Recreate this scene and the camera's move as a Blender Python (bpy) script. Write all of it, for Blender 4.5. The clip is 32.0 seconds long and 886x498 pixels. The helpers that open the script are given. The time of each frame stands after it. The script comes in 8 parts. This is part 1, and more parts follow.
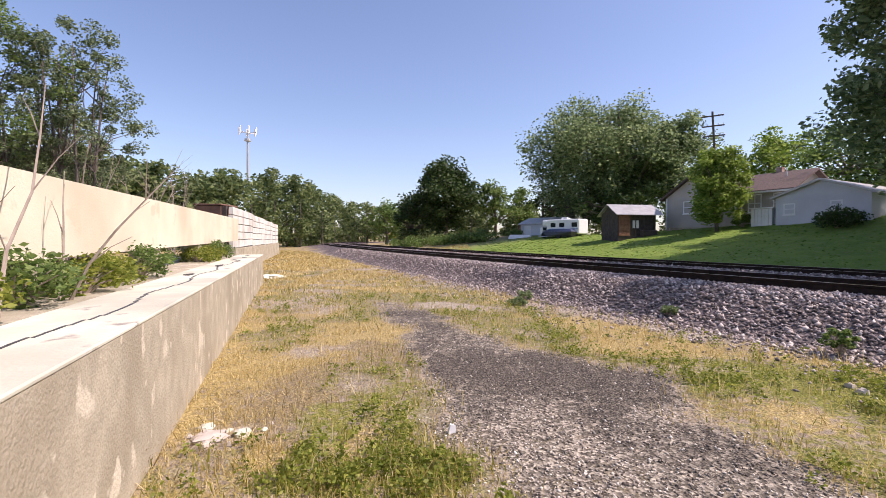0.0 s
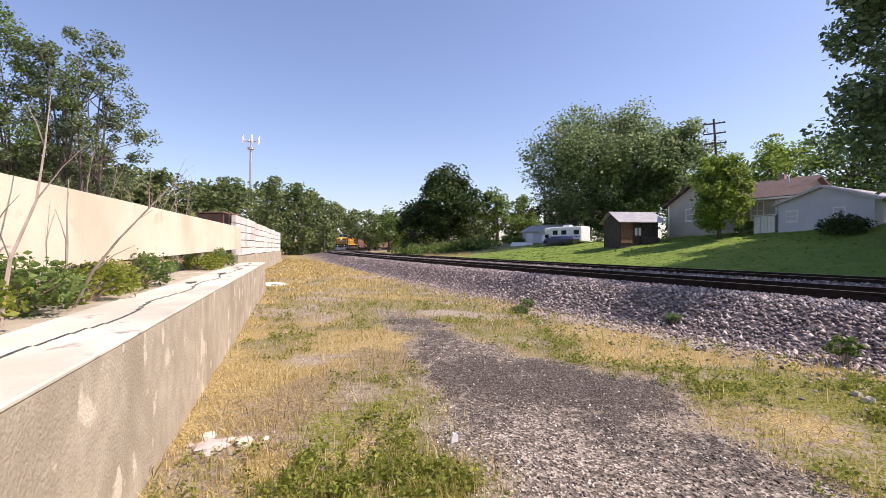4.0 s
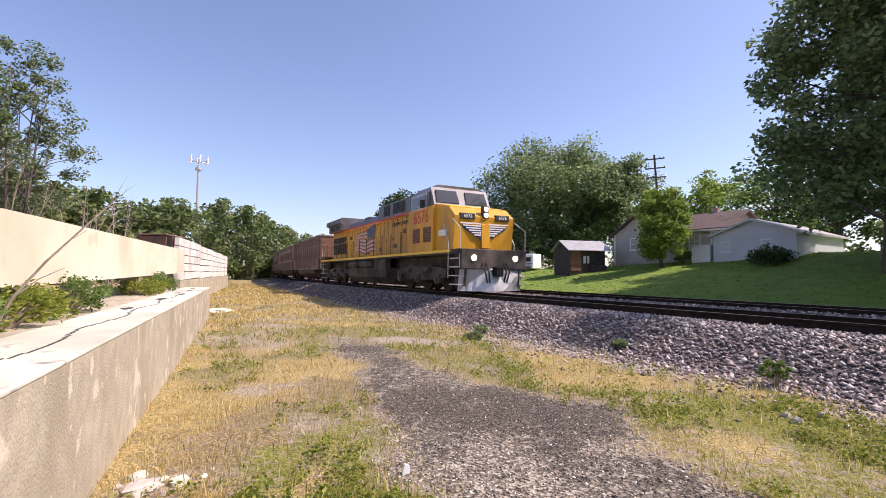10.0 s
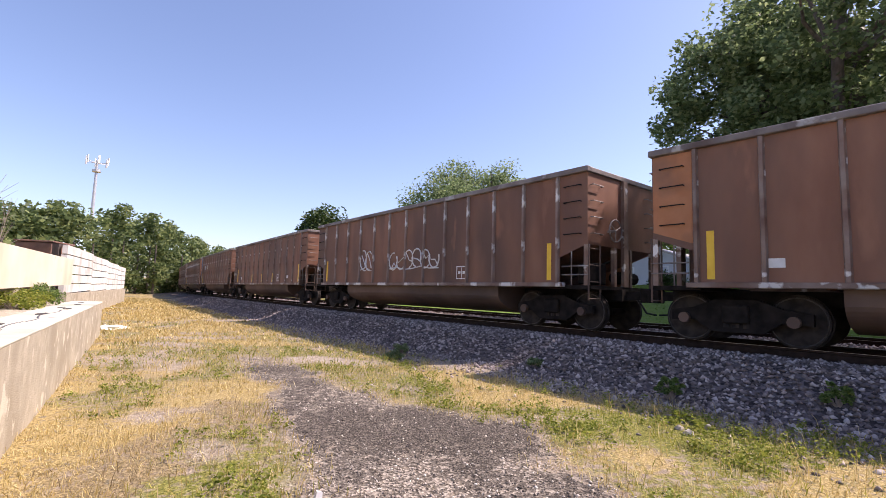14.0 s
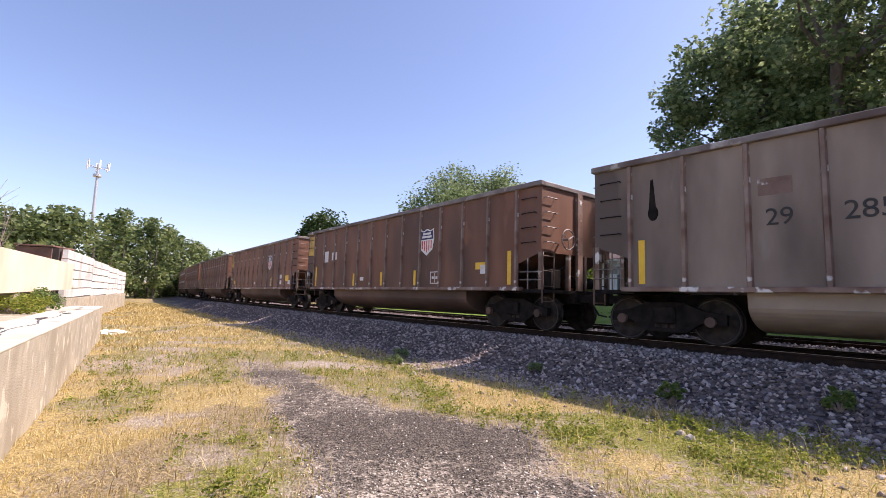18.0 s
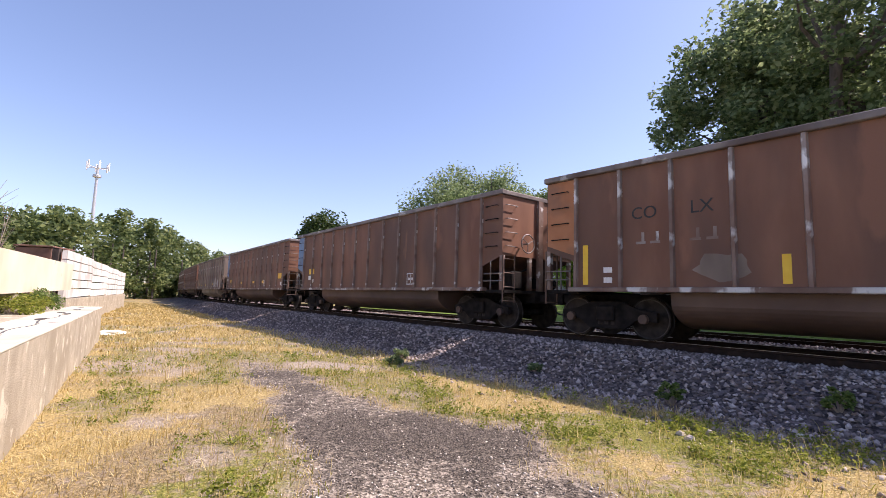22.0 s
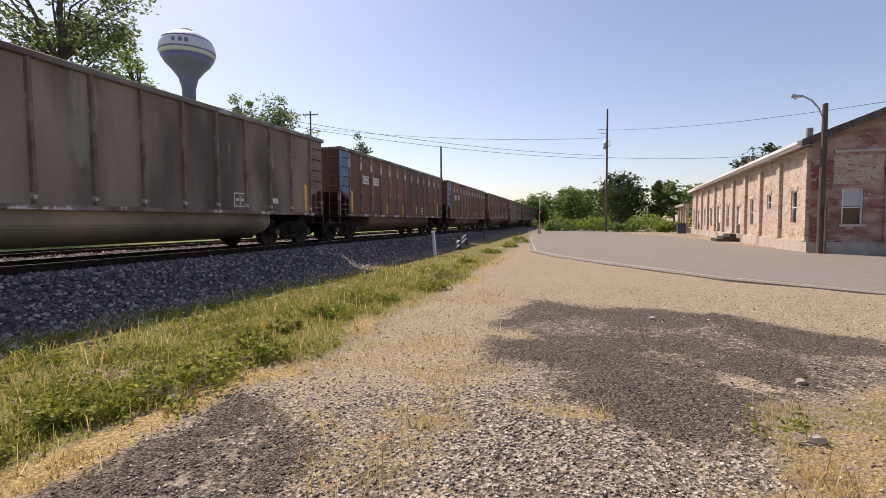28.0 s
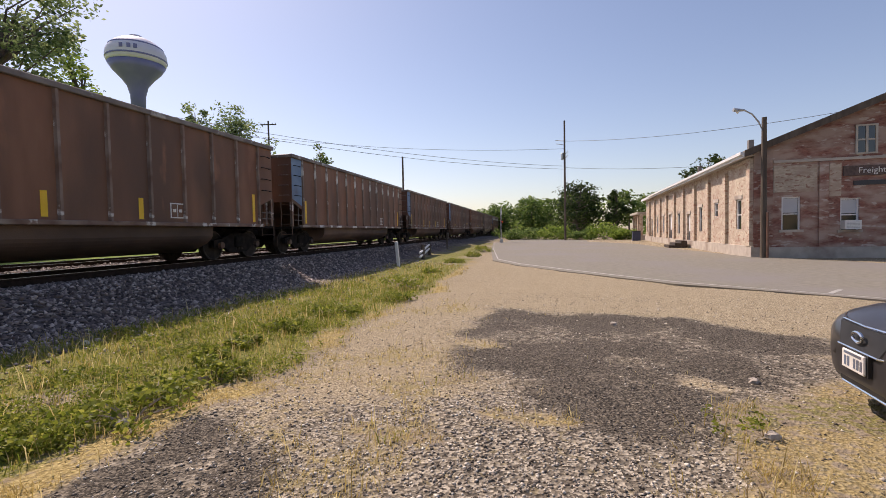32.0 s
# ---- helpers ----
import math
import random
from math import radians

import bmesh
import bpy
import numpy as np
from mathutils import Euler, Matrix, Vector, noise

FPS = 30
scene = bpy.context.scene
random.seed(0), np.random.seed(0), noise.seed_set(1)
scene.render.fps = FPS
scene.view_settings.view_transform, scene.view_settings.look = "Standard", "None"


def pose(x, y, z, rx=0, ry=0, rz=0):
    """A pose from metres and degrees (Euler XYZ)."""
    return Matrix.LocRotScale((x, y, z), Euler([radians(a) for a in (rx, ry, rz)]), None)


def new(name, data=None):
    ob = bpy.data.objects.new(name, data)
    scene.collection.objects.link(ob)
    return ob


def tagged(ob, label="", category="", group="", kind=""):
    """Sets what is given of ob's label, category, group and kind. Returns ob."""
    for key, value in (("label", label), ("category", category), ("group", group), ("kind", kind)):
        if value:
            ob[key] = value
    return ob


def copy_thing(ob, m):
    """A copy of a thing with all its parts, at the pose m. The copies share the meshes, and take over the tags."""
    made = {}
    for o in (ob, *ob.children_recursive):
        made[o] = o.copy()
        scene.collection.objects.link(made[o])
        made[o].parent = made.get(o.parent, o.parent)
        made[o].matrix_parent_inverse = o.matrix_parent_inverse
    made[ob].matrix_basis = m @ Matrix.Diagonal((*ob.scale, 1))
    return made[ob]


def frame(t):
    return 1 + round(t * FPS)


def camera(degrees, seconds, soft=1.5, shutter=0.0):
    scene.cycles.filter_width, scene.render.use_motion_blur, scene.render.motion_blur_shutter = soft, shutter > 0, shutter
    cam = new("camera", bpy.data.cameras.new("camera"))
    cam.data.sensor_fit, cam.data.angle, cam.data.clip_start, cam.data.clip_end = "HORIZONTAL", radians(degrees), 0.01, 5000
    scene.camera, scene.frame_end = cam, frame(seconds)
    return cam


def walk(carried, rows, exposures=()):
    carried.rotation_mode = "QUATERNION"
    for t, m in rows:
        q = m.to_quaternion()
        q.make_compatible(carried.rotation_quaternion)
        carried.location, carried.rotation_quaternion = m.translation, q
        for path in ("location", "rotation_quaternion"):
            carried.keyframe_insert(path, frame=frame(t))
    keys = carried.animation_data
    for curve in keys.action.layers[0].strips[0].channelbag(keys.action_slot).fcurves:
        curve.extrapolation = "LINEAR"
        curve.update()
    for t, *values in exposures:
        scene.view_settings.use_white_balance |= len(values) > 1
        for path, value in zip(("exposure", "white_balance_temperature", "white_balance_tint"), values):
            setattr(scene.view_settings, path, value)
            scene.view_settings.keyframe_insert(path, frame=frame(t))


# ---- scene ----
cam = camera(86.74, 32.0, soft=0.55)
EYE_Z = 1.5

ROWS = [
    (0, -0, -1.09, 0.26), (0.5, -0.04, -0.89, 0.24), (1, -0.03, -0.78, 0.22), (1.5, -0.02, -0.64, 0.24),
    (2, 0, -0.45, 0.25), (2.5, 0.03, -0.3, 0.2), (3, 0.04, -0.23, 0.18), (3.5, 0.13, -0.19, 0.17),
    (5.5, 0.49, -0.05, 0.14), (6, 0.47, -0.03, 0.14), (6.5, 0.49, -0.02, 0.13), (7, 0.48, -0.02, 0.14),
    (7.5, 0.4, 0.04, 0.15), (8, 0.44, 1.32, 0.08), (8.5, 0.46, 1.35, 0.07), (9, 0.34, 1.38, 0.12),
    (9.5, -1.11, 1.56, 0.29), (10, -5.29, 3.07, 0.66), (10.5, -9.74, 4.63, 1.15), (11, -13.02, 4.99, 1.63),
    (11.5, -13.74, 5.12, 1.75), (12, -13.8, 5.19, 1.72), (12.5, -14.34, 5.33, 1.77), (13, -14.61, 5.32, 1.76),
    (13.5, -14.59, 5.44, 1.79), (14, -14.59, 5.54, 1.78), (14.5, -14.57, 5.95, 1.78), (16.5, -14.54, 6.05, 1.77),
    (17, -14.55, 6.07, 1.75), (17.5, -14.55, 6.09, 1.76), (18, -14.54, 6.07, 1.75), (18.5, -14.55, 6.1, 1.76),
    (19, -14.55, 6.09, 1.76), (19.5, -14.56, 6.12, 1.74), (20, -14.54, 6.11, 1.71), (20.5, -14.55, 6.12, 1.72),
    (21, -14.59, 6.13, 1.74), (21.5, -14.55, 6.13, 1.73), (22, -14.57, 6.14, 1.75), (22.5, -14.51, 6.28, 1.75),
    (23, -14.32, 7.79, 1.66), (23.5, -14.45, 8.48, 1.68), (24, -14.66, 9.26, 1.71), (24.5, -14.63, 9.35, 1.72),
    (25, -21.6, 8.9, 1.8), (25.2, -30.8, 7.9, 1.9), (25.5, -42.0, 5.6, 1.9), (25.8, -57.6, 4.3, 1.5), (26, -66.6, 3.9, 1.3),
    (26.2, -80.6, 3.1, 1), (26.5, -98.6, 0.7, 0.7),
    (28.5, -138.4, -3.17, -1.04), (29, -139.27, -3.32, -1.1), (29.5, -139.75, -3.58, -1.15), (30, -139.98, -3.43, -1.09),
    (30.5, -140.06, -3.26, -1.04), (31, -140.45, -2.41, -1.02), (31.5, -140.41, -2.2, -1.05), (32, -140.45, -2.12, -1.08),
]


def aim(yaw, pitch, roll, x=0.0, y=0.0):
    """Camera pose from a heading (to the left of +y), a pitch and a lean."""
    return pose(x, y, EYE_Z, 0, 0, yaw) @ pose(0, 0, 0, 90 + pitch) @ pose(0, 0, 0, 0, 0, roll)


EXPOSURES = [(0, 0.52, 6750, 28), (9.5, 0.52, 6750, 28), (11, 0.78, 6750, 30), (24.5, 0.78, 6750, 30), (26, 1.25, 6600, 36), (26.5, 1.05, 6800, 32),
             (28.5, 0.14, 7450, 24), (32, 0.14, 7450, 24)]
# the arm swings back a little as the camera turns to the street
SWING_T, SWING_X, SWING_Y = [0, 25, 25.5, 26, 26.5, 28.5, 32], [0, 0, -0.3, -0.75, -0.5, 0, 0], [0, 0, -0.05, -0.1, -0.05, 0, 0]
walk(cam, [(t, aim(y, p, r, float(np.interp(t, SWING_T, SWING_X)), float(np.interp(t, SWING_T, SWING_Y)))) for t, y, p, r in ROWS], EXPOSURES)

# ---- sky and sun ----
SUN_YAW, SUN_ELEV = -97.0, 50.0
world = bpy.data.worlds.new("sky")
scene.world = world
world.use_nodes = True
wn, wl = world.node_tree.nodes, world.node_tree.links
sky = wn.new("ShaderNodeTexSky")
sky.sky_type = "NISHITA"
sky.sun_disc = False
sky.sun_elevation = radians(SUN_ELEV)
sky.sun_rotation = radians(-SUN_YAW)
sky.air_density, sky.dust_density, sky.ozone_density = 1.0, 0.9, 3.0
wn["Background"].inputs["Strength"].default_value = 0.135
wl.new(sky.outputs[0], wn["Background"].inputs["Color"])
sun_data = bpy.data.lights.new("sun", "SUN")
sun_data.energy, sun_data.angle, sun_data.color = 4.2, radians(0.55), (1.0, 0.95, 0.87)
sun = new("sun", sun_data)
sun.matrix_world = pose(0, 0, 60, 90 - SUN_ELEV, 0, SUN_YAW + 180)


# ---- materials ----
def material(name, c1, c2=None, scale=3.0, rough=0.8, metal=0.0, bump=0.0, bump_scale=40.0, c3=None, c3_scale=0.5,
             c3_amount=0.5, flake=None, flake_scale=2.0, flake_at=0.58, vary=0.0, stretch=(1, 1, 1), gloss=0.5):
    """Two tones mixed by grain, a third in larger stains, with fine relief; vary: tone from object to object."""
    m = bpy.data.materials.new(name)
    m.use_nodes = True
    n, l = m.node_tree.nodes, m.node_tree.links
    bsdf = n["Principled BSDF"]
    bsdf.inputs["Roughness"].default_value = rough
    bsdf.inputs["Metallic"].default_value = metal
    bsdf.inputs["Specular IOR Level"].default_value = gloss
    tc = n.new("ShaderNodeTexCoord")
    mp = n.new("ShaderNodeMapping")
    mp.inputs["Scale"].default_value = stretch
    l.new(tc.outputs["Object"], mp.inputs["Vector"])

    def grain(sc, detail=6.0):
        t = n.new("ShaderNodeTexNoise")
        t.inputs["Scale"].default_value, t.inputs["Detail"].default_value = sc, detail
        l.new(mp.outputs[0], t.inputs["Vector"])
        return t.outputs["Fac"]

    def spread(fac, lo, hi):
        r = n.new("ShaderNodeMapRange")
        r.inputs["From Min"].default_value, r.inputs["From Max"].default_value = lo, hi
        l.new(fac, r.inputs["Value"])
        return r.outputs[0]

    def mix(fac, a, b):
        x = n.new("ShaderNodeMix")
        x.data_type = "RGBA"
        for v, k in ((fac, 0), (a, 6), (b, 7)):
            if isinstance(v, (int, float)):
                x.inputs[k].default_value = v
            elif isinstance(v, tuple):
                x.inputs[k].default_value = (*v, 1)
            else:
                l.new(v, x.inputs[k])
        return x.outputs[2]

    col = mix(spread(grain(scale), 0.35, 0.65), c1, c2 or c1)
    if c3:
        stain = spread(grain(c3_scale, 4.0), 0.62 - 0.3 * c3_amount, 0.82 - 0.3 * c3_amount)
        col = mix(stain, col, c3)
    if flake:
        col = mix(spread(grain(flake_scale, 8.0), flake_at, flake_at + 0.05), col, flake)
    if vary:
        info = n.new("ShaderNodeObjectInfo")
        hsv = n.new("ShaderNodeHueSaturation")
        l.new(spread(info.outputs["Random"], -vary, 1 + vary), hsv.inputs["Value"])
        r = hsv.inputs["Value"].links[0].from_node
        r.inputs["From Min"].default_value, r.inputs["From Max"].default_value = 0, 1
        r.inputs["To Min"].default_value, r.inputs["To Max"].default_value = 1 - vary, 1 + vary
        l.new(col, hsv.inputs["Color"])
        col = hsv.outputs[0]
    l.new(col, bsdf.inputs["Base Color"])
    if bump:
        b = n.new("ShaderNodeBump")
        b.inputs["Strength"].default_value, b.inputs["Distance"].default_value = bump, 0.02
        l.new(grain(bump_scale, 3.0), b.inputs["Height"])
        l.new(b.outputs[0], bsdf.inputs["Normal"])
    return m


def glow(name, colour, strength):
    m = bpy.data.materials.new(name)
    m.use_nodes = True
    b = m.node_tree.nodes["Principled BSDF"]
    b.inputs["Base Color"].default_value = (*colour, 1)
    b.inputs["Emission Color"].default_value = (*colour, 1)
    b.inputs["Emission Strength"].default_value = strength
    return m


def leafy(name, c1, c2, c3, through_light=0.35):
    """Leaves that differ from one another and let some light through."""
    m = bpy.data.materials.new(name)
    m.use_nodes = True
    n, l = m.node_tree.nodes, m.node_tree.links
    bsdf = n["Principled BSDF"]
    geo = n.new("ShaderNodeNewGeometry")
    ramp = n.new("ShaderNodeValToRGB")
    ramp.color_ramp.elements[0].color = (*c1, 1)
    ramp.color_ramp.elements[1].color = (*c3, 1)
    mid = ramp.color_ramp.elements.new(0.55)
    mid.color = (*c2, 1)
    l.new(geo.outputs["Random Per Island"], ramp.inputs[0])
    l.new(ramp.outputs[0], bsdf.inputs["Base Color"])
    bsdf.inputs["Roughness"].default_value = 0.55
    bsdf.inputs["Specular IOR Level"].default_value = 0.3
    tr = n.new("ShaderNodeBsdfTranslucent")
    l.new(ramp.outputs[0], tr.inputs["Color"])
    mx = n.new("ShaderNodeMixShader")
    mx.inputs[0].default_value = through_light
    l.new(bsdf.outputs[0], mx.inputs[1])
    l.new(tr.outputs[0], mx.inputs[2])
    l.new(mx.outputs[0], n["Material Output"].inputs["Surface"])
    return m


def glass(name, tint=(0.02, 0.025, 0.03)):
    m = bpy.data.materials.new(name)
    m.use_nodes = True
    b = m.node_tree.nodes["Principled BSDF"]
    b.inputs["Base Color"].default_value = (*tint, 1)
    b.inputs["Roughness"].default_value = 0.06
    b.inputs["Specular IOR Level"].default_value = 0.8
    return m


CAR_BROWN = material("weathered_brown_paint", (0.198, 0.084, 0.047), (0.275, 0.129, 0.074), 1.6, 0.62, 0.1, 0.15, 60,
                     (0.135, 0.07, 0.046), 0.6, 0.6, flake=(0.265, 0.12, 0.068), flake_scale=1.1, flake_at=0.62, vary=0.2, stretch=(1, 1, 0.3))
# worn, chipped paint; lightened to put the light caught on the ribs into colour
RIB_STEEL = material("worn_rib_paint", (0.16, 0.085, 0.058), (0.23, 0.15, 0.115), 3.0, 0.55, 0.2, 0.1, 60,
                     (0.32, 0.25, 0.205), 1.3, 0.45, flake=(0.66, 0.63, 0.59), flake_scale=2.8, flake_at=0.585, vary=0.15)
RIB_WORN = material("chalky_worn_rib_paint", (0.16, 0.085, 0.058), (0.23, 0.15, 0.115), 3.0, 0.55, 0.2, 0.1, 60,
                    (0.36, 0.31, 0.27), 1.3, 0.5, flake=(0.70, 0.68, 0.64), flake_scale=2.2, flake_at=0.56, vary=0.15, stretch=(1, 1, 0.5))
CHORD = material("grey_worn_chord", (0.15, 0.115, 0.10), (0.25, 0.215, 0.19), 2.0, 0.55, 0.1, 0.1, 50, (0.10, 0.065, 0.05), 0.7, 0.5, flake=(0.42, 0.39, 0.36), flake_scale=1.6, flake_at=0.58)
CAR_GREY = material("faded_grey_brown_paint", (0.30, 0.228, 0.175), (0.385, 0.30, 0.235), 1.6, 0.62, 0.1, 0.15, 60,
                    (0.13, 0.095, 0.075), 0.6, 0.6, flake=(0.33, 0.28, 0.235), flake_scale=1.1, flake_at=0.64, vary=0.15, stretch=(1, 1, 0.3))
BELLY_BUFF = material("buff_belly_paint", (0.33, 0.262, 0.195), (0.42, 0.34, 0.26), 1.2, 0.7, 0.05, 0.15, 40, (0.17, 0.13, 0.10), 0.4, 0.4)
BELLY = material("dusty_belly_steel", (0.135, 0.08, 0.056), (0.19, 0.118, 0.083), 1.2, 0.75, 0.05, 0.15, 40,
                 (0.085, 0.055, 0.042), 0.4, 0.5, vary=0.15)
UNDER = material("grimy_black_steel", (0.012, 0.010, 0.009), (0.03, 0.024, 0.021), 5.0, 0.9, 0.0, 0.2, 50, gloss=0.15)
WHEEL = material("wheel_steel", (0.025, 0.02, 0.018), (0.06, 0.048, 0.04), 6.0, 0.7, 0.2, 0.1, 50, gloss=0.2)
TREAD = material("worn_tread", (0.05, 0.043, 0.04), (0.10, 0.09, 0.08), 9.0, 0.55, 0.4)
PANEL_BLUE = material("faded_blue_panel", (0.13, 0.22, 0.36), (0.18, 0.28, 0.42), 2.0, 0.6, 0, 0.1, 50, (0.12, 0.10, 0.10), 0.8, 0.4)
PANEL_YELLOW = material("faded_yellow_panel", (0.55, 0.33, 0.04), (0.66, 0.42, 0.07), 2.0, 0.6, 0, 0.1, 50, (0.25, 0.16, 0.07), 0.9, 0.35)
PANEL_ORANGE = material("faded_orange_panel", (0.42, 0.16, 0.06), (0.5, 0.21, 0.09), 2.0, 0.6, 0, 0.1, 50, (0.2, 0.1, 0.06), 0.9, 0.35)
PANEL_PINK = material("faded_pink_panel", (0.5, 0.36, 0.33), (0.55, 0.42, 0.38), 2.0, 0.6, 0, 0.1, 50, (0.25, 0.16, 0.13), 0.9, 0.35)
STRIPE_YELLOW = material("reflective_yellow", (0.85, 0.50, 0.02), (0.92, 0.58, 0.04), 4.0, 0.4)
STENCIL_WHITE = material("stencil_white", (0.72, 0.70, 0.66), (0.8, 0.78, 0.75), 8.0, 0.6)
STENCIL_BLACK = material("stencil_black", (0.02, 0.02, 0.02), (0.04, 0.035, 0.03), 8.0, 0.6)
PRIMER = material("bare_primer", (0.5, 0.46, 0.42), (0.6, 0.57, 0.52), 3.0, 0.7)
ROAD_PAINT = material("worn_road_paint", (0.34, 0.32, 0.29), (0.52, 0.50, 0.46), 5.0, 0.7)
COAL = material("black_coal", (0.012, 0.012, 0.013), (0.03, 0.03, 0.03), 9.0, 0.6, 0, 0.9, 12)
LOCO_YELLOW = material("locomotive_yellow", (0.64, 0.30, 0.014), (0.72, 0.36, 0.022), 1.6, 0.45, 0, 0.05, 60, (0.42, 0.21, 0.035), 0.7, 0.5, stretch=(1, 1, 0.35))
LOCO_GREY = material("locomotive_grey", (0.12, 0.12, 0.125), (0.17, 0.17, 0.175), 1.5, 0.5, 0, 0.03, 60, (0.08, 0.075, 0.07), 0.8, 0.4)
LOCO_UNDER = material("dusty_grey_underframe", (0.075, 0.06, 0.05), (0.135, 0.11, 0.09), 2.0, 0.85, 0.0, 0.2, 40, (0.045, 0.038, 0.033), 0.9, 0.5, gloss=0.2)
RAIL_BROWN = material("rusty_brown_stanchion", (0.10, 0.045, 0.025), (0.16, 0.08, 0.045), 5.0, 0.7)
FLAG_WHITE = material("faded_flag_white", (0.52, 0.46, 0.38), (0.62, 0.56, 0.47), 2.0, 0.6, 0, 0.03, 60, (0.45, 0.33, 0.2), 0.7, 0.4)
FLAG_RED = material("faded_flag_red", (0.40, 0.075, 0.05), (0.48, 0.11, 0.075), 2.0, 0.6, 0, 0.03, 60, (0.42, 0.19, 0.08), 0.7, 0.4)
LOCO_RED = material("signal_red", (0.62, 0.035, 0.025), (0.7, 0.05, 0.03), 3.0, 0.45)
FLAG_BLUE = material("flag_blue", (0.03, 0.035, 0.10), (0.045, 0.05, 0.13), 3.0, 0.5)
RAIL_SILVER = material("silver_handrail", (0.5, 0.49, 0.46), (0.62, 0.6, 0.57), 5.0, 0.45, 0.3)
LENS_LIT = glow("lit_headlight", (1.0, 0.93, 0.78), 3.0)
LENS = material("clear_lens", (0.7, 0.7, 0.68), (0.8, 0.8, 0.78), 8, 0.15)
DARK_GLASS = glass("dark_glass")
DARK_MESH = material("dark_grille", (0.015, 0.014, 0.013), (0.03, 0.028, 0.025), 20, 0.7)
RAIL_STEEL = material("rusty_rail", (0.028, 0.017, 0.012), (0.05, 0.03, 0.021), 8, 0.85, 0.1, 0.2, 60, gloss=0.2)
RAIL_HEAD = material("polished_rail_head", (0.42, 0.40, 0.38), (0.5, 0.48, 0.46), 6, 0.28, 1.0)
TIE = material("creosoted_tie", (0.035, 0.028, 0.024), (0.075, 0.062, 0.052), 4, 0.85, 0, 0.5, 25, (0.11, 0.095, 0.085), 0.8, 0.4)
CONCRETE = material("sunlit_buff_concrete", (0.37, 0.325, 0.235), (0.47, 0.415, 0.305), 7.0, 0.88, 0, 0.5, 60, (0.33, 0.285, 0.20), 1.6, 0.6, flake=(0.60, 0.54, 0.41), flake_scale=4.2, flake_at=0.60, stretch=(1, 1, 0.8))
CONCRETE_TOP = material("pale_concrete_cap", (0.57, 0.55, 0.42), (0.70, 0.68, 0.54), 2.6, 0.85, 0, 0.2, 40, (0.43, 0.405, 0.32), 0.7, 0.6, flake=(0.30, 0.265, 0.22), flake_scale=2.6, flake_at=0.66)
BEAM = material("cream_painted_concrete", (0.68, 0.60, 0.44), (0.75, 0.68, 0.52), 0.9, 0.8, 0, 0.2, 40, (0.58, 0.50, 0.355), 0.5, 0.5, flake=(0.62, 0.53, 0.38), flake_scale=2.2, flake_at=0.63)
WHITE_PLANK = material("whitewashed_plank", (0.66, 0.62, 0.55), (0.76, 0.73, 0.66), 2.0, 0.8, 0, 0.2, 40, (0.45, 0.41, 0.36), 0.8, 0.4)
RUST_BOX = material("rusty_brown_boards", (0.16, 0.085, 0.06), (0.24, 0.13, 0.09), 3.0, 0.85, 0, 0.3, 40)
BARK = material("grey_brown_bark", (0.10, 0.08, 0.065), (0.17, 0.14, 0.115), 7.0, 0.9, 0, 0.7, 25, stretch=(1, 1, 0.3))
TWIG = material("dry_grey_twig", (0.30, 0.24, 0.19), (0.40, 0.33, 0.27), 9.0, 0.85)
LEAF = leafy("green_leaves", (0.075, 0.13, 0.03), (0.145, 0.225, 0.055), (0.28, 0.36, 0.11), 0.52)
LEAF_DARK = leafy("dark_green_leaves", (0.022, 0.045, 0.011), (0.045, 0.08, 0.018), (0.09, 0.135, 0.034), 0.25)
LEAF_LIGHT = leafy("light_green_leaves", (0.12, 0.20, 0.03), (0.22, 0.32, 0.055), (0.36, 0.44, 0.10), 0.52)
# greyed and lightened: haze over the far woods is put into the leaf colour
LEAF_FAR = leafy("hazed_distant_leaves", (0.06, 0.095, 0.035), (0.135, 0.185, 0.06), (0.29, 0.33, 0.12), 0.42)
DRY_GRASS = leafy("dry_straw", (0.38, 0.275, 0.085), (0.60, 0.465, 0.18), (0.80, 0.68, 0.37), 0.5)
LEAF_SHADE = leafy("shade_tree_leaves", (0.075, 0.11, 0.05), (0.155, 0.205, 0.09), (0.31, 0.37, 0.18), 0.4)
# pale bluish green: glare over the backlit tall trees is put into the colour
LEAF_TALL = leafy("tall_tree_leaves", (0.10, 0.15, 0.062), (0.20, 0.27, 0.11), (0.38, 0.45, 0.22), 0.55)
DEAD_GRASS = leafy("dead_brown_grass", (0.20, 0.145, 0.07), (0.40, 0.30, 0.155), (0.64, 0.51, 0.29), 0.4)
WEED_LEAF = leafy("weed_leaves", (0.12, 0.165, 0.02), (0.23, 0.27, 0.04), (0.42, 0.42, 0.09), 0.5)
GREEN_GRASS = leafy("green_grass_blades", (0.16, 0.19, 0.02), (0.30, 0.30, 0.045), (0.52, 0.44, 0.12), 0.5)
PEBBLE = leafy("pale_gravel", (0.07, 0.056, 0.045), (0.29, 0.245, 0.195), (0.78, 0.71, 0.60), 0.0)
PEBBLE_DARK = leafy("tarry_gravel", (0.028, 0.023, 0.019), (0.085, 0.07, 0.058), (0.34, 0.29, 0.24), 0.0)
SIDING_TAN = material("tan_siding", (0.40, 0.36, 0.31), (0.45, 0.41, 0.355), 1.0, 0.7, 0, 0.1, 30)
SIDING_GREY = material("pale_grey_siding", (0.52, 0.53, 0.55), (0.58, 0.59, 0.61), 1.0, 0.65, 0, 0.1, 30)
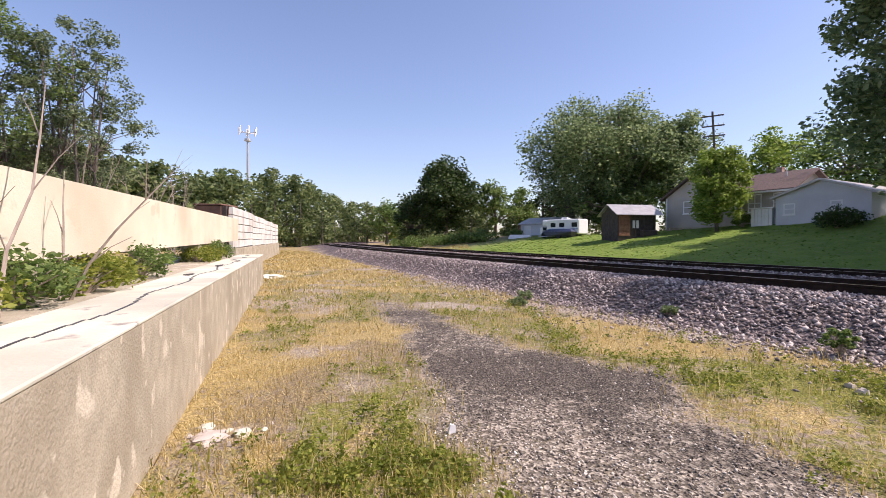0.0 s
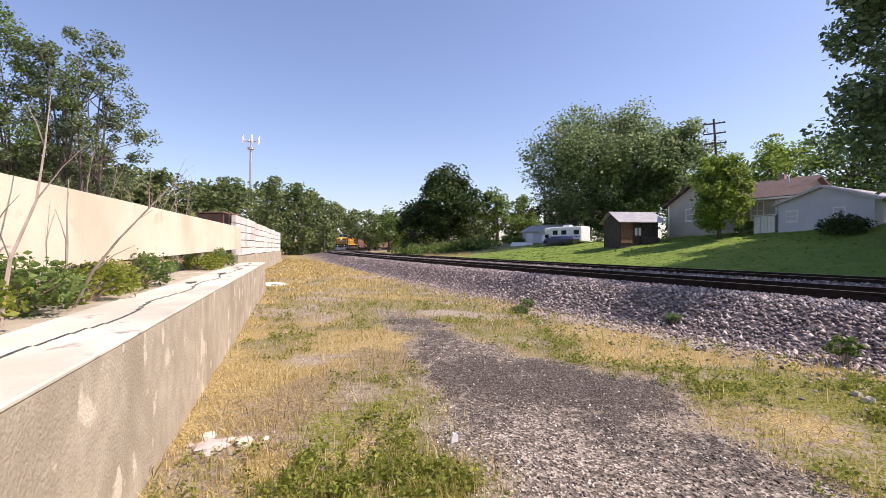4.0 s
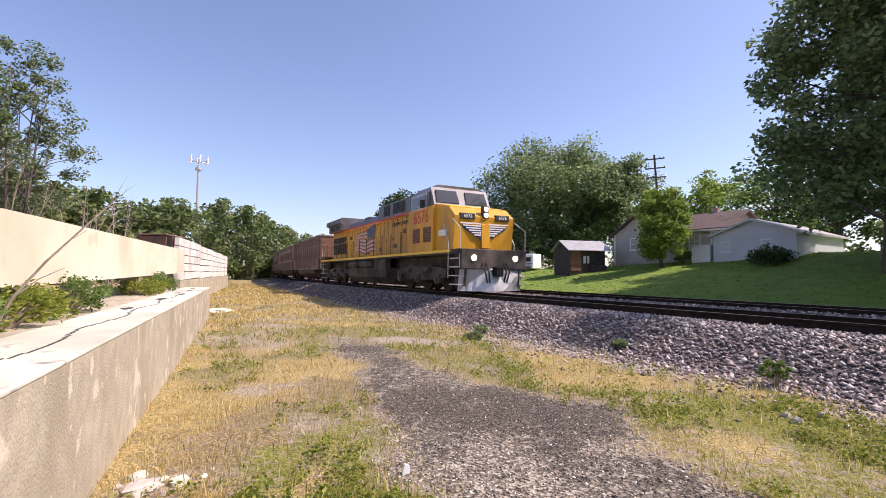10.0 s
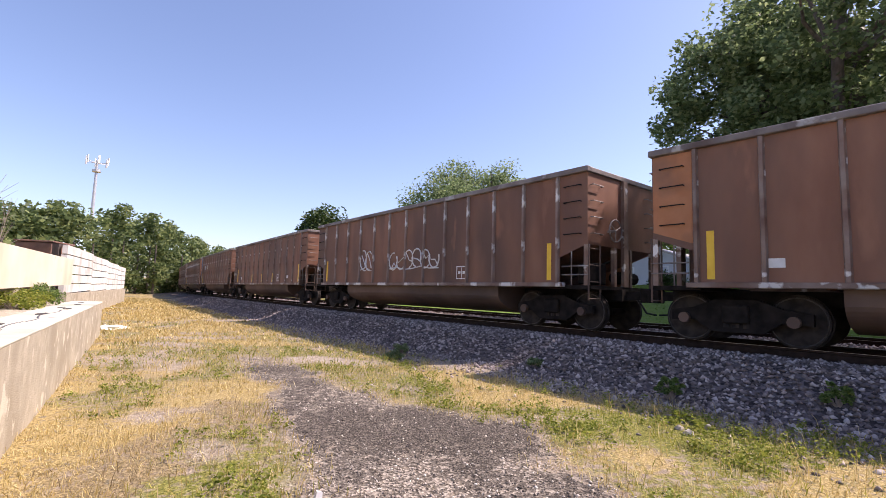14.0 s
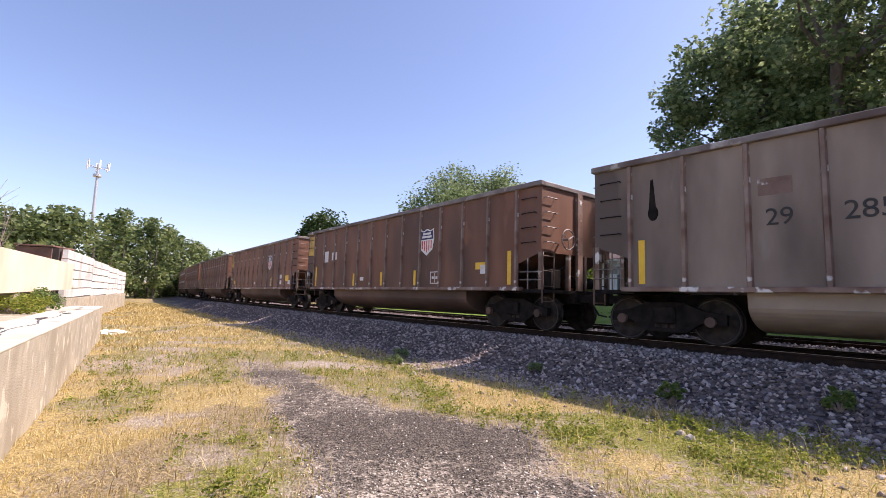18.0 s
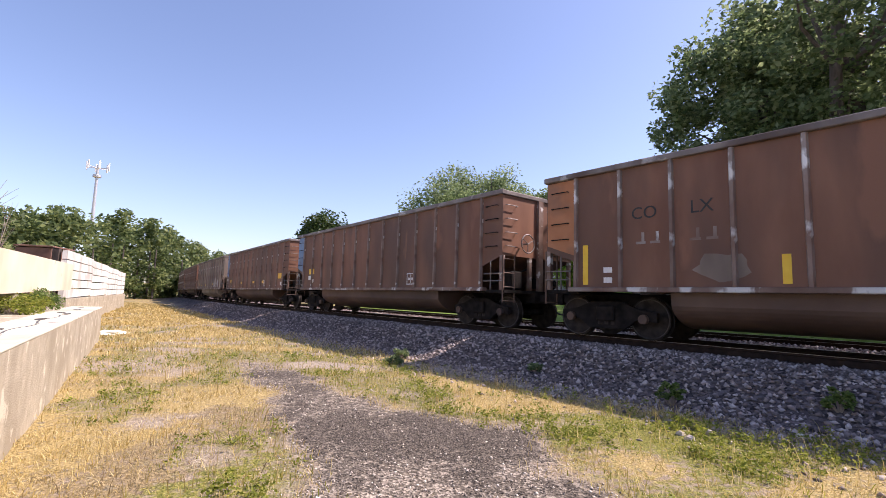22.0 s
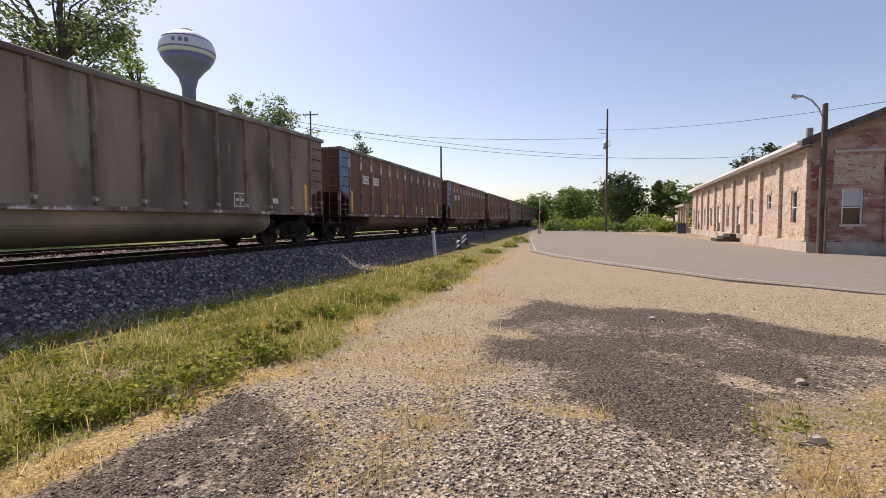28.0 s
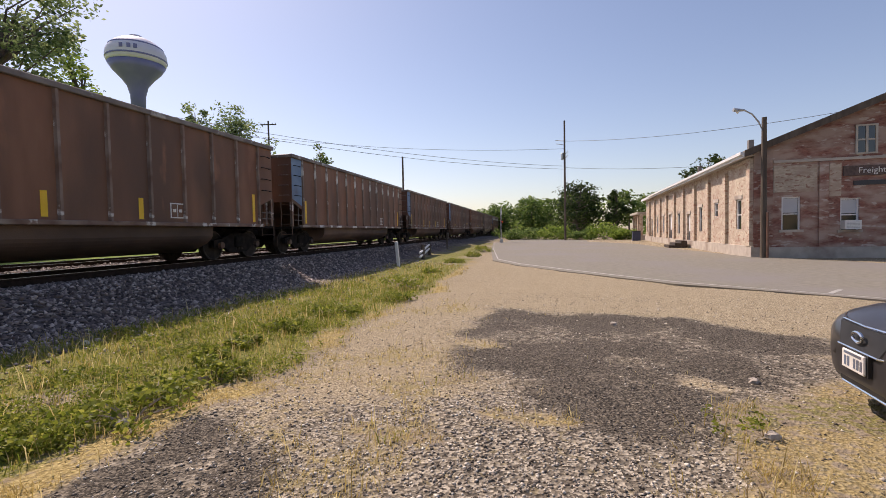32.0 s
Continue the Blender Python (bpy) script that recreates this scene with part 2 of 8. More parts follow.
SHINGLE = material("brown_shingles", (0.10, 0.068, 0.06), (0.165, 0.115, 0.10), 9.0, 0.9, 0, 0.4, 30, (0.07, 0.05, 0.046), 0.7, 0.4)
METAL_ROOF = material("pale_metal_roof", (0.36, 0.35, 0.33), (0.46, 0.45, 0.43), 2.0, 0.45, 0.3, 0.05, 30, (0.36, 0.33, 0.3), 0.8, 0.35)
DARK_WOOD = material("dark_stained_boards", (0.045, 0.033, 0.027), (0.08, 0.06, 0.05), 4, 0.85, 0, 0.4, 30)
RED_WOOD = material("weathered_red_boards", (0.20, 0.085, 0.05), (0.29, 0.14, 0.09), 4, 0.85, 0, 0.4, 30)
WHITE_PAINT = material("white_paint", (0.72, 0.72, 0.71), (0.79, 0.79, 0.78), 2.0, 0.5, 0, 0.03, 30)
DARK_PAINT = material("dark_trim_paint", (0.03, 0.03, 0.035), (0.05, 0.05, 0.055), 3.0, 0.5)
BRICK = material("old_red_brick", (0.195, 0.074, 0.055), (0.32, 0.145, 0.108), 7.0, 0.9, 0, 0.45, 14, (0.42, 0.30, 0.24), 0.9, 0.7, flake=(0.48, 0.39, 0.33), flake_scale=2.4, flake_at=0.595, vary=0.1, stretch=(1, 1, 2.6))
BRICK_PALE = material("flaking_whitewashed_brick", (0.47, 0.38, 0.29), (0.64, 0.55, 0.43), 6.0, 0.9, 0, 0.45, 14, (0.46, 0.34, 0.26), 1.3, 0.6, flake=(0.36, 0.21, 0.155), flake_scale=3.4, flake_at=0.575, vary=0.1, stretch=(1, 1, 2.2))
LIMESTONE = material("rough_limestone_base", (0.44, 0.38, 0.32), (0.56, 0.50, 0.43), 2.0, 0.9, 0, 0.6, 10, (0.3, 0.23, 0.19), 0.8, 0.4)
ROOF_GREY = material("grey_roofing", (0.17, 0.15, 0.135), (0.25, 0.225, 0.20), 3.0, 0.85, 0, 0.2, 20)
EAVE = material("buff_eave_boards", (0.42, 0.37, 0.31), (0.5, 0.45, 0.38), 2.0, 0.7)
ASPHALT = material("sunbleached_asphalt", (0.19, 0.172, 0.135), (0.245, 0.223, 0.178), 6.0, 0.85, 0, 0.3, 60, (0.22, 0.2, 0.18), 0.25, 0.5)
POLE_WOOD = material("weathered_pole_wood", (0.085, 0.065, 0.05), (0.14, 0.11, 0.085), 5, 0.9, 0, 0.4, 30, stretch=(1, 1, 0.2))
STEEL = material("galvanised_steel", (0.42, 0.43, 0.44), (0.52, 0.53, 0.54), 4, 0.45, 0.6)
TANK_WHITE = material("tank_cream_paint", (0.60, 0.60, 0.72), (0.66, 0.66, 0.78), 0.3, 0.5)
TANK_BLUE = material("tank_blue_paint", (0.15, 0.16, 0.34), (0.18, 0.19, 0.38), 0.3, 0.5)
CAR_PAINT = material("dark_grey_car_paint", (0.075, 0.072, 0.076), (0.09, 0.086, 0.09), 3, 0.28, 0.6)
RUBBER = material("black_rubber", (0.015, 0.015, 0.015), (0.025, 0.025, 0.025), 9, 0.8)
CHROME = material("chrome", (0.7, 0.7, 0.7), (0.8, 0.8, 0.8), 3, 0.12, 1.0)
PLASTIC_BLACK = material("black_plastic", (0.02, 0.02, 0.022), (0.03, 0.03, 0.032), 6, 0.5)
BIN_BLUE = material("dark_blue_plastic", (0.03, 0.04, 0.09), (0.04, 0.05, 0.11), 4, 0.5)


# ---- mesh helpers ----
class Shape:
    """Collects pieces of one mesh."""

    def __init__(self):
        self.v, self.f = [], []

    def add(self, verts, faces):
        b = len(self.v)
        self.v.extend([tuple(p) for p in verts])
        self.f.extend([tuple(b + i for i in f) for f in faces])
        return self

    def hexa(self, a):
        """Eight corners: four below, four above."""
        return self.add(a, [(3, 2, 1, 0), (4, 5, 6, 7), (0, 1, 5, 4), (1, 2, 6, 5), (2, 3, 7, 6), (3, 0, 4, 7)])

    def box(self, x0, y0, z0, x1, y1, z1, m=None):
        a = [(x0, y0, z0), (x1, y0, z0), (x1, y1, z0), (x0, y1, z0), (x0, y0, z1), (x1, y0, z1), (x1, y1, z1), (x0, y1, z1)]
        return self.hexa([m @ Vector(p) for p in a] if m else a)

    def rbox(self, x0, y0, z0, x1, y1, z1, b=0.02, m=None):
        """A box with its edges cut off at b."""
        pts, X, Y, Z = [], (x0, x1), (y0, y1), (z0, z1)
        idx = {}
        for i in (0, 1):
            for j in (0, 1):
                for k in (0, 1):
                    sx, sy, sz = (1 - 2 * i) * b, (1 - 2 * j) * b, (1 - 2 * k) * b
                    for ax, p in enumerate(((X[i], Y[j] + sy, Z[k] + sz), (X[i] + sx, Y[j], Z[k] + sz), (X[i] + sx, Y[j] + sy, Z[k]))):
                        idx[i, j, k, ax] = len(pts)
                        pts.append(m @ Vector(p) if m else p)
        faces = []
        for ax in range(3):
            o = [q for q in range(3) if q != ax]
            for side in (0, 1):
                ring = []
                for c in ((0, 0), (1, 0), (1, 1), (0, 1)):
                    key = [0, 0, 0]
                    key[ax], key[o[0]], key[o[1]] = side, c[0], c[1]
                    ring.append(idx[key[0], key[1], key[2], ax])
                faces.append(tuple(ring))
        for ax in range(3):
            o = [q for q in range(3) if q != ax]
            for c in ((0, 0), (1, 0), (1, 1), (0, 1)):
                ka, kb = [0, 0, 0], [0, 0, 0]
                ka[o[0]] = kb[o[0]] = c[0]
                ka[o[1]] = kb[o[1]] = c[1]
                kb[ax] = 1
                faces.append((idx[(*ka, o[0])], idx[(*kb, o[0])], idx[(*kb, o[1])], idx[(*ka, o[1])]))
        for i in (0, 1):
            for j in (0, 1):
                for k in (0, 1):
                    faces.append((idx[i, j, k, 0], idx[i, j, k, 1], idx[i, j, k, 2]))
        return self.add(pts, faces)

    def tube(self, points, radii, n=8, cap=True):
        """A tapered tube along points."""
        pts = [Vector(p) for p in points]
        if not isinstance(radii, (list, tuple)):
            radii = [radii] * len(pts)
        verts, faces = [], []
        for i, p in enumerate(pts):
            d = (pts[min(i + 1, len(pts) - 1)] - pts[max(i - 1, 0)]).normalized()
            u = d.orthogonal().normalized() if abs(d.z) > 0.9 else d.cross(Vector((0, 0, 1))).normalized()
            w = d.cross(u)
            for k in range(n):
                a = 2 * math.pi * k / n
                verts.append(p + (u * math.cos(a) + w * math.sin(a)) * radii[i])
        for i in range(len(pts) - 1):
            for k in range(n):
                faces.append((i * n + k, i * n + (k + 1) % n, (i + 1) * n + (k + 1) % n, (i + 1) * n + k))
        if cap:
            faces += [tuple(range(n - 1, -1, -1)), tuple(range(len(verts) - n, len(verts)))]
        return self.add(verts, faces)

    def prism(self, profile, lo, hi, axis="x"):
        """A profile (two numbers a point) drawn out along an axis."""
        place = {"x": lambda a, b, t: (t, a, b), "y": lambda a, b, t: (a, t, b), "z": lambda a, b, t: (a, b, t)}[axis]
        n = len(profile)
        verts = [place(a, b, lo) for a, b in profile] + [place(a, b, hi) for a, b in profile]
        faces = [(i, (i + 1) % n, n + (i + 1) % n, n + i) for i in range(n)]
        return self.add(verts, faces + [tuple(range(n - 1, -1, -1)), tuple(range(n, 2 * n))])

    def lathe(self, profile, n=24, m=None):
        """Radius and height pairs turned round z."""
        verts, faces = [], []
        for r, z in profile:
            for k in range(n):
                a = 2 * math.pi * k / n
                p = Vector((r * math.cos(a), r * math.sin(a), z))
                verts.append(m @ p if m else p)
        for i in range(len(profile) - 1):
            for k in range(n):
                faces.append((i * n + k, i * n + (k + 1) % n, (i + 1) * n + (k + 1) % n, (i + 1) * n + k))
        faces += [tuple(range(n - 1, -1, -1)), tuple(range(len(verts) - n, len(verts)))]
        return self.add(verts, faces)

    def wheel(self, x, y, z, r, width, n=20):
        """A disc across y."""
        return self.tube([(x, y - width / 2, z), (x, y + width / 2, z)], r, n)

    def mesh(self, name, mat, smooth=False):
        me = bpy.data.meshes.new(name)
        me.from_pydata(self.v, [], self.f)
        bm = bmesh.new()
        bm.from_mesh(me)
        bmesh.ops.recalc_face_normals(bm, faces=bm.faces)
        bm.to_mesh(me)
        bm.free()
        me.materials.append(mat)
        if smooth:
            me.polygons.foreach_set("use_smooth", [True] * len(me.polygons))
        return me


def part(name, shape, mat, parent=None, label="", m=None, smooth=False):
    """Links a shape (or a mesh) as one object under a thing or part."""
    me = shape if isinstance(shape, bpy.types.Mesh) else shape.mesh(name, mat, smooth)
    ob = new(name, me)
    if parent:
        ob.parent = parent
    if m is not None:
        ob.matrix_basis = m
    return tagged(ob, label)


def thing(name, label, category, group="", m=None, kind=""):
    """An Empty at the base of a thing in parts."""
    ob = new(name)
    ob.empty_display_size = 0.3
    if m is not None:
        ob.matrix_basis = m
    return tagged(ob, label, category, group, kind)


def whole(name, shape, mat, label, category="", group="", kind="", m=None, smooth=False):
    return tagged(part(name, shape, mat, None, label, m, smooth), label, category, group, kind)


def bulk(name, verts, faces, mat, smooth=False):
    """A mesh from arrays: verts (n, 3), faces (m, k)."""
    me = bpy.data.meshes.new(name)
    verts, faces = np.asarray(verts, np.float32), np.asarray(faces, np.int32)
    k = faces.shape[1]
    me.vertices.add(len(verts))
    me.vertices.foreach_set("co", verts.ravel())
    me.loops.add(faces.size)
    me.loops.foreach_set("vertex_index", faces.ravel())
    me.polygons.add(len(faces))
    me.polygons.foreach_set("loop_start", np.arange(0, faces.size, k, dtype=np.int32))
    me.update(calc_edges=True)
    me.materials.append(mat)
    if smooth:
        me.polygons.foreach_set("use_smooth", [True] * len(faces))
    return me


def lettering(text, size, mat, parent, m, name="lettering", extrude=0.004, label=""):
    """Words in the built-in font, as a mesh."""
    cu = bpy.data.curves.new(name, "FONT")
    cu.body, cu.size, cu.extrude, cu.align_x, cu.align_y = text, size, extrude, "CENTER", "CENTER"
    tmp = bpy.data.objects.new(name, cu)
    scene.collection.objects.link(tmp)
    me = bpy.data.meshes.new_from_object(tmp)
    bpy.data.objects.remove(tmp)
    me.materials.clear()
    me.materials.append(mat)
    return part(name, me, mat, parent, label, m)


# ---- the railway's line ----
LINE_S = [-760, -330, -85, -20, 12, 430]
LINE_YAW = [-163.5 - 56, -163.5 - 56, -163.5, -157.0, -151.9, -151.9]
_s = np.arange(-760, 430.1, 0.25)
_h = np.radians(np.interp(_s, LINE_S, LINE_YAW))
_x = np.concatenate([[0], np.cumsum(-(np.sin(_h[1:]) + np.sin(_h[:-1])) / 2 * 0.25)])
_y = np.concatenate([[0], np.cumsum((np.cos(_h[1:]) + np.cos(_h[:-1])) / 2 * 0.25)])
_i = int(np.argmin(abs(_s + 11)))
_x, _y = _x + 5.70 - _x[_i], _y + 13.5 - _y[_i]
RAIL_Z = 0.75
SPACING = 4.3


def on_line(s, off=0.0):
    """The point at s along the first track; off: metres towards the yard, across the track."""
    h = np.interp(s, _s, _h)
    return float(np.interp(s, _s, _x) + off * np.cos(h)), float(np.interp(s, _s, _y) + off * np.sin(h)), float(h)


def line_coords(X, Y):
    """For arrays of places: the distance from the first track, positive on the yard's side, and the s beside it."""
    step = 8
    sx, sy, ss, sh = _x[::step], _y[::step], _s[::step], _h[::step]
    u, s = np.empty(X.shape), np.empty(X.shape)
    for a in range(0, X.size, 20000):
        x, y = X.ravel()[a:a + 20000], Y.ravel()[a:a + 20000]
        j = ((x[:, None] - sx) ** 2 + (y[:, None] - sy) ** 2).argmin(1)
        u.ravel()[a:a + 20000] = (x - sx[j]) * np.cos(sh[j]) + (y - sy[j]) * np.sin(sh[j])
        s.ravel()[a:a + 20000] = ss[j] - (x - sx[j]) * np.sin(sh[j]) + (y - sy[j]) * np.cos(sh[j])
    return u, s


def step(x, a, b):
    t = np.clip((x - a) / (b - a), 0, 1)
    return t * t * (3 - 2 * t)


def ripple(X, Y, size, seed):
    """Smooth noise from 0 to 1 at that size."""
    rng = np.random.RandomState(seed)
    g = rng.rand(128, 128)
    fx, fy = X / size, Y / size
    ix, iy = np.floor(fx).astype(int), np.floor(fy).astype(int)
    tx, ty = fx - ix, fy - iy
    tx, ty = tx * tx * (3 - 2 * tx), ty * ty * (3 - 2 * ty)
    a = g[ix % 128, iy % 128] * (1 - tx) + g[(ix + 1) % 128, iy % 128] * tx
    b = g[ix % 128, (iy + 1) % 128] * (1 - tx) + g[(ix + 1) % 128, (iy + 1) % 128] * tx
    return a * (1 - ty) + b * ty


def ground_height(X, Y, u=None, s=None):
    X, Y = np.asarray(X, float), np.asarray(Y, float)
    if u is None:
        u, s = line_coords(X, Y)
    bed = 0.55 * step(-u, -3.7, -2.0) - 0.22 * step(-u, 6.4, 8.2)
    bed = bed + 0.11 * step(-u, 0.9, 1.25) * step(u, -3.4, -3.05) + 0.08 * step(-u, 5.2, 5.5) * step(u, -6.6, -6.2) + 0.05 * step(u, 0.95, 1.2) * step(-u, -2.4, -1.6)
    lawn = (0.215 * np.clip(-u - 9.5, 0, 12.5) + 0.03 * np.clip(-u - 22, 0, 30)) * (0.66 + 0.34 * step(s, -40, -14)) * step(s, -160, -60) * (1 - step(s, 10, 60))
    bumps = 0.05 * (ripple(X, Y, 1.7, 3) - 0.5) + 0.03 * (ripple(X, Y, 0.6, 4) - 0.5)
    bumps = bumps * (1 - step(-u, -3.9, -3.0) * step(u, -7.5, -6.5))
    hill = 9.0 * step(-X, 55, 170) * step(Y, 40, 130)
    return bed + lawn + bumps + hill


def height(x, y):
    return float(ground_height(np.array([x]), np.array([y]))[0])


# ---- ground ----
def spaced(lo, hi, fine_lo, fine_hi, fine):
    """Even steps in the middle that grow outwards to the horizon."""
    mid = list(np.arange(fine_lo, fine_hi + fine / 2, fine))
    out, d, x = [], fine, fine_hi
    while x < hi:
        d *= 1.12
        x += d
        out.append(x)
    inn, d, x = [], fine, fine_lo
    while x > lo:
        d *= 1.12
        x -= d
        inn.append(x)
    return np.array(inn[::-1] + mid + out)


def near_line(X, Y, pts):
    """The distance to a chain of points, positive on its right."""
    best, side = np.full(X.shape, 1e9), np.zeros(X.shape)
    for (ax, ay), (bx, by) in zip(pts[:-1], pts[1:]):
        dx, dy = bx - ax, by - ay
        t = np.clip(((X - ax) * dx + (Y - ay) * dy) / (dx * dx + dy * dy), 0, 1)
        px, py = X - ax - t * dx, Y - ay - t * dy
        d = np.hypot(px, py)
        new_side = np.sign(px * dy - py * dx)
        side = np.where(d < best, new_side, side)
        best = np.minimum(best, d)
    return best * side


def spot(X, Y, cx, cy, rx, ry, turn=0.0):
    """1 at a patch's middle, falling to 0 past its edge."""
    c, s = math.cos(radians(turn)), math.sin(radians(turn))
    a, b = (X - cx) * c + (Y - cy) * s, -(X - cx) * s + (Y - cy) * c
    rough = (ripple(X, Y, 0.5, 41) - 0.5) * 1.1 + (ripple(X, Y, 0.2, 42) - 0.5) * 0.7
    return 1 - step(np.hypot(a / rx, b / ry) + rough, 0.45, 1.35)


DRIVE_LEFT = [(0.9, -2.5), (0.45, 1.6), (0.27, 2.8), (-0.25, 5.2), (-1.0, 8.2), (-1.6, 11.0), (-3.0, 16)]
DRIVE_RIGHT = [(3.2, 0.6), (2.65, 2.9), (2.31, 3.95), (2.23, 5.05), (0.95, 6.8), (-0.15, 9.7), (-1.2, 11.4), (-3.0, 16)]
STRIP_EDGE = [(2.9, 3.6), (3.2, 1.2), (3.72, -0.35), (4.22, -1.45), (4.8, -2.84), (5.95, -4.74), (8.14, -9.58), (14.5, -20.3), (22, -33)]


def inside(X, Y, pts):
    """The distance inside a closed outline, negative outside."""
    pts = pts + [pts[0]]
    d = abs(near_line(X, Y, pts))
    odd = np.zeros(X.shape, bool)
    for (ax, ay), (bx, by) in zip(pts[:-1], pts[1:]):
        cross = ((ay > Y) != (by > Y)) & (X < (bx - ax) * (Y - ay) / (by - ay + 1e-12) + ax)
        odd ^= cross
    return np.where(odd, d, -d)


TAR_PATCH = [(4.5, -5.7), (4.9, -7.6), (3.7, -8.0), (2.0, -8.5), (0.1, -7.8), (-0.2, -6.0), (0.6, -4.6), (0.65, -3.1), (1.25, -3.0), (2.15, -3.6), (2.8, -3.8)]
TAR_SPOT = [(3.8, -0.4), (3.65, -1.15), (4.25, -1.45), (3.75, -1.85), (3.3, -1.65), (2.7, -1.7), (2.2, -0.9), (2.6, 0.5), (3.3, 0.4)]
CAR_GRASS = [(-0.3, -6.3), (0.6, -4.5), (0.5, -3.1), (1.0, -2.3), (1.0, -1.0), (-1.5, -0.5), (-5, -3), (-5, -9), (-1.5, -8.5)]


def zones(X, Y, u, s):
    """Shares of loose gravel, dry grass, green grass, ballast, lawn, sand, bare dirt and tar."""
    n1, n2, n3 = ripple(X, Y, 1.3, 11), ripple(X, Y, 0.45, 12), ripple(X, Y, 4.0, 13)
    n4 = ripple(X, Y, 0.8, 14)
    wob = (n1 - 0.5) * 0.6 + (n2 - 0.5) * 0.35
    left, right = near_line(X, Y, DRIVE_LEFT), near_line(X, Y, DRIVE_RIGHT)
    drive = step(left + wob, -0.25, 0.3) * step(-right + wob, -0.25, 0.3) * (1 - step(Y, 9.0, 13.0)) * step(Y, -0.5, 0.5)
    strip = near_line(X, Y, STRIP_EDGE)
    lot = step(strip + wob, 0.0, 0.4) * (1 - step(Y, 0.6, 2.2)) * step(u, 3.2, 4.2)
    lot = lot * (1 - step(-X, 8, 14))
    turf = step(inside(X, Y, CAR_GRASS) + wob, -0.15, 0.2)
    tufts = np.maximum.reduce([spot(X, Y, 1.6, -3.35, 0.3, 0.14, 30), spot(X, Y, 2.1, -3.1, 0.2, 0.12, 0), spot(X, Y, 2.5, -2.4, 0.35, 0.15, 20), spot(X, Y, 3.0, -3.6, 0.4, 0.15, 50)])
    lot = lot * (1 - 0.9 * turf) * (1 - 0.7 * tufts)
    gravel = np.maximum(drive, lot)
    ballast = step(-u, -4.0, -3.5) * step(u, -8.2, -7.4)
    lawn = step(-u, 7.6, 9.0) * step(s, -75, -30)
    yard = (1 - gravel) * (1 - ballast) * (1 - lawn)
    verge = step(-strip, 0.0, 0.5) * step(-Y, -2.6, 1.0) * step(u, 3.6, 4.3)
    right_strip = step(right, -0.2, 0.3) * step(-Y, -9.5, -3.5) * (1 - step(-Y, -2.5, -1.0))
    dirt = np.maximum.reduce([0.75 * step(-u, -4.9, -4.2) * step(n4 * 0.5 + n1 * 0.5, 0.38, 0.6) * step(u, 0, 1) * (1 - 0.55 * verge), spot(X, Y, 5.3, 1.9, 0.8, 0.55, -40),
                              0.7 * spot(X, Y, -1.65, 3.55, 0.42, 0.3), 0.6 * spot(X, Y, -1.75, 6.2, 0.4, 0.4), 0.5 * spot(X, Y, -2.6, 10.2, 0.5, 0.8), 0.8 * spot(X, Y, 0.2, 10.8, 0.9, 0.5),
                              0.5 * step(n1 * 0.6 + n4 * 0.4, 0.68, 0.8)]) * yard
    green = yard * (1 - dirt) * np.clip(0.55 * step(n3 * 0.4 + n1 * 0.3 + n4 * 0.3, 0.46, 0.64) + spot(X, Y, -0.25, 3.7, 0.85, 1.7, -12) * 0.85
                                        + right_strip * (0.12 + 0.42 * step(n1, 0.45, 0.7)) + verge * 1.1 + 0.45 * turf * step(n4, 0.5, 0.7), 0, 1)
    dead = yard * (1 - dirt) * (1 - green) * np.clip(spot(X, Y, -1.2, 4.6, 0.75, 2.2, -15) * 0.85 + 0.45 * turf + 0.35 * step(n4, 0.55, 0.75), 0, 1)
    dry = yard * (1 - dirt) * np.clip(1.0 - green - 0.75 * dead, 0, 1)
    tar = np.maximum(step(inside(X, Y, TAR_PATCH) + 0.9 * wob, -0.3, 0.35), step(inside(X, Y, TAR_SPOT) + 0.5 * wob, -0.18, 0.2))
    bare = spot(X, Y, 0.95, -4.9, 0.4, 0.28) + spot(X, Y, 3.6, -5.0, 0.3, 0.25)
    dark = np.clip(drive * step(Y + 0.45 * X + 0.8 * wob, 2.6, 5.4) * (0.5 + 0.42 * step(n2 * 0.4 + n4 * 0.6, 0.34, 0.6)) + tar * (1 - np.clip(bare, 0, 1)) * (0.5 + 0.5 * step(n2 * 0.5 + n4 * 0.5, 0.32, 0.6)), 0, 1) * gravel
    dark = np.maximum(dark, 0.8 * lot * step(n2 * 0.45 + n4 * 0.3 + n1 * 0.25, 0.46, 0.58) * step(-Y, 0.9, 1.8) * (1 - step(-Y, 4.5, 6.0)) * (1 - step(X, 1.8, 2.5)))
    sand = lot * (1 - dark) * np.clip(step(n3 * 0.4 + n1 * 0.35 + n4 * 0.25, 0.38, 0.58) * (0.45 + 0.55 * step(-Y, 2.2, 4.0)) + step(-Y, 7.6, 8.6) + step(X, 2.9, 3.5) * 0.6 + bare, 0, 1)
    dry = np.maximum(dry, lot * (1 - dark) * 0.42 * step(n4 * 0.6 + n2 * 0.4, 0.45, 0.7) * (1 - step(-Y, 7.5, 8.5)))
    return {"gravel": gravel, "dry": dry, "dead": dead, "green": green, "dirt": dirt, "ballast": ballast, "lawn": lawn, "sand": sand, "dark": dark, "verge": verge * green, "tuft": dry * lot}


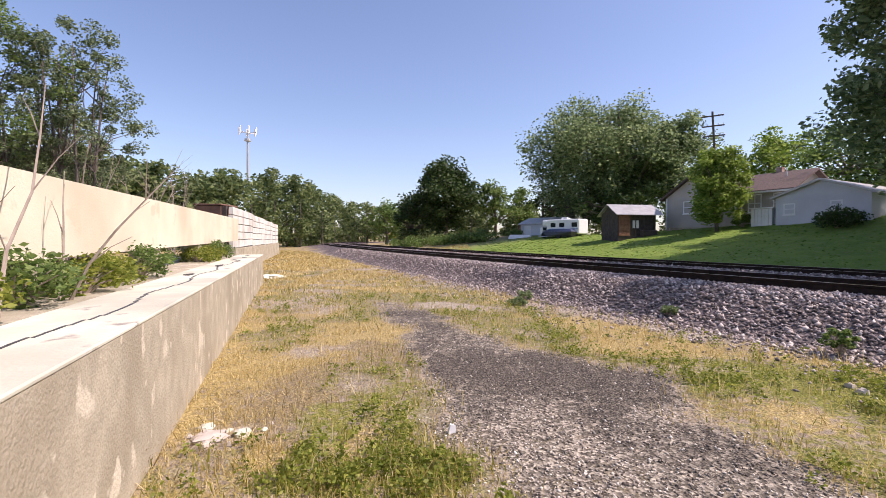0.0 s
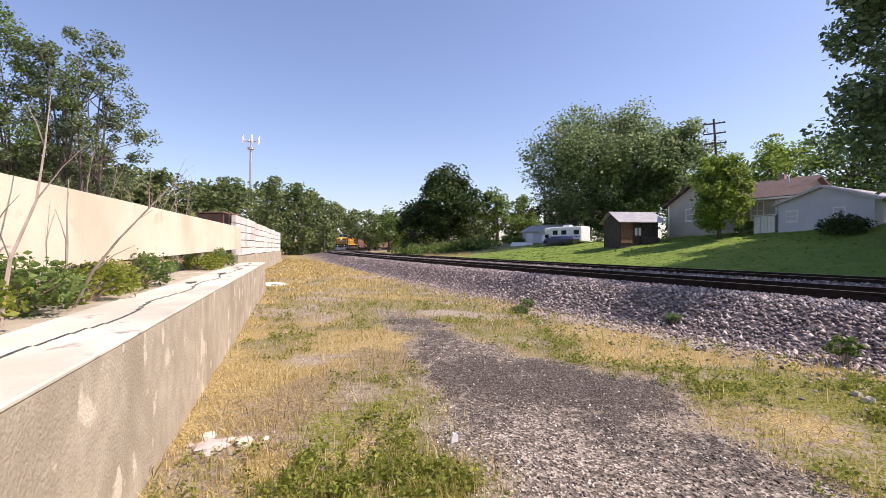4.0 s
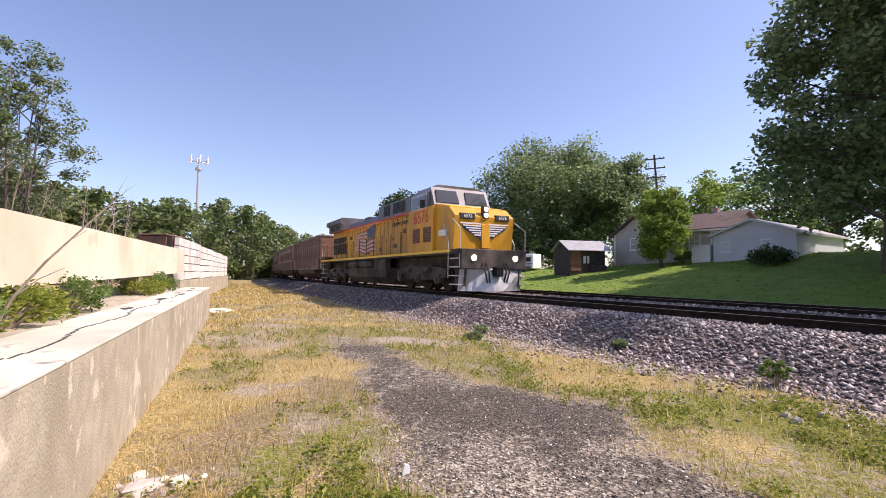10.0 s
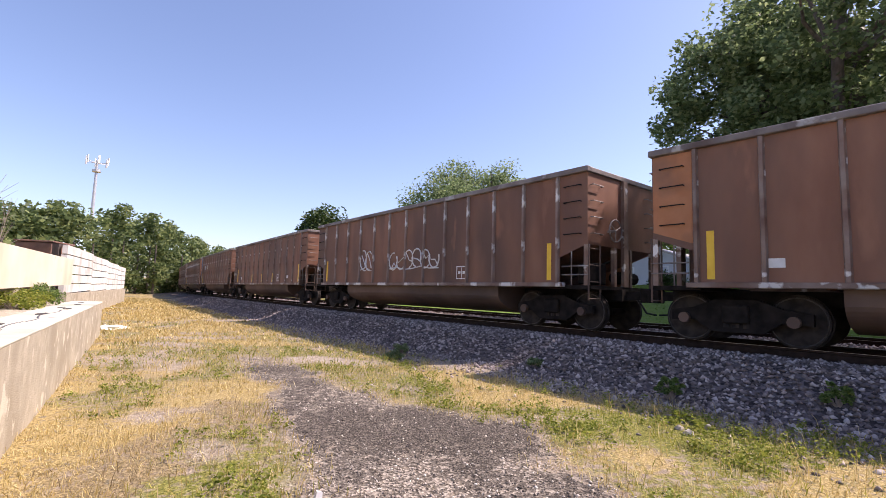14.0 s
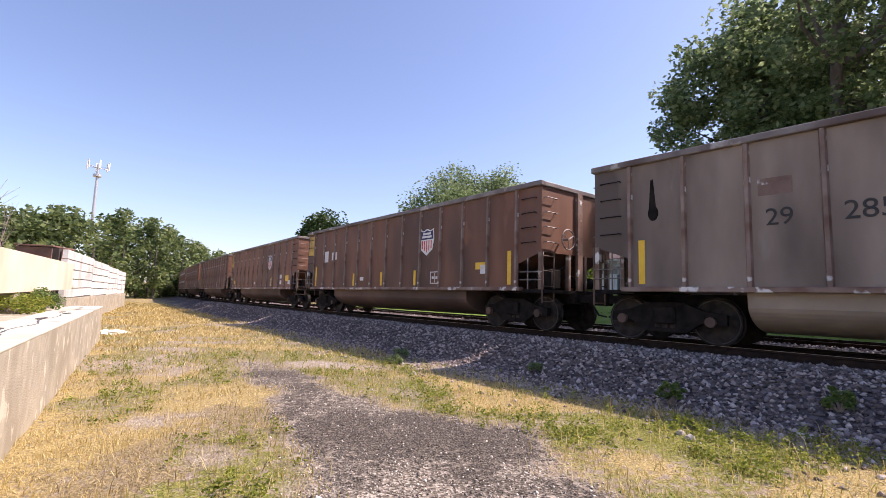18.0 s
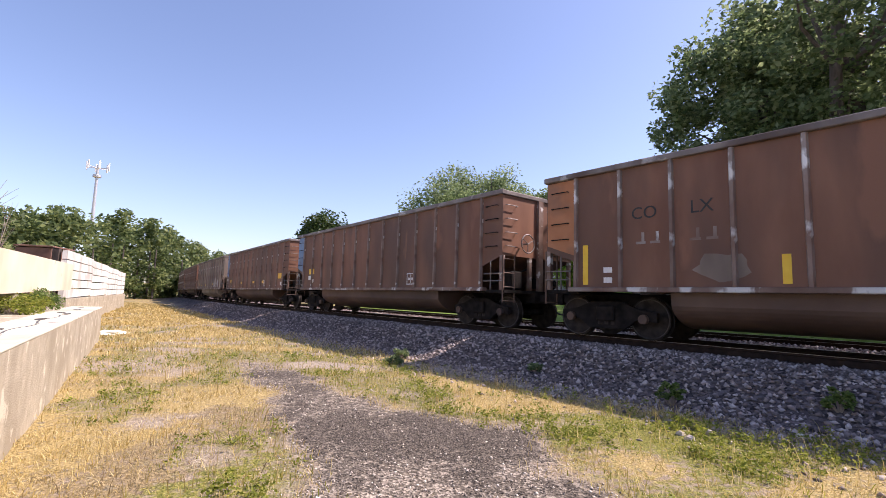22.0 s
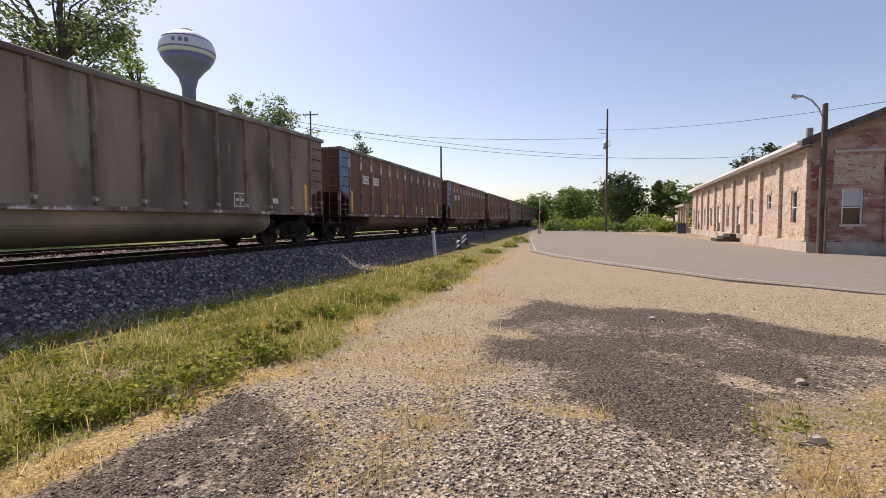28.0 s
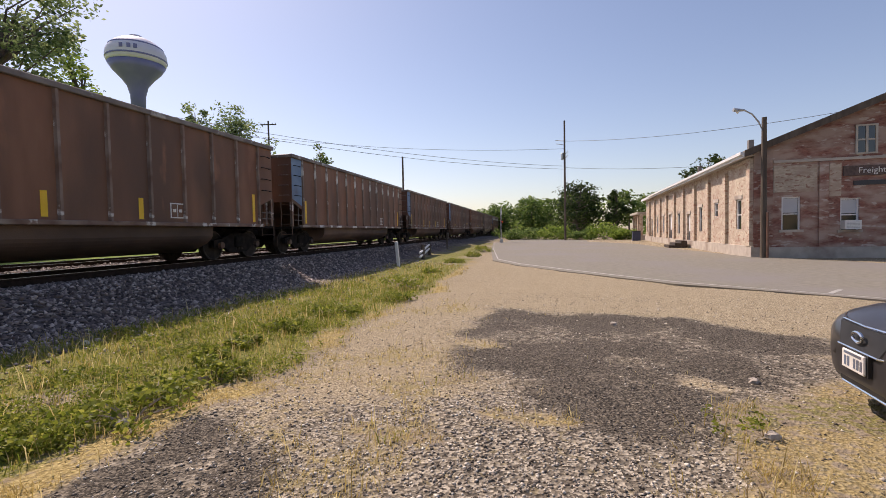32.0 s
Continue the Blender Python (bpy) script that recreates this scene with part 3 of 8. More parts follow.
def ground_material():
    m = bpy.data.materials.new("yard_ground")
    m.use_nodes = True
    n, l = m.node_tree.nodes, m.node_tree.links
    bsdf = n["Principled BSDF"]
    bsdf.inputs["Roughness"].default_value = 0.92
    bsdf.inputs["Specular IOR Level"].default_value = 0.2
    tc = n.new("ShaderNodeTexCoord")

    def noise_tex(sc, detail=5.0):
        t = n.new("ShaderNodeTexNoise")
        t.inputs["Scale"].default_value, t.inputs["Detail"].default_value = sc, detail
        l.new(tc.outputs["Object"], t.inputs["Vector"])
        return t.outputs["Fac"]

    def chips_tex(sc):
        v = n.new("ShaderNodeTexVoronoi")
        v.inputs["Scale"].default_value = sc
        l.new(tc.outputs["Object"], v.inputs["Vector"])
        q = n.new("ShaderNodeSeparateColor")
        l.new(v.outputs["Color"], q.inputs[0])
        return v, q.outputs[0]

    def tone(fac, a, b, lo=0.35, hi=0.65, mid=None):
        r = n.new("ShaderNodeValToRGB")
        r.color_ramp.elements[0].color, r.color_ramp.elements[1].color = (*a, 1), (*b, 1)
        r.color_ramp.elements[0].position, r.color_ramp.elements[1].position = lo, hi
        if mid:
            r.color_ramp.elements.new((lo + hi) / 2).color = (*mid, 1)
        l.new(fac, r.inputs[0])
        return r.outputs[0]

    fine, mid, coarse, ragged = noise_tex(70, 3), noise_tex(11), noise_tex(1.4), noise_tex(9, 10)
    straw = noise_tex(38, 6)

    def over(col, name, layer, rag=2.6):
        """Lays a surface over the rest, with a ragged edge."""
        a = n.new("ShaderNodeAttribute")
        a.attribute_name = name
        w = n.new("ShaderNodeMath")
        w.operation = "MULTIPLY_ADD"
        l.new(ragged, w.inputs[0])
        w.inputs[1].default_value = rag
        w.inputs[2].default_value = -0.5 * rag
        add = n.new("ShaderNodeMath")
        l.new(a.outputs["Fac"], add.inputs[0])
        l.new(w.outputs[0], add.inputs[1])
        r = n.new("ShaderNodeMapRange")
        r.inputs["From Min"].default_value, r.inputs["From Max"].default_value = 0.25, 0.75
        l.new(add.outputs[0], r.inputs["Value"])
        x = n.new("ShaderNodeMix")
        x.data_type = "RGBA"
        l.new(r.outputs[0], x.inputs[0])
        l.new(col, x.inputs[6])
        l.new(layer, x.inputs[7])
        return x.outputs[2]

    vor, chips = chips_tex(42)
    _, chips2 = chips_tex(15)
    _, chips3 = chips_tex(75)
    col = tone(mid, (0.21, 0.165, 0.115), (0.34, 0.28, 0.20))
    col = over(col, "dry", tone(straw, (0.18, 0.132, 0.052), (0.56, 0.44, 0.20), 0.3, 0.7, (0.365, 0.275, 0.11)))
    col = over(col, "dead", tone(straw, (0.12, 0.09, 0.045), (0.42, 0.33, 0.175), 0.3, 0.7, (0.25, 0.19, 0.095)))
    col = over(col, "green", tone(straw, (0.07, 0.08, 0.014), (0.32, 0.29, 0.08), 0.3, 0.7, (0.17, 0.17, 0.036)))
    col = over(col, "dirt", tone(chips3, (0.20, 0.165, 0.125), (0.56, 0.49, 0.39), 0.0, 1.0, (0.355, 0.295, 0.22)))
    col = over(col, "lawn", tone(coarse, (0.125, 0.20, 0.028), (0.18, 0.26, 0.042)), 0.8)
    # low tone kept dark to paint the shaded gaps between pale pebbles
    col = over(col, "gravel", tone(chips, (0.07, 0.058, 0.044), (0.48, 0.42, 0.33), 0.05, 0.95, (0.20, 0.17, 0.13)))
    col = over(col, "sand", tone(chips3, (0.16, 0.125, 0.078), (0.55, 0.465, 0.325), 0.0, 1.0, (0.325, 0.262, 0.17)))
    col = over(col, "tuft", tone(straw, (0.17, 0.135, 0.06), (0.50, 0.42, 0.21), 0.3, 0.7, (0.31, 0.25, 0.115)))
    col = over(col, "dark", tone(chips3, (0.034, 0.028, 0.022), (0.23, 0.195, 0.15), 0.1, 1.0, (0.085, 0.072, 0.056)), 2.2)
    # dark base: shade between the stones and from the train is put into colour
    col = over(col, "ballast", tone(chips2, (0.035, 0.028, 0.027), (0.21, 0.172, 0.163), 0.0, 1.0), 1.4)
    l.new(col, bsdf.inputs["Base Color"])
    b = n.new("ShaderNodeBump")
    b.inputs["Strength"].default_value, b.inputs["Distance"].default_value = 0.7, 0.02
    l.new(straw, b.inputs["Height"])
    b2 = n.new("ShaderNodeBump")
    b2.inputs["Strength"].default_value, b2.inputs["Distance"].default_value = 0.6, 0.02
    l.new(vor.outputs["Distance"], b2.inputs["Height"])
    l.new(b.outputs[0], b2.inputs["Normal"])
    l.new(b2.outputs[0], bsdf.inputs["Normal"])
    return m


def build_ground():
    xs, ys = spaced(-1600, 1600, -7, 12, 0.125), spaced(-1600, 1600, -12, 18, 0.125)
    X, Y = np.meshgrid(xs, ys, indexing="ij")
    u, s = line_coords(X, Y)
    Z = ground_height(X, Y, u, s)
    ny = len(ys)
    i, j = np.meshgrid(np.arange(len(xs) - 1), np.arange(ny - 1), indexing="ij")
    a = (i * ny + j).ravel()
    faces = np.stack([a, a + ny, a + ny + 1, a + 1], 1)
    me = bulk("ground", np.stack([X, Y, Z], -1).reshape(-1, 3), faces, ground_material(), True)
    for name, val in zones(X, Y, u, s).items():
        me.attributes.new(name, "FLOAT", "POINT").data.foreach_set("value", val.ravel().astype(np.float32))
    tagged(new("ground", me), "dry yard of straw, dirt and gravel beside the railway", "ground", kind="structure")


build_ground()


def build_road():
    """The asphalt street and its white edge line."""
    edge = [(60, -82), (33.6, -51), (20, -30), (12.9, -19.5), (10.2, -17.2), (7.4, -15.5), (3.1, -13.2), (0.7, -12.7), (-0.8, -12.3), (-12, -10.5), (-40, -6)]
    far = [(66, -92), (45, -76), (33, -66), (24, -58), (21.5, -52), (14, -45), (9, -36), (3.0, -26.4), (-1.4, -23.6), (-14, -20), (-40, -14)]
    sh, ln = Shape(), Shape()
    for k in range(len(edge) - 1):
        (ax, ay), (bx, by), (cx, cy), (dx, dy) = edge[k], edge[k + 1], far[k + 1], far[k]
        sh.hexa([(ax, ay, -0.2), (bx, by, -0.2), (cx, cy, -0.2), (dx, dy, -0.2), (ax, ay, 0.03), (bx, by, 0.03), (cx, cy, 0.045), (dx, dy, 0.045)])
        f, g = 0.02, 0.0245
        q = [(ax + (dx - ax) * f, ay + (dy - ay) * f), (bx + (cx - bx) * f, by + (cy - by) * f), (bx + (cx - bx) * g, by + (cy - by) * g), (ax + (dx - ax) * g, ay + (dy - ay) * g)]
        ln.hexa([(x, y, 0.02) for x, y in q] + [(x, y, 0.0345) for x, y in q])
    road = whole("road", sh, ASPHALT, "sun-bleached grey asphalt street", "road", kind="structure")
    part("edge_line", ln, ROAD_PAINT, road, "worn white edge line")
    st = Shape().box(-0.45, -0.05, 0.02, 0.45, 0.05, 0.036, pose(-0.1, -13.3, 0, 0, 0, 78))
    part("stop_line", st, ROAD_PAINT, road, "short white painted line")


build_road()


# ---- the two tracks ----
def rail_profile():
    return [(-0.07, -0.18), (0.07, -0.18), (0.07, -0.165), (0.012, -0.15), (0.012, -0.045), (0.036, -0.035), (0.036, 0.0),
            (-0.036, 0.0), (-0.036, -0.035), (-0.012, -0.045), (-0.012, -0.15), (-0.07, -0.165)]


def build_track(centre, name, label):
    tr = thing(name, label, "railway track", kind="structure")
    ss = np.concatenate([np.arange(-400, -60, 4.0), np.arange(-60, 60, 1.0), np.arange(60, 401, 4.0)])
    for side in (-1, 1):
        for what, prof, mat in (("rail", rail_profile(), RAIL_STEEL), ("rail_head", [(-0.026, 0.0005), (0.026, 0.0005), (0.026, 0.004), (-0.026, 0.004)], RAIL_HEAD)):
            verts, faces, k = [], [], len(prof)
            for s in ss:
                x, y, h = on_line(s, centre + side * 0.7535)
                verts += [(x + a * math.cos(h), y + a * math.sin(h), RAIL_Z - 0.004 + b) for a, b in prof]
            for i in range(len(ss) - 1):
                faces += [(i * k + j, i * k + (j + 1) % k, (i + 1) * k + (j + 1) % k, (i + 1) * k + j) for j in range(k)]
            part(what, Shape().add(verts, faces), mat, tr)
    tie = Shape().rbox(-1.3, -0.115, -0.2, 1.3, 0.115, -0.004, 0.012).mesh("tie", TIE)
    plate = Shape()
    for side in (-1, 1):
        for q in (-1, 1):
            plate.box(side * 0.7535 + q * 0.085 - 0.03, -0.09, 0.0, side * 0.7535 + q * 0.085 + 0.03, 0.09, 0.035)
    plate = plate.mesh("tie_plate", RAIL_STEEL)
    rest = Shape()
    k = 0
    for s in np.arange(-150, 150, 0.56):
        x, y, h = on_line(s, centre)
        m = pose(x, y, RAIL_Z - 0.184, 0, 0, math.degrees(h) + random.uniform(-1, 1))
        if -42 < s < 34 and centre == 0:
            t = part("tie", tie, TIE, tr, m=m)
            part("tie_plate", plate, RAIL_STEEL, t)
        else:
            rest.box(-1.3, -0.115, -0.2, 1.3, 0.115, 0.0, m)
    tagged(part("tie_row", rest, TIE, tr, "creosoted timber ties"), kind="stuff")


build_track(0.0, "railway_track", "rusty rails on creosoted ties in pinkish ballast")
build_track(-SPACING, "second_railway_track", "second track of rusty rails behind the first")


# ---- coal cars ----
CAR_PITCH = 16.18
RIBS = [-6.54 + 1.09 * i for i in range(13)]


def wheelset(parent, x, r=0.457):
    w = part("wheelset", Shape().tube([(x, -0.8, r), (x, 0.8, r)], 0.09, 10), UNDER, parent)
    for side in (-1, 1):
        sh = Shape()
        y = side * 0.755
        for a, b, q in ((-0.065, 0.065, r), (0.045, 0.075, r + 0.028)):
            sh.tube([(x, y - side * a, r), (x, y - side * b, r)], q, 24)
        part("wheel", sh, WHEEL, w)
        ring = []
        for k in range(25):
            t = 2 * math.pi * k / 24
            ring.append((x + (r - 0.035) * math.cos(t), y + side * 0.066, r + (r - 0.035) * math.sin(t)))
        part("wheel_rim", Shape().tube(ring, 0.013, 5, False), TREAD, w)
    return w


def truck(parent, x):
    t = part("truck", Shape().rbox(x - 0.22, -1.15, 0.38, x + 0.22, 1.15, 0.72, 0.03), UNDER, parent, "two-axle truck")
    for side in (-1, 1):
        y = side * 1.0
        prof = [(-1.15, 0.40), (-1.15, 0.60), (-0.75, 0.66), (-0.35, 0.82), (0.35, 0.82), (0.75, 0.66), (1.15, 0.60), (1.15, 0.40),
                (0.70, 0.42), (0.42, 0.22), (-0.42, 0.22), (-0.70, 0.42)]
        sh = Shape().prism([(x + a, b) for a, b in prof], y - 0.06, y + 0.06, "y")
        part("side_frame", sh, UNDER, t)
        springs = Shape()
        for q in (-0.16, 0.0, 0.16):
            springs.tube([(x + q, y + side * 0.02, 0.30), (x + q, y + side * 0.02, 0.60)], 0.068, 8)
        part("spring_group", springs, WHEEL, t)
        for q in (-0.89, 0.89):
            part("bearing_cap", Shape().tube([(x + q, y + side * 0.05, 0.457), (x + q, y + side * 0.16, 0.457)], 0.10, 12), BELLY, t)
    for q in (-0.89, 0.89):
        wheelset(t, x + q)


def build_car():
    car = thing("coal_car", "brown weathered steel coal car with vertical side ribs", "rail car", "coal cars of the train")
    for side in (-1, 1):
        y0, y1 = side * 1.48, side * 1.50
        outer = [(-7.37, 2.0), (-6.6, 1.72), (-6.6, 1.1), (6.6, 1.1), (6.6, 1.72), (7.37, 2.0), (7.37, 3.7), (-7.37, 3.7)]
        part("side_sheet", Shape().prism(outer, min(y0, y1), max(y0, y1), "y"), CAR_BROWN, car)
    for e in (-1, 1):
        part("end_sheet", Shape().box(min(e * 7.33, e * 7.37), -1.479, 2.0, max(e * 7.33, e * 7.37), 1.479, 3.7), CAR_BROWN, car)
        prof = [(e * 7.32, 2.0), (e * 7.32, 2.06), (e * 4.6, 1.05), (e * 4.6, 1.0)]
        part("slope_sheet", Shape().prism(prof, -1.478, 1.478, "y"), CAR_BROWN, car)
    rib = Shape().prism([(-0.055, 0.0), (-0.03, -0.06), (0.03, -0.06), (0.055, 0.0)], 1.1, 3.7, "z").mesh("rib", RIB_STEEL)
    rib2 = Shape().prism([(-0.055, 0.0), (0.055, 0.0), (0.03, 0.06), (-0.03, 0.06)], 1.1, 3.7, "z").mesh("rib", RIB_STEEL)
    for x in RIBS:
        part("rib", rib, RIB_STEEL, car, m=pose(x, -1.501, 0))
        part("rib", rib2, RIB_STEEL, car, m=pose(x, 1.501, 0))
    chord = Shape()
    for side in (-1, 1):
        chord.rbox(-7.42, min(side * 1.44, side * 1.585), 3.68, 7.42, max(side * 1.44, side * 1.585), 3.81, 0.015)
    for e in (-1, 1):
        chord.rbox(min(e * 7.28, e * 7.42), -1.44, 3.68, max(e * 7.28, e * 7.42), 1.44, 3.80, 0.015)
    part("top_chord", chord, CHORD, car)
    for side in (-1, 1):
        part("side_sill", Shape().rbox(-6.72, min(side * 1.42, side * 1.59), 1.02, 6.72, max(side * 1.42, side * 1.59), 1.12, 0.012), RIB_STEEL, car)
    prof = [(-1.40, 1.02)] + [(-1.40 * math.cos(a), 0.84 - 0.56 * math.sin(a)) for a in np.linspace(0.15, math.pi - 0.15, 22)] + [(1.40, 1.02)]
    part("belly", Shape().prism(prof, -4.45, 4.45), BELLY, car)
    part("centre_sill", Shape().box(-7.5, -0.3, 0.72, 7.5, 0.3, 1.0), UNDER, car)
    part("coal_load", heap(), COAL, car)
    for e in (-1, 1):
        end = part("end_platform", Shape().box(min(e * 6.5, e * 7.42), -1.45, 0.98, max(e * 6.5, e * 7.42), 1.45, 1.06), UNDER, car)
        for y in (-1.45, -0.35, 0.35, 1.45):
            part("end_post", Shape().box(min(e * 7.27, e * 7.37), y - 0.05, 1.06, max(e * 7.27, e * 7.37), y + 0.05, 2.0), RIB_STEEL, end)
        part("end_post", Shape().box(min(e * 7.37, e * 7.45), -0.10, 1.06, max(e * 7.37, e * 7.45), 0.10, 3.68), RIB_STEEL, end)
        for k in range(4):
            z = 2.25 + 0.38 * k
            for y in (-1.4, 1.0):
                part("grab_iron", Shape().tube([(e * 7.38, y, z), (e * 7.46, y, z), (e * 7.46, y + 0.4, z), (e * 7.38, y + 0.4, z)], 0.013, 5), CHORD, end)
            part("side_grab", Shape().tube([(e * 6.75, -1.5, z), (e * 6.75, -1.57, z), (e * 7.2, -1.57, z), (e * 7.2, -1.5, z)], 0.013, 5), UNDER, end)
        for y in (-1.50, -1.05):
            part("ladder_rail", Shape().tube([(e * 7.40, y, 0.72), (e * 7.40, y, 2.0)], 0.02, 6), BELLY, end)
        for z in (0.76, 1.14, 1.52, 1.9):
            part("ladder_rung", Shape().tube([(e * 7.40, -1.5, z), (e * 7.40, -1.05, z)], 0.014, 5), BELLY, end)
        for z in (1.3, 1.5):
            part("handrail", Shape().tube([(e * 6.68, -1.52, z), (e * 7.40, -1.52, z)], 0.016, 5), CHORD, end)
        part("handrail_post", Shape().tube([(e * 6.95, -1.52, 1.06), (e * 6.95, -1.52, 1.85)], 0.016, 5), CHORD, end)
        coup = Shape().box(min(e * 7.4, e * 8.0), -0.09, 0.76, max(e * 7.4, e * 8.0), 0.09, 0.96)
        coup.rbox(min(e * 7.86, e * 8.16), -0.16, 0.70, max(e * 7.86, e * 8.16), 0.16, 1.02, 0.03)
        part("coupler", coup, UNDER, car)
        part("air_hose", Shape().tube([(e * 7.5, 0.35, 0.85), (e * 7.75, 0.38, 0.45), (e * 8.05, 0.25, 0.42)], 0.025, 6), RUBBER, car)
        truck(car, e * 6.05)
    ring = [(7.62, -0.75 + 0.26 * math.cos(a), 2.35 + 0.26 * math.sin(a)) for a in np.linspace(0, 2 * math.pi, 17)]
    bw = Shape().tube(ring, 0.018, 6, False)
    for a in (0.5, 2.6, 4.7):
        bw.tube([(7.62, -0.75, 2.35), (7.62, -0.75 + 0.26 * math.cos(a), 2.35 + 0.26 * math.sin(a))], 0.012, 5)
    bw.tube([(7.42, -0.75, 2.35), (7.62, -0.75, 2.35)], 0.03, 6)
    part("brake_wheel", bw, CHORD, car)
    gear = Shape().rbox(6.75, -1.0, 1.1, 7.25, -0.55, 1.6, 0.03).tube([(7.0, 0.2, 1.3), (7.0, 1.1, 1.3)], 0.16, 10)
    gear.tube([(6.7, -1.2, 1.25), (7.3, -0.2, 1.75)], 0.03, 6).tube([(6.6, 0.9, 1.1), (7.3, 0.4, 1.9)], 0.03, 6)
    part("brake_gear", gear, UNDER, car)
    st = Shape()
    for x, z, w, h in ((3.02, 1.6, 0.48, 0.03), (3.02, 1.24, 0.48, 0.03), (2.80, 1.42, 0.03, 0.36), (3.24, 1.42, 0.03, 0.36), (3.02, 1.42, 0.02, 0.3), (2.92, 1.42, 0.10, 0.08), (3.12, 1.42, 0.10, 0.08)):
        st.box(x - w / 2, -1.506, z - h / 2, x + w / 2, -1.5, z + h / 2)
    part("stencil_panel", st, STENCIL_WHITE, car, "framed stencil of small bars")
    return car


def heap():
    xs, ys = np.linspace(-7.3, 7.3, 40), np.linspace(-1.46, 1.46, 11)
    sh = Shape()
    v = [(x, y, 3.30 + 0.28 * (1 - (y / 1.5) ** 2) * (1 - (x / 7.6) ** 4) + 0.06 * (ripple(np.array([x * 3]), np.array([y * 3]), 1.0, 5)[0] - 0.5)) for x in xs for y in ys]
    f = [(i * 11 + j, (i + 1) * 11 + j, (i + 1) * 11 + j + 1, i * 11 + j + 1) for i in range(39) for j in range(10)]
    return sh.add(v, f)


def slab(x, z, w, h, y=-1.5, d=0.006):
    """A thin plate on the yard side of a car."""
    return Shape().box(x - w / 2, y - d, z - h / 2, x + w / 2, y, z + h / 2)


REAR = dict(blue=PANEL_BLUE, yellow=PANEL_YELLOW, orange=PANEL_ORANGE, pink=PANEL_PINK)
PANELS = ["blue", "orange", "orange", "", "", "blue", "orange", "", "yellow", "yellow", "orange", "orange", "orange", "blue", "blue", "pink",
          "orange", "blue", "blue", "", "orange", "blue", "blue", "blue", "", "orange", ""]
FULL_PANEL, HALF_PANEL = [(-7.35, 2.12), (-6.6, 1.86), (-6.6, 3.66), (-7.35, 3.66)], [(-7.26, 2.66), (-6.62, 2.62), (-6.62, 3.58), (-7.26, 3.58)]
END_MESH = {k: Shape().prism(HALF_PANEL if k in ("yellow", "pink") else FULL_PANEL, -1.507, -1.5, "y").mesh("end_panel", mat) for k, mat in REAR.items()}
LABELS = dict(blue="brown coal car with a blue end panel", yellow="brown coal car with a yellow end panel",
              orange="brown coal car with a rusty orange end panel", pink="brown coal car with a pale pinkish end panel")


def shield(parent, x, z, size, y=-1.512):
    """A badge of plain shapes: white ground, blue top, dark stripes."""
    prof = [(-0.42, 0.5), (-0.2, 0.44), (0, 0.52), (0.2, 0.44), (0.42, 0.5), (0.46, 0.1), (0.36, -0.3), (0, -0.52), (-0.36, -0.3), (-0.46, 0.1)]
    b = part("badge", Shape().prism([(x + a * size, z + c * size) for a, c in prof], y, y + 0.004, "y"), STENCIL_WHITE, parent, "white badge with a blue top")
    top = [(-0.38, 0.44), (-0.2, 0.39), (0, 0.46), (0.2, 0.39), (0.38, 0.44), (0.41, 0.1), (-0.41, 0.1)]
    part("badge_top", Shape().prism([(x + a * size, z + c * size) for a, c in top], y - 0.004, y, "y"), FLAG_BLUE, b)
    bars = Shape()
    for q in (-0.28, -0.14, 0.0, 0.14, 0.28):
        bars.box(x + (q - 0.028) * size, y - 0.004, z - (0.40 - abs(q) * 0.5) * size, x + (q + 0.028) * size, y, z + 0.06 * size)
    part("badge_bars", bars, LOCO_RED, b)
    bars = Shape()
    for dz, w in ((0.32, 0.5), (0.2, 0.6)):
        bars.box(x - w / 2 * size, y - 0.007, z + (dz - 0.04) * size, x + w / 2 * size, y - 0.004, z + (dz + 0.04) * size)
    part("badge_letter_bars", bars, STENCIL_WHITE, b)


def bars_of(rows):
    """Worn figures, left as dashes on the sheet."""
    sh = Shape()
    for x, z, w, h in rows:
        for q in (-0.3, 0.2):
            sh.box(x + q * w, -1.506, z - h / 2, x + (q + 0.34) * w, -1.502, z - h / 2 + 0.05)
            sh.box(x + (q + 0.2) * w, -1.506, z - h / 2 + 0.05, x + (q + 0.3) * w, -1.502, z + h / 2)
    return sh


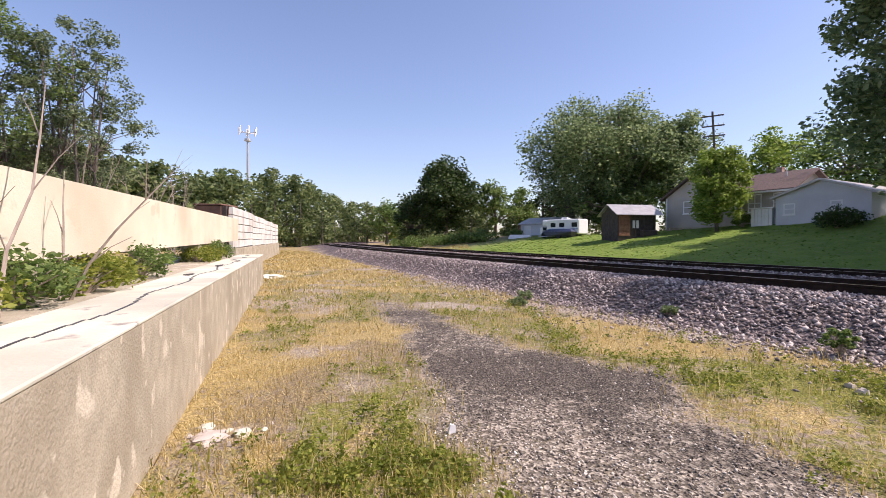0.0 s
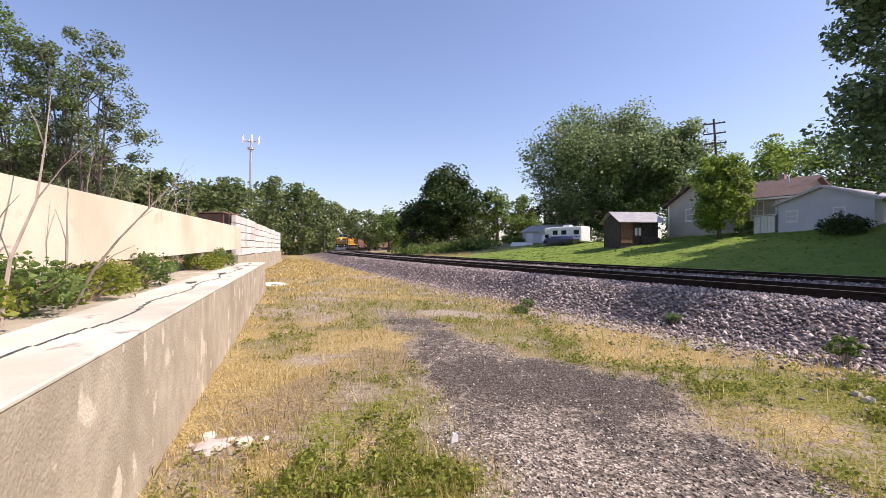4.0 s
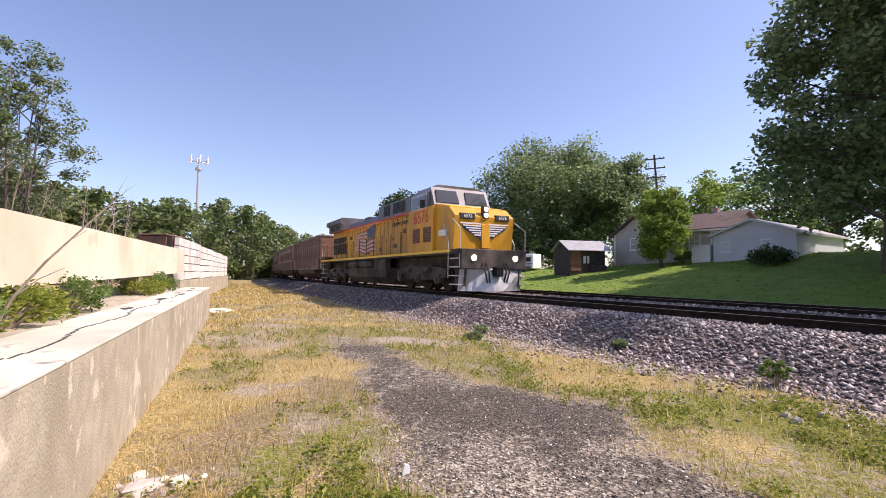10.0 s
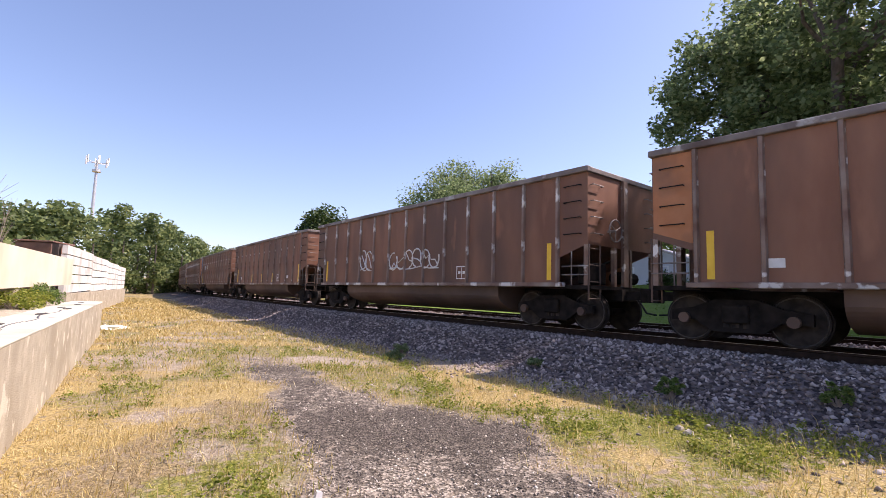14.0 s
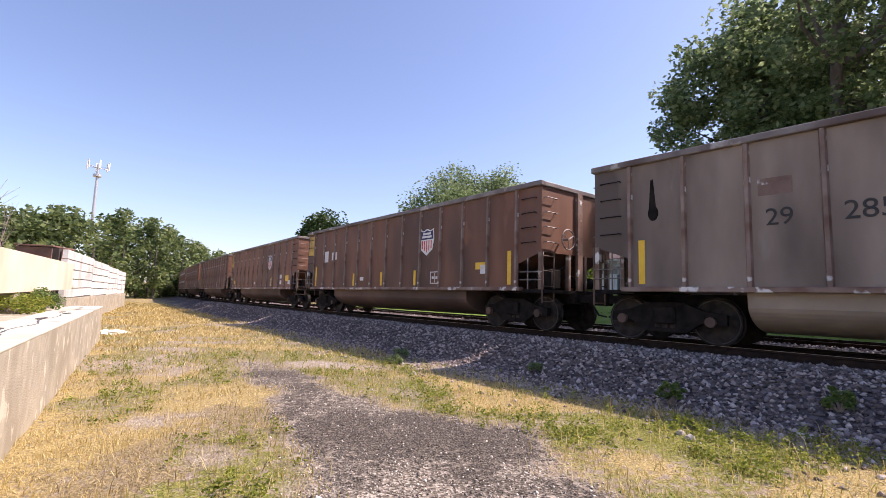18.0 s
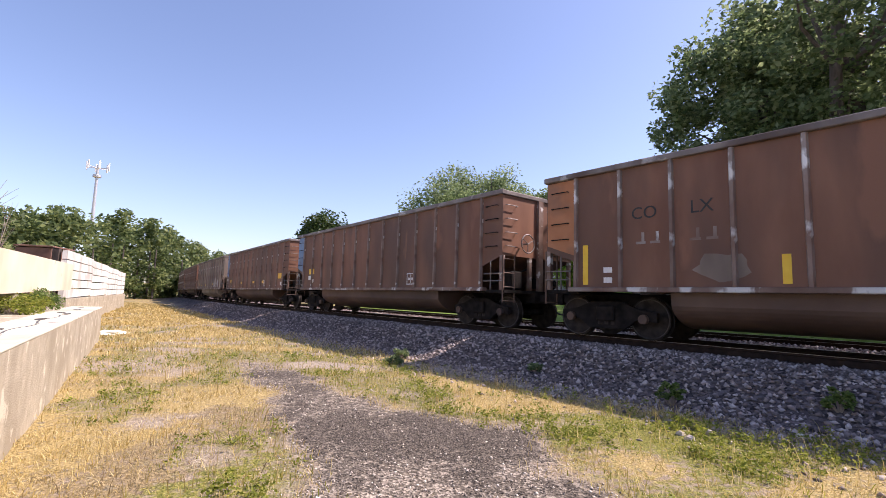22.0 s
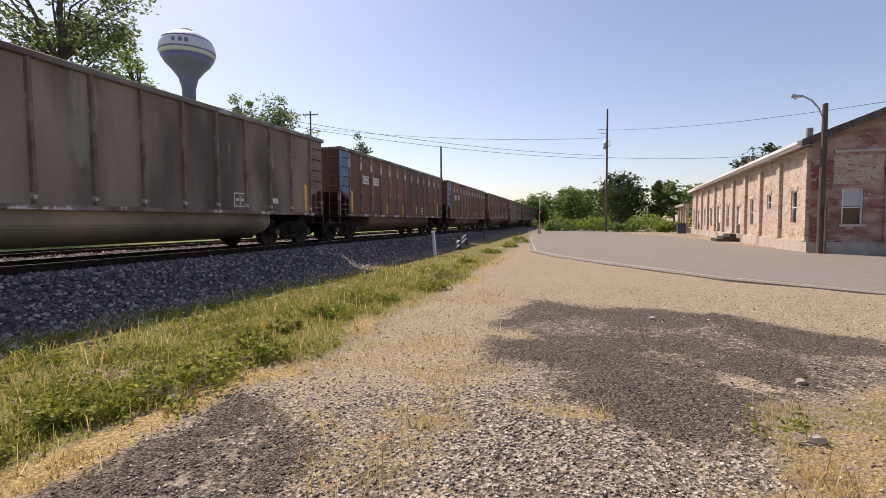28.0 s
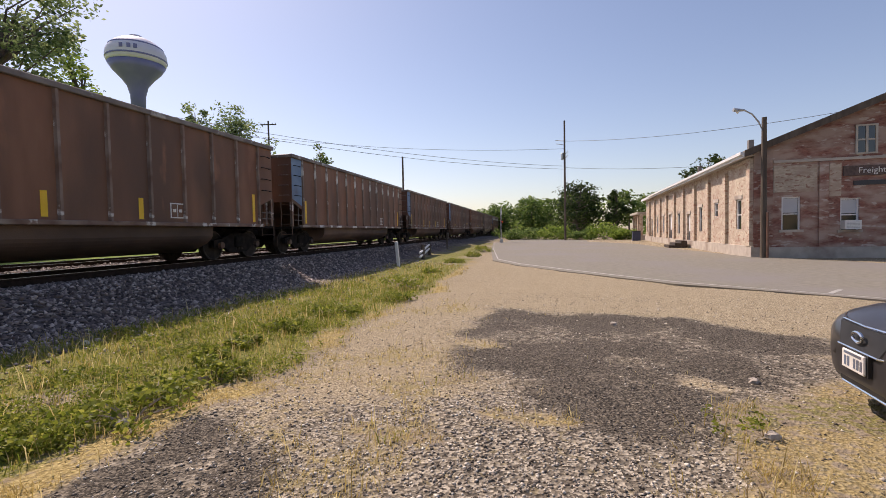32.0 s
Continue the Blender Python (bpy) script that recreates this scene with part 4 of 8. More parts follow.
def dress_car(car, k):
    """What sets one car apart from the next."""
    rng = random.Random(100 + k)
    if PANELS[k]:
        part("end_panel", END_MESH[PANELS[k]], None, car)
        tagged(car, LABELS[PANELS[k]])
    for x in () if k in (9, 13, 14, 15, 21) else ((-6.3, 1.9), (6.28, 1.9)) if k % 2 and k != 17 else ((-6.3, 1.9), (-2.5, 1.5), (-0.3, 1.5), (1.9, 1.5), (6.28, 1.9)):
        h = 0.9 if abs(x[0]) > 5 else 0.5
        part("yellow_stripe", slab(x[0], 1.15 + h / 2 + 0.03, 0.13, h), STRIPE_YELLOW, car, "yellow reflective stripe")
    plates = {8: ((5.2, 1.72, 0.5, 0.2),), 9: ((5.8, 1.62, 0.55, 0.3), (-6.05, 1.5, 0.25, 0.2), (2.98, 1.45, 0.12, 0.5)), 13: ((-5.55, 1.9, 0.6, 0.26),),
              14: ((5.95, 1.8, 0.6, 0.3), (2.65, 1.5, 0.4, 0.16), (0.5, 1.5, 0.4, 0.14), (-2.7, 1.5, 0.35, 0.12), (-5.95, 1.65, 0.3, 0.2)), 21: ((5.3, 1.75, 0.55, 0.2), (-3.9, 1.5, 0.5, 0.18))}
    for x, z, w, h in plates.get(k, ()):
        part("yellow_square", slab(x, z, w, h), STRIPE_YELLOW, car, "yellow reflective plate")
    whites = {7: ((3.9, 1.85, 0.3, 0.22),), 8: ((-5.3, 2.5, 0.55, 0.5), (-4.4, 2.5, 0.5, 0.34), (5.3, 1.62, 0.3, 0.26), (-1.8, 1.45, 0.28, 0.14)), 9: ((4.75, 1.72, 0.3, 0.22), (4.75, 1.4, 0.3, 0.22), (6.15, 1.4, 0.34, 0.22), (-0.6, 1.4, 0.28, 0.14)),
              13: ((-5.75, 1.6, 0.3, 0.2), (-5.4, 1.45, 0.26, 0.16)), 14: ((6.25, 1.36, 0.3, 0.2),)}
    for x, z, w, h in whites.get(k, ()):
        part("white_plate", slab(x, z, w, h), STENCIL_WHITE, car)
    if k in (8, 9):
        shield(car, 2.55, 2.6, 0.86)
    if k == 7:
        for text, x in (("29", -3.9), ("285", -2.75)):
            lettering(text, 0.42, STENCIL_BLACK, car, pose(x, -1.51, 2.3, 90), "car_mark", 0.002, "dark figures")
        part("mark_bar", slab(-3.95, 2.85, 0.5, 0.3), RIB_STEEL, car)
        part("stain", Shape().prism([(-6.05 + 0.11 * math.cos(a) , 2.62 + 0.16 * math.sin(a) + (0.55 if math.sin(a) > 0.9 else 0)) for a in np.linspace(0, 6.0, 13)], -1.504, -1.5, "y"), UNDER, car)
    if k in (1, 15, 17, 18, 5, 12):
        dark = k in (1, 12, 15, 16)
        for text, x, z in (("CO", -4.92, 2.66), ("LX", -3.8, 2.66)):
            if not dark:
                part("label_plate", slab(x, z, 0.62, 0.36), STENCIL_WHITE, car, "white reporting-mark plate")
            lettering(text, 0.36, STENCIL_BLACK, car, pose(x, -1.51, z, 90), "reporting_mark", 0.002, "black letters")
            if k == 1:
                lettering("45" if text == "CO" else "97", 0.36, STENCIL_BLACK, car, pose(x, -1.51, 2.14, 90), "car_mark", 0.002, "black figures")
    if k == 12:
        pts = [(-3.5 + 0.45 * math.cos(a) * rng.uniform(0.7, 1.2), 1.5 + 0.26 * math.sin(a) * rng.uniform(0.7, 1.3)) for a in np.linspace(0, 5.9, 15)]
        part("worn_patch", Shape().prism(pts, -1.506, -1.502, "y"), CAR_GREY, car, "chalky patch where the paint has worn")
        part("mark_bars", bars_of([(-4.92, 2.14, 0.6, 0.24), (-3.85, 2.14, 0.6, 0.24)]), RIB_STEEL, car)
        for z in (1.5, 1.28):
            part("white_plate", slab(-5.75, z, 0.2, 0.12), STENCIL_WHITE, car)
    if k == 15:
        for x, z, w, h in ((5.15, 1.75, 0.62, 0.24), (2.1, 1.5, 0.5, 0.14), (-1.6, 1.45, 0.4, 0.12), (-4.1, 1.4, 0.3, 0.12), (-6.0, 1.45, 0.25, 0.2)):
            part("yellow_square", slab(x, z, w, h), STRIPE_YELLOW, car, "yellow reflective plate")
        for x, z, w, h in ((4.75, 1.55, 0.6, 0.62), (3.5, 1.6, 0.75, 0.7), (2.0, 1.3, 0.5, 0.26)):
            pts = [(x + w * 0.5 * math.cos(a) * rng.uniform(0.6, 1.2), z + h * 0.5 * math.sin(a) * rng.uniform(0.45, 1.25)) for a in np.linspace(0, 6.1, 27)]
            part("primer_patch", Shape().prism(pts, -1.508, -1.502, "y"), PRIMER, car, "pale patch of bare primer")
    if k == 11:
        for x, z, w, h in ((-1.9, 1.72, 0.42, 0.12), (-0.75, 1.85, 0.6, 0.26)):
            pts = [(x + w * 0.5 * math.cos(a) * rng.uniform(0.6, 1.2), z + h * 0.5 * math.sin(a) * rng.uniform(0.45, 1.25)) for a in np.linspace(0, 6.1, 27)]
            part("primer_patch", Shape().prism(pts, -1.508, -1.502, "y"), PRIMER, car, "pale patch of bare primer")
    if k in (7, 15, 19):
        tagged(car, "faded grey-brown coal car with a buff belly")
        for c in car.children:
            if c.data and c.material_slots and c.material_slots[0].material in (CAR_BROWN, BELLY):
                worn = CAR_GREY if c.material_slots[0].material == CAR_BROWN else BELLY_BUFF
                c.material_slots[0].link = "OBJECT"
                c.material_slots[0].material = worn
    if k in (1, 3, 6, 12, 17, 18, 23):
        for c in car.children:
            if c.data and c.material_slots and c.material_slots[0].material == RIB_STEEL:
                c.material_slots[0].link = "OBJECT"
                c.material_slots[0].material = RIB_WORN
    if k == 3:
        sc = Shape()
        for x0, x1, n, hh in ((-3.2, -2.3, 2, 0.75), (-1.0, 1.9, 6, 0.62)):
            w = (x1 - x0) / n
            for q in range(n):
                cx, cz, r = x0 + w * (q + 0.5), 1.95 + rng.uniform(-0.08, 0.08), hh / 2
                turn, span = rng.uniform(0, 6.28), rng.uniform(3.2, 6.0)
                sc.tube([(cx + w * 0.55 * math.cos(turn + span * t / 10), -1.512, cz + r * math.sin(turn + span * t / 10)) for t in range(11)], 0.026, 4)
                sc.tube([(cx - w * 0.3, -1.512, cz + rng.uniform(-r, r)), (cx + w * 0.1, -1.512, cz + rng.uniform(-0.1, 0.1)), (cx + w * 0.45, -1.512, cz + rng.uniform(-r, r))], 0.022, 4)
            sc.tube([(x0 + (x1 - x0) * t / 6, -1.512, 1.62 + 0.05 * math.sin(2 * t)) for t in range(7)], 0.02, 4)
        part("paint_scrawl", sc, STENCIL_WHITE, car, "white sprayed scrawl")
    if k in (2, 4, 6, 11, 19):
        for x in (4.6, -5.3):
            part("white_plate", slab(x, 1.45, 0.28, 0.16), STENCIL_WHITE, car)


first_car = build_car()
CARS = [first_car]
for k in range(1, 27):
    CARS.append(copy_thing(first_car, Matrix()))
for k, c in enumerate(CARS):
    dress_car(c, k)


# ---- locomotive ----
def build_loco():
    loco = thing("locomotive", "yellow and grey diesel freight locomotive with lit headlights", "locomotive")
    deck = part("deck", Shape().rbox(-10.9, -1.55, 1.52, 10.9, 1.55, 1.72, 0.02), LOCO_UNDER, loco)
    for side in (-1, 1):
        part("deck_edge", Shape().box(-10.9, min(side * 1.553, side * 1.575), 1.60, 10.2, max(side * 1.553, side * 1.575), 1.71), STRIPE_YELLOW, deck, "bright yellow deck edge")
    part("underframe", Shape().box(-10.6, -0.7, 1.0, 10.4, 0.7, 1.52), LOCO_UNDER, loco)
    # hood
    hood = part("hood", Shape().rbox(-9.7, -0.95, 1.72, 6.1, 0.95, 3.75, 0.03), LOCO_YELLOW, loco, "yellow engine hood")
    roof = [(-0.95, 3.75), (0.95, 3.75), (0.75, 4.15), (-0.75, 4.15)]
    part("hood_roof", Shape().prism(roof, -5.6, 1.4), LOCO_GREY, loco)
    part("front_hood_top", Shape().prism([(-1.15, 3.72), (1.15, 3.72), (1.12, 4.5), (-1.12, 4.5)], 0.9, 6.2), LOCO_GREY, loco, "grey upper hood")
    for side in (-1, 1):
        y = side * 1.15
        part("red_line", Shape().box(-9.7, min(y, y + side * 0.012), 3.66, 6.1, max(y, y + side * 0.012), 3.73), LOCO_RED, hood)
        for x, w in ((2.2, 0.85), (3.5, 0.62), (4.3, 0.62)):
            part("intake_grille", Shape().box(x - w / 2, min(y * 1.0, y + side * 0.02), 3.85, x + w / 2, max(y, y + side * 0.02), 4.4), DARK_MESH, hood)
        for x in (-5.3, -4.2, -3.1, -2.0, -0.9, 0.2, 1.3, 2.4, 3.5, 4.6):
            part("hood_door", Shape().rbox(x - 0.5, min(side * 0.945, side * 0.972), 1.8, x + 0.5, max(side * 0.945, side * 0.972), 3.5, 0.008), LOCO_YELLOW, hood)
            part("door_latch", Shape().box(x + 0.38, min(side * 0.97, side * 0.99), 2.5, x + 0.44, max(side * 0.97, side * 0.99), 2.62), LOCO_UNDER, hood)
        for x in np.arange(-9.2, -6.2, 0.48):
            part("radiator_vent", Shape().box(x - 0.17, min(side * 0.955, side * 0.985), 2.1, x + 0.17, max(side * 0.955, side * 0.985), 3.3), DARK_MESH, hood)
        for x in (-8.6, -7.2):
            part("radiator_screen", Shape().box(x - 0.6, min(side * 1.25, side * 1.30), 3.78, x + 0.6, max(side * 1.25, side * 1.30), 4.12), DARK_MESH, hood)
    rad = [(-0.95, 3.75), (-1.28, 3.72), (-1.28, 4.15), (-1.5, 4.22), (-1.5, 4.5), (-1.3, 4.6), (1.3, 4.6), (1.5, 4.5), (1.5, 4.22), (1.28, 4.15), (1.28, 3.72), (0.95, 3.75)]
    part("radiator_section", Shape().prism(rad[1:-1], -9.75, -6.0), LOCO_GREY, loco, "flared grey radiator housing")
    part("exhaust_stack", Shape().rbox(-3.9, -0.4, 4.15, -2.9, 0.4, 4.42, 0.05), LOCO_UNDER, loco)
    part("horn", Shape().tube([(-1.5, -0.2, 4.15), (-1.5, -0.2, 4.4)], 0.03, 6).tube([(-1.7, -0.35, 4.4), (-1.1, -0.35, 4.42)], [0.03, 0.09], 8).tube([(-1.3, -0.1, 4.45), (-1.9, -0.1, 4.47)], [0.03, 0.09], 8), LOCO_UNDER, loco)
    # cab
    cabp = [(-1.52, 1.72), (1.52, 1.72), (1.52, 3.9), (1.05, 4.62), (-1.05, 4.62), (-1.52, 3.9)]
    cab = part("cab", Shape().prism([(-1.52, 1.72), (1.52, 1.72), (1.52, 3.62), (-1.52, 3.62)], 6.1, 8.6), LOCO_YELLOW, loco, "full-width yellow cab")
    part("cab_top", Shape().prism([(-1.52, 3.62), (1.52, 3.62), (1.46, 4.25), (1.05, 4.62), (-1.05, 4.62), (-1.46, 4.25)], 6.1, 8.1), LOCO_GREY, cab, "grey upper cab")
    part("brow", Shape().prism([(8.1, 3.62), (8.5, 3.62), (8.1, 4.5)], -1.4, 1.4, "y"), LOCO_GREY, cab)
    for side in (-1, 1):
        y = side * 1.50
        for x, w in ((6.75, 0.66), (7.55, 0.66)):
            win = part("side_window", Shape().box(x - w / 2 - 0.05, min(y, y + side * 0.03), 3.58, x + w / 2 + 0.05, max(y, y + side * 0.03), 4.22), RAIL_SILVER, cab)
            part("window_pane", Shape().box(x - w / 2, min(y, y + side * 0.04), 3.63, x + w / 2, max(y, y + side * 0.04), 4.17), DARK_GLASS, win)
        part("mirror", Shape().rbox(7.75, min(side * 1.55, side * 1.75), 3.6, 7.8, max(side * 1.55, side * 1.75), 3.95, 0.01), LOCO_UNDER, cab)
        for x in (6.95, 8.05):
            part("louvre_panel", Shape().box(x - 0.36, min(side * 1.515, side * 1.54), 2.1, x + 0.36, max(side * 1.515, side * 1.54), 2.75), RED_WOOD, cab, "brown louvred panel")
            for q in range(7):
                part("louvre", Shape().box(x - 0.33, min(side * 1.54, side * 1.552), 2.16 + q * 0.082, x + 0.33, max(side * 1.54, side * 1.552), 2.19 + q * 0.082), LOCO_UNDER, cab)
        lettering("6576", 0.78, LOCO_RED, cab, pose(7.45, side * 1.535, 3.2, 90, 0, 0 if side < 0 else 180), "road_number", 0.003, "red road number")
        part("white_patch", Shape().box(8.9, min(side * 1.4, side * 1.41), 2.3, 9.6, max(side * 1.4, side * 1.41), 2.55), STENCIL_WHITE, loco)
    for y in (-0.72, 0.72):
        c = [(8.36, y - 0.55, 3.78), (8.36, y + 0.55, 3.78), (8.13, y + 0.5, 4.34), (8.13, y - 0.5, 4.34)]
        sh = Shape().hexa([(x + 0.03, yy, z) for x, yy, z in c] + [(x + 0.09, yy, z + 0.03) for x, yy, z in c])
        part("windshield", sh, DARK_GLASS, cab)
    # nose
    nosep = [(8.35, 1.72), (10.1, 1.72), (10.25, 3.05), (9.75, 3.45), (8.35, 3.72)]
    nose = part("nose", Shape().prism(nosep, -1.38, 1.38, "y"), LOCO_YELLOW, loco, "wide yellow nose")
    part("nose_trim", Shape().prism([(8.4, 3.715), (9.76, 3.452), (9.76, 3.475), (8.4, 3.74)], -1.3, 1.3, "y"), STRIPE_YELLOW, nose)
    for y in (-0.82, 0.82):
        part("number_board", Shape().rbox(10.10, y - 0.34, 2.92, 10.28, y + 0.34, 3.16, 0.02), STENCIL_BLACK, nose)
        lettering("6576", 0.2, STENCIL_WHITE, nose, pose(10.285, y, 3.04, 90, 0, 90), "number", 0.002)
    part("headlight_box", Shape().rbox(10.1, -0.14, 3.0, 10.3, 0.14, 3.5, 0.03), LOCO_UNDER, nose)
    for z in (3.12, 3.36):
        part("headlight", Shape().tube([(10.3, 0, z), (10.33, 0, z)], 0.09, 14), LENS_LIT, nose, "round lit headlight")
    for q in range(6):
        w = 0.95 - 0.13 * q
        for side in (-1, 1):
            stripe = Shape().box(10.2, min(side * 0.18, side * (0.18 + w)), 2.74 - q * 0.09, 10.24, max(side * 0.18, side * (0.18 + w)), 2.79 - q * 0.09)
            part("emblem_stripe", stripe, STENCIL_WHITE, nose, "white stripe of a winged emblem")
    emb2 = Shape()
    for side in (-1, 1):
        emb2.prism([(side * 0.16, 2.82), (side * 1.2, 2.82), (side * 0.95, 2.55), (side * 0.3, 2.2), (side * 0.16, 2.1)], 10.195, 10.21)
    part("emblem_ground", emb2, FLAG_BLUE, nose)
    part("nose_door", Shape().rbox(10.1, -0.15, 1.8, 10.24, 0.25, 2.75, 0.01), LOCO_YELLOW, nose)
    # pilot
    pilot = part("pilot", Shape().rbox(10.45, -1.5, 0.95, 10.95, 1.5, 1.72, 0.03), LOCO_UNDER, loco)
    part("plow", Shape().hexa([(10.6, -1.45, 0.12), (11.25, -0.2, 0.12), (11.25, 0.2, 0.12), (10.6, 1.45, 0.12), (10.75, -1.45, 0.98), (10.95, -0.2, 0.98), (10.95, 0.2, 0.98), (10.75, 1.45, 0.98)]), RAIL_SILVER, pilot, "silver snow plow")
    for y in (-0.95, 0.95):
        part("ditch_light", Shape().tube([(10.95, y, 1.38), (11.0, y, 1.38)], 0.11, 14), LENS_LIT, pilot, "lit round ditch light")
    for e in (-1, 1):
        c = Shape().box(min(e * 10.6, e * 11.1), -0.1, 0.74, max(e * 10.6, e * 11.1), 0.1, 0.98).rbox(min(e * 11.0, e * 11.3), -0.17, 0.68, max(e * 11.0, e * 11.3), 0.17, 1.04, 0.03)
        part("coupler", c, UNDER, loco)
        for y in (-0.55, -0.4, 0.4, 0.55):
            part("air_hose", Shape().tube([(e * 10.95, y, 1.2), (e * 11.15, y, 0.85), (e * 11.1, y * 0.8, 0.45)], 0.03, 6), RUBBER, loco)
        for side in (-1, 1):
            st = part("step_well", Shape().box(min(e * 10.0, e * 10.85), min(side * 1.2, side * 1.24), 0.3, max(e * 10.0, e * 10.85), max(side * 1.2, side * 1.24), 1.55), LOCO_UNDER, loco)
            for z in (0.35, 0.68, 1.01, 1.34):
                part("step_tread", Shape().box(min(e * 10.1, e * 10.8), min(side * 1.22, side * 1.55), z, max(e * 10.1, e * 10.8), max(side * 1.22, side * 1.55), z + 0.04), RAIL_SILVER, st)
            part("step_rail", Shape().tube([(e * 10.05, side * 1.56, 0.6), (e * 10.05, side * 1.56, 2.0), (e * 9.6, side * 1.56, 2.75)], 0.02, 6), RAIL_SILVER, loco)
            part("step_rail", Shape().tube([(e * 10.85, side * 1.5, 1.0), (e * 10.88, side * 1.5, 2.5), (e * 10.2, side * 1.45, 2.9)], 0.02, 6), RAIL_SILVER, loco)
    for side in (-1, 1):
        xs = [-10.3, -9.2, -7.9, -6.6, -5.3, -4.0, -2.7, -1.4, -0.1, 1.2, 2.5, 3.8, 5.1]
        for x in xs:
            part("stanchion", Shape().tube([(x, side * 1.5, 1.72), (x, side * 1.5, 2.75)], 0.024, 6), RAIL_BROWN, loco)
        part("handrail", Shape().tube([(-10.3, side * 1.5, 2.75), (0.9, side * 1.5, 2.75), (2.0, side * 1.5, 3.45), (6.0, side * 1.5, 3.45)], 0.02, 6), LOCO_YELLOW, loco)
    # flag, blown to the left from its canton
    flag = None
    wave = lambda u: 0.13 * math.sin(7.2 * u + 0.4) + 0.10 * math.sin(3.1 * u - 0.6)
    low = lambda u: 1.98 + 0.16 * (1 - u) * math.sin(9 * u) + 0.10 * wave(u)
    high = lambda u: 3.18 + 0.34 * u ** 0.7 + 0.45 * wave(u)
    f = lambda u, e: low(u) + (high(u) - low(u)) * e

    def strip(u0, u1, e0, e1, n, front):
        """A wavy band of paint, one piece, standing a little off the hood."""
        v, faces = [], []
        for i in range(n + 1):
            u = u0 + (u1 - u0) * i / n
            x = -3.72 + 3.65 * u
            v += [(x, front, f(u, e0)), (x, front, f(u, e1)), (x, -0.978, f(u, e1)), (x, -0.978, f(u, e0))]
        for i in range(n):
            faces += [(4 * i + j, 4 * i + 4 + j, 4 * i + 4 + (j + 1) % 4, 4 * i + (j + 1) % 4) for j in range(4)]
        return Shape().add(v, faces + [(0, 1, 2, 3), (4 * n + 3, 4 * n + 2, 4 * n + 1, 4 * n)])

    for q in range(13):
        ws = strip(0.0, 0.62 if q >= 7 else 1.0, q / 13, (q + 0.985) / 13, 18, -0.990)
        mat = FLAG_RED if q % 2 == 0 else FLAG_WHITE
        if flag is None:
            flag = part("flag", ws, mat, loco, "faded striped flag painted on the hood")
        else:
            part("flag_stripe", ws, mat, flag)
    canton, stars = strip(0.60, 1.0, 0.54, 1.02, 9, -0.994), Shape()
    for i in range(7):
        um = 0.60 + 0.40 * (i + 0.5) / 7
        for j in range(4):
            e = 0.6 + 0.11 * j + (0.05 if i % 2 else 0.0)
            if e < 0.98:
                xm, zm = -3.72 + 3.65 * um, f(um, e)
                stars.prism([(xm + (0.045 if k % 2 == 0 else 0.02) * math.sin(k * math.pi / 5), zm + (0.045 if k % 2 == 0 else 0.02) * math.cos(k * math.pi / 5)) for k in range(10)], -0.998, -0.994, "y")
    part("flag_canton", canton, FLAG_BLUE, flag)
    tagged(part("star_field", stars, FLAG_WHITE, flag), kind="stuff")
    for x in np.arange(-6.0, 5.9, 0.62):
        part("hood_seam", Shape().box(x - 0.011, -0.9765, 1.8, x + 0.011, -0.95, 3.62), RAIL_BROWN, hood)
    for x, z, w in ((-4.9, 3.1, 0.5), (-1.2, 2.0, 0.35), (0.9, 2.1, 0.4), (3.1, 2.2, 0.5), (4.3, 2.9, 0.3)):
        part("hood_vent", Shape().rbox(x - w / 2, -0.99, z - 0.11, x + w / 2, -0.95, z + 0.11, 0.01), RAIL_BROWN, hood)
    lettering("BUILDING AMERICA", 0.27, STENCIL_BLACK, loco, pose(3.85, -0.985, 3.32, 90), "motto", 0.002, "dark lettering on the hood")
    shield(loco, 5.65, 3.2, 0.62, -0.985)
    # tank and trucks
    prof = [(-1.5, 1.05), (-1.45, 0.55), (-1.1, 0.22), (1.1, 0.22), (1.45, 0.55), (1.5, 1.05)]
    part("fuel_tank", Shape().prism(prof, -3.6, 3.2), LOCO_UNDER, loco, "dusty grey fuel tank")
    for x in (-2.4, -0.2):
        part("air_reservoir", Shape().tube([(x - 1.0, -1.35, 1.28), (x + 1.0, -1.35, 1.28)], 0.23, 14), LOCO_UNDER, loco, smooth=True)
    part("equipment_box", Shape().rbox(1.3, -1.52, 0.9, 3.1, -1.2, 1.5, 0.03), LOCO_UNDER, loco)
    for c in (-6.9, 6.7):
        t = part("truck_frame", Shape().prism([(c - 2.6, 0.62), (c - 2.6, 0.95), (c - 1.2, 1.12), (c + 1.2, 1.12), (c + 2.6, 0.95), (c + 2.6, 0.62), (c + 1.2, 0.5), (c - 1.2, 0.5)], -1.25, -1.08, "y"), LOCO_UNDER, loco)
        part("truck_frame", Shape().prism([(c - 2.6, 0.62), (c - 2.6, 0.95), (c - 1.2, 1.12), (c + 1.2, 1.12), (c + 2.6, 0.95), (c + 2.6, 0.62), (c + 1.2, 0.5), (c - 1.2, 0.5)], 1.08, 1.25, "y"), LOCO_UNDER, loco)
        for q in (-1.98, 0.0, 1.98):
            wheelset(t, c + q, 0.52)
            for side in (-1, 1):
                part("journal_box", Shape().rbox(c + q - 0.2, min(side * 1.1, side * 1.38), 0.36, c + q + 0.2, max(side * 1.1, side * 1.38), 0.74, 0.03), LOCO_UNDER, t)
                part("journal_cap", Shape().tube([(c + q, side * 1.36, 0.53), (c + q, side * 1.44, 0.53)], 0.11, 12), BELLY, t)
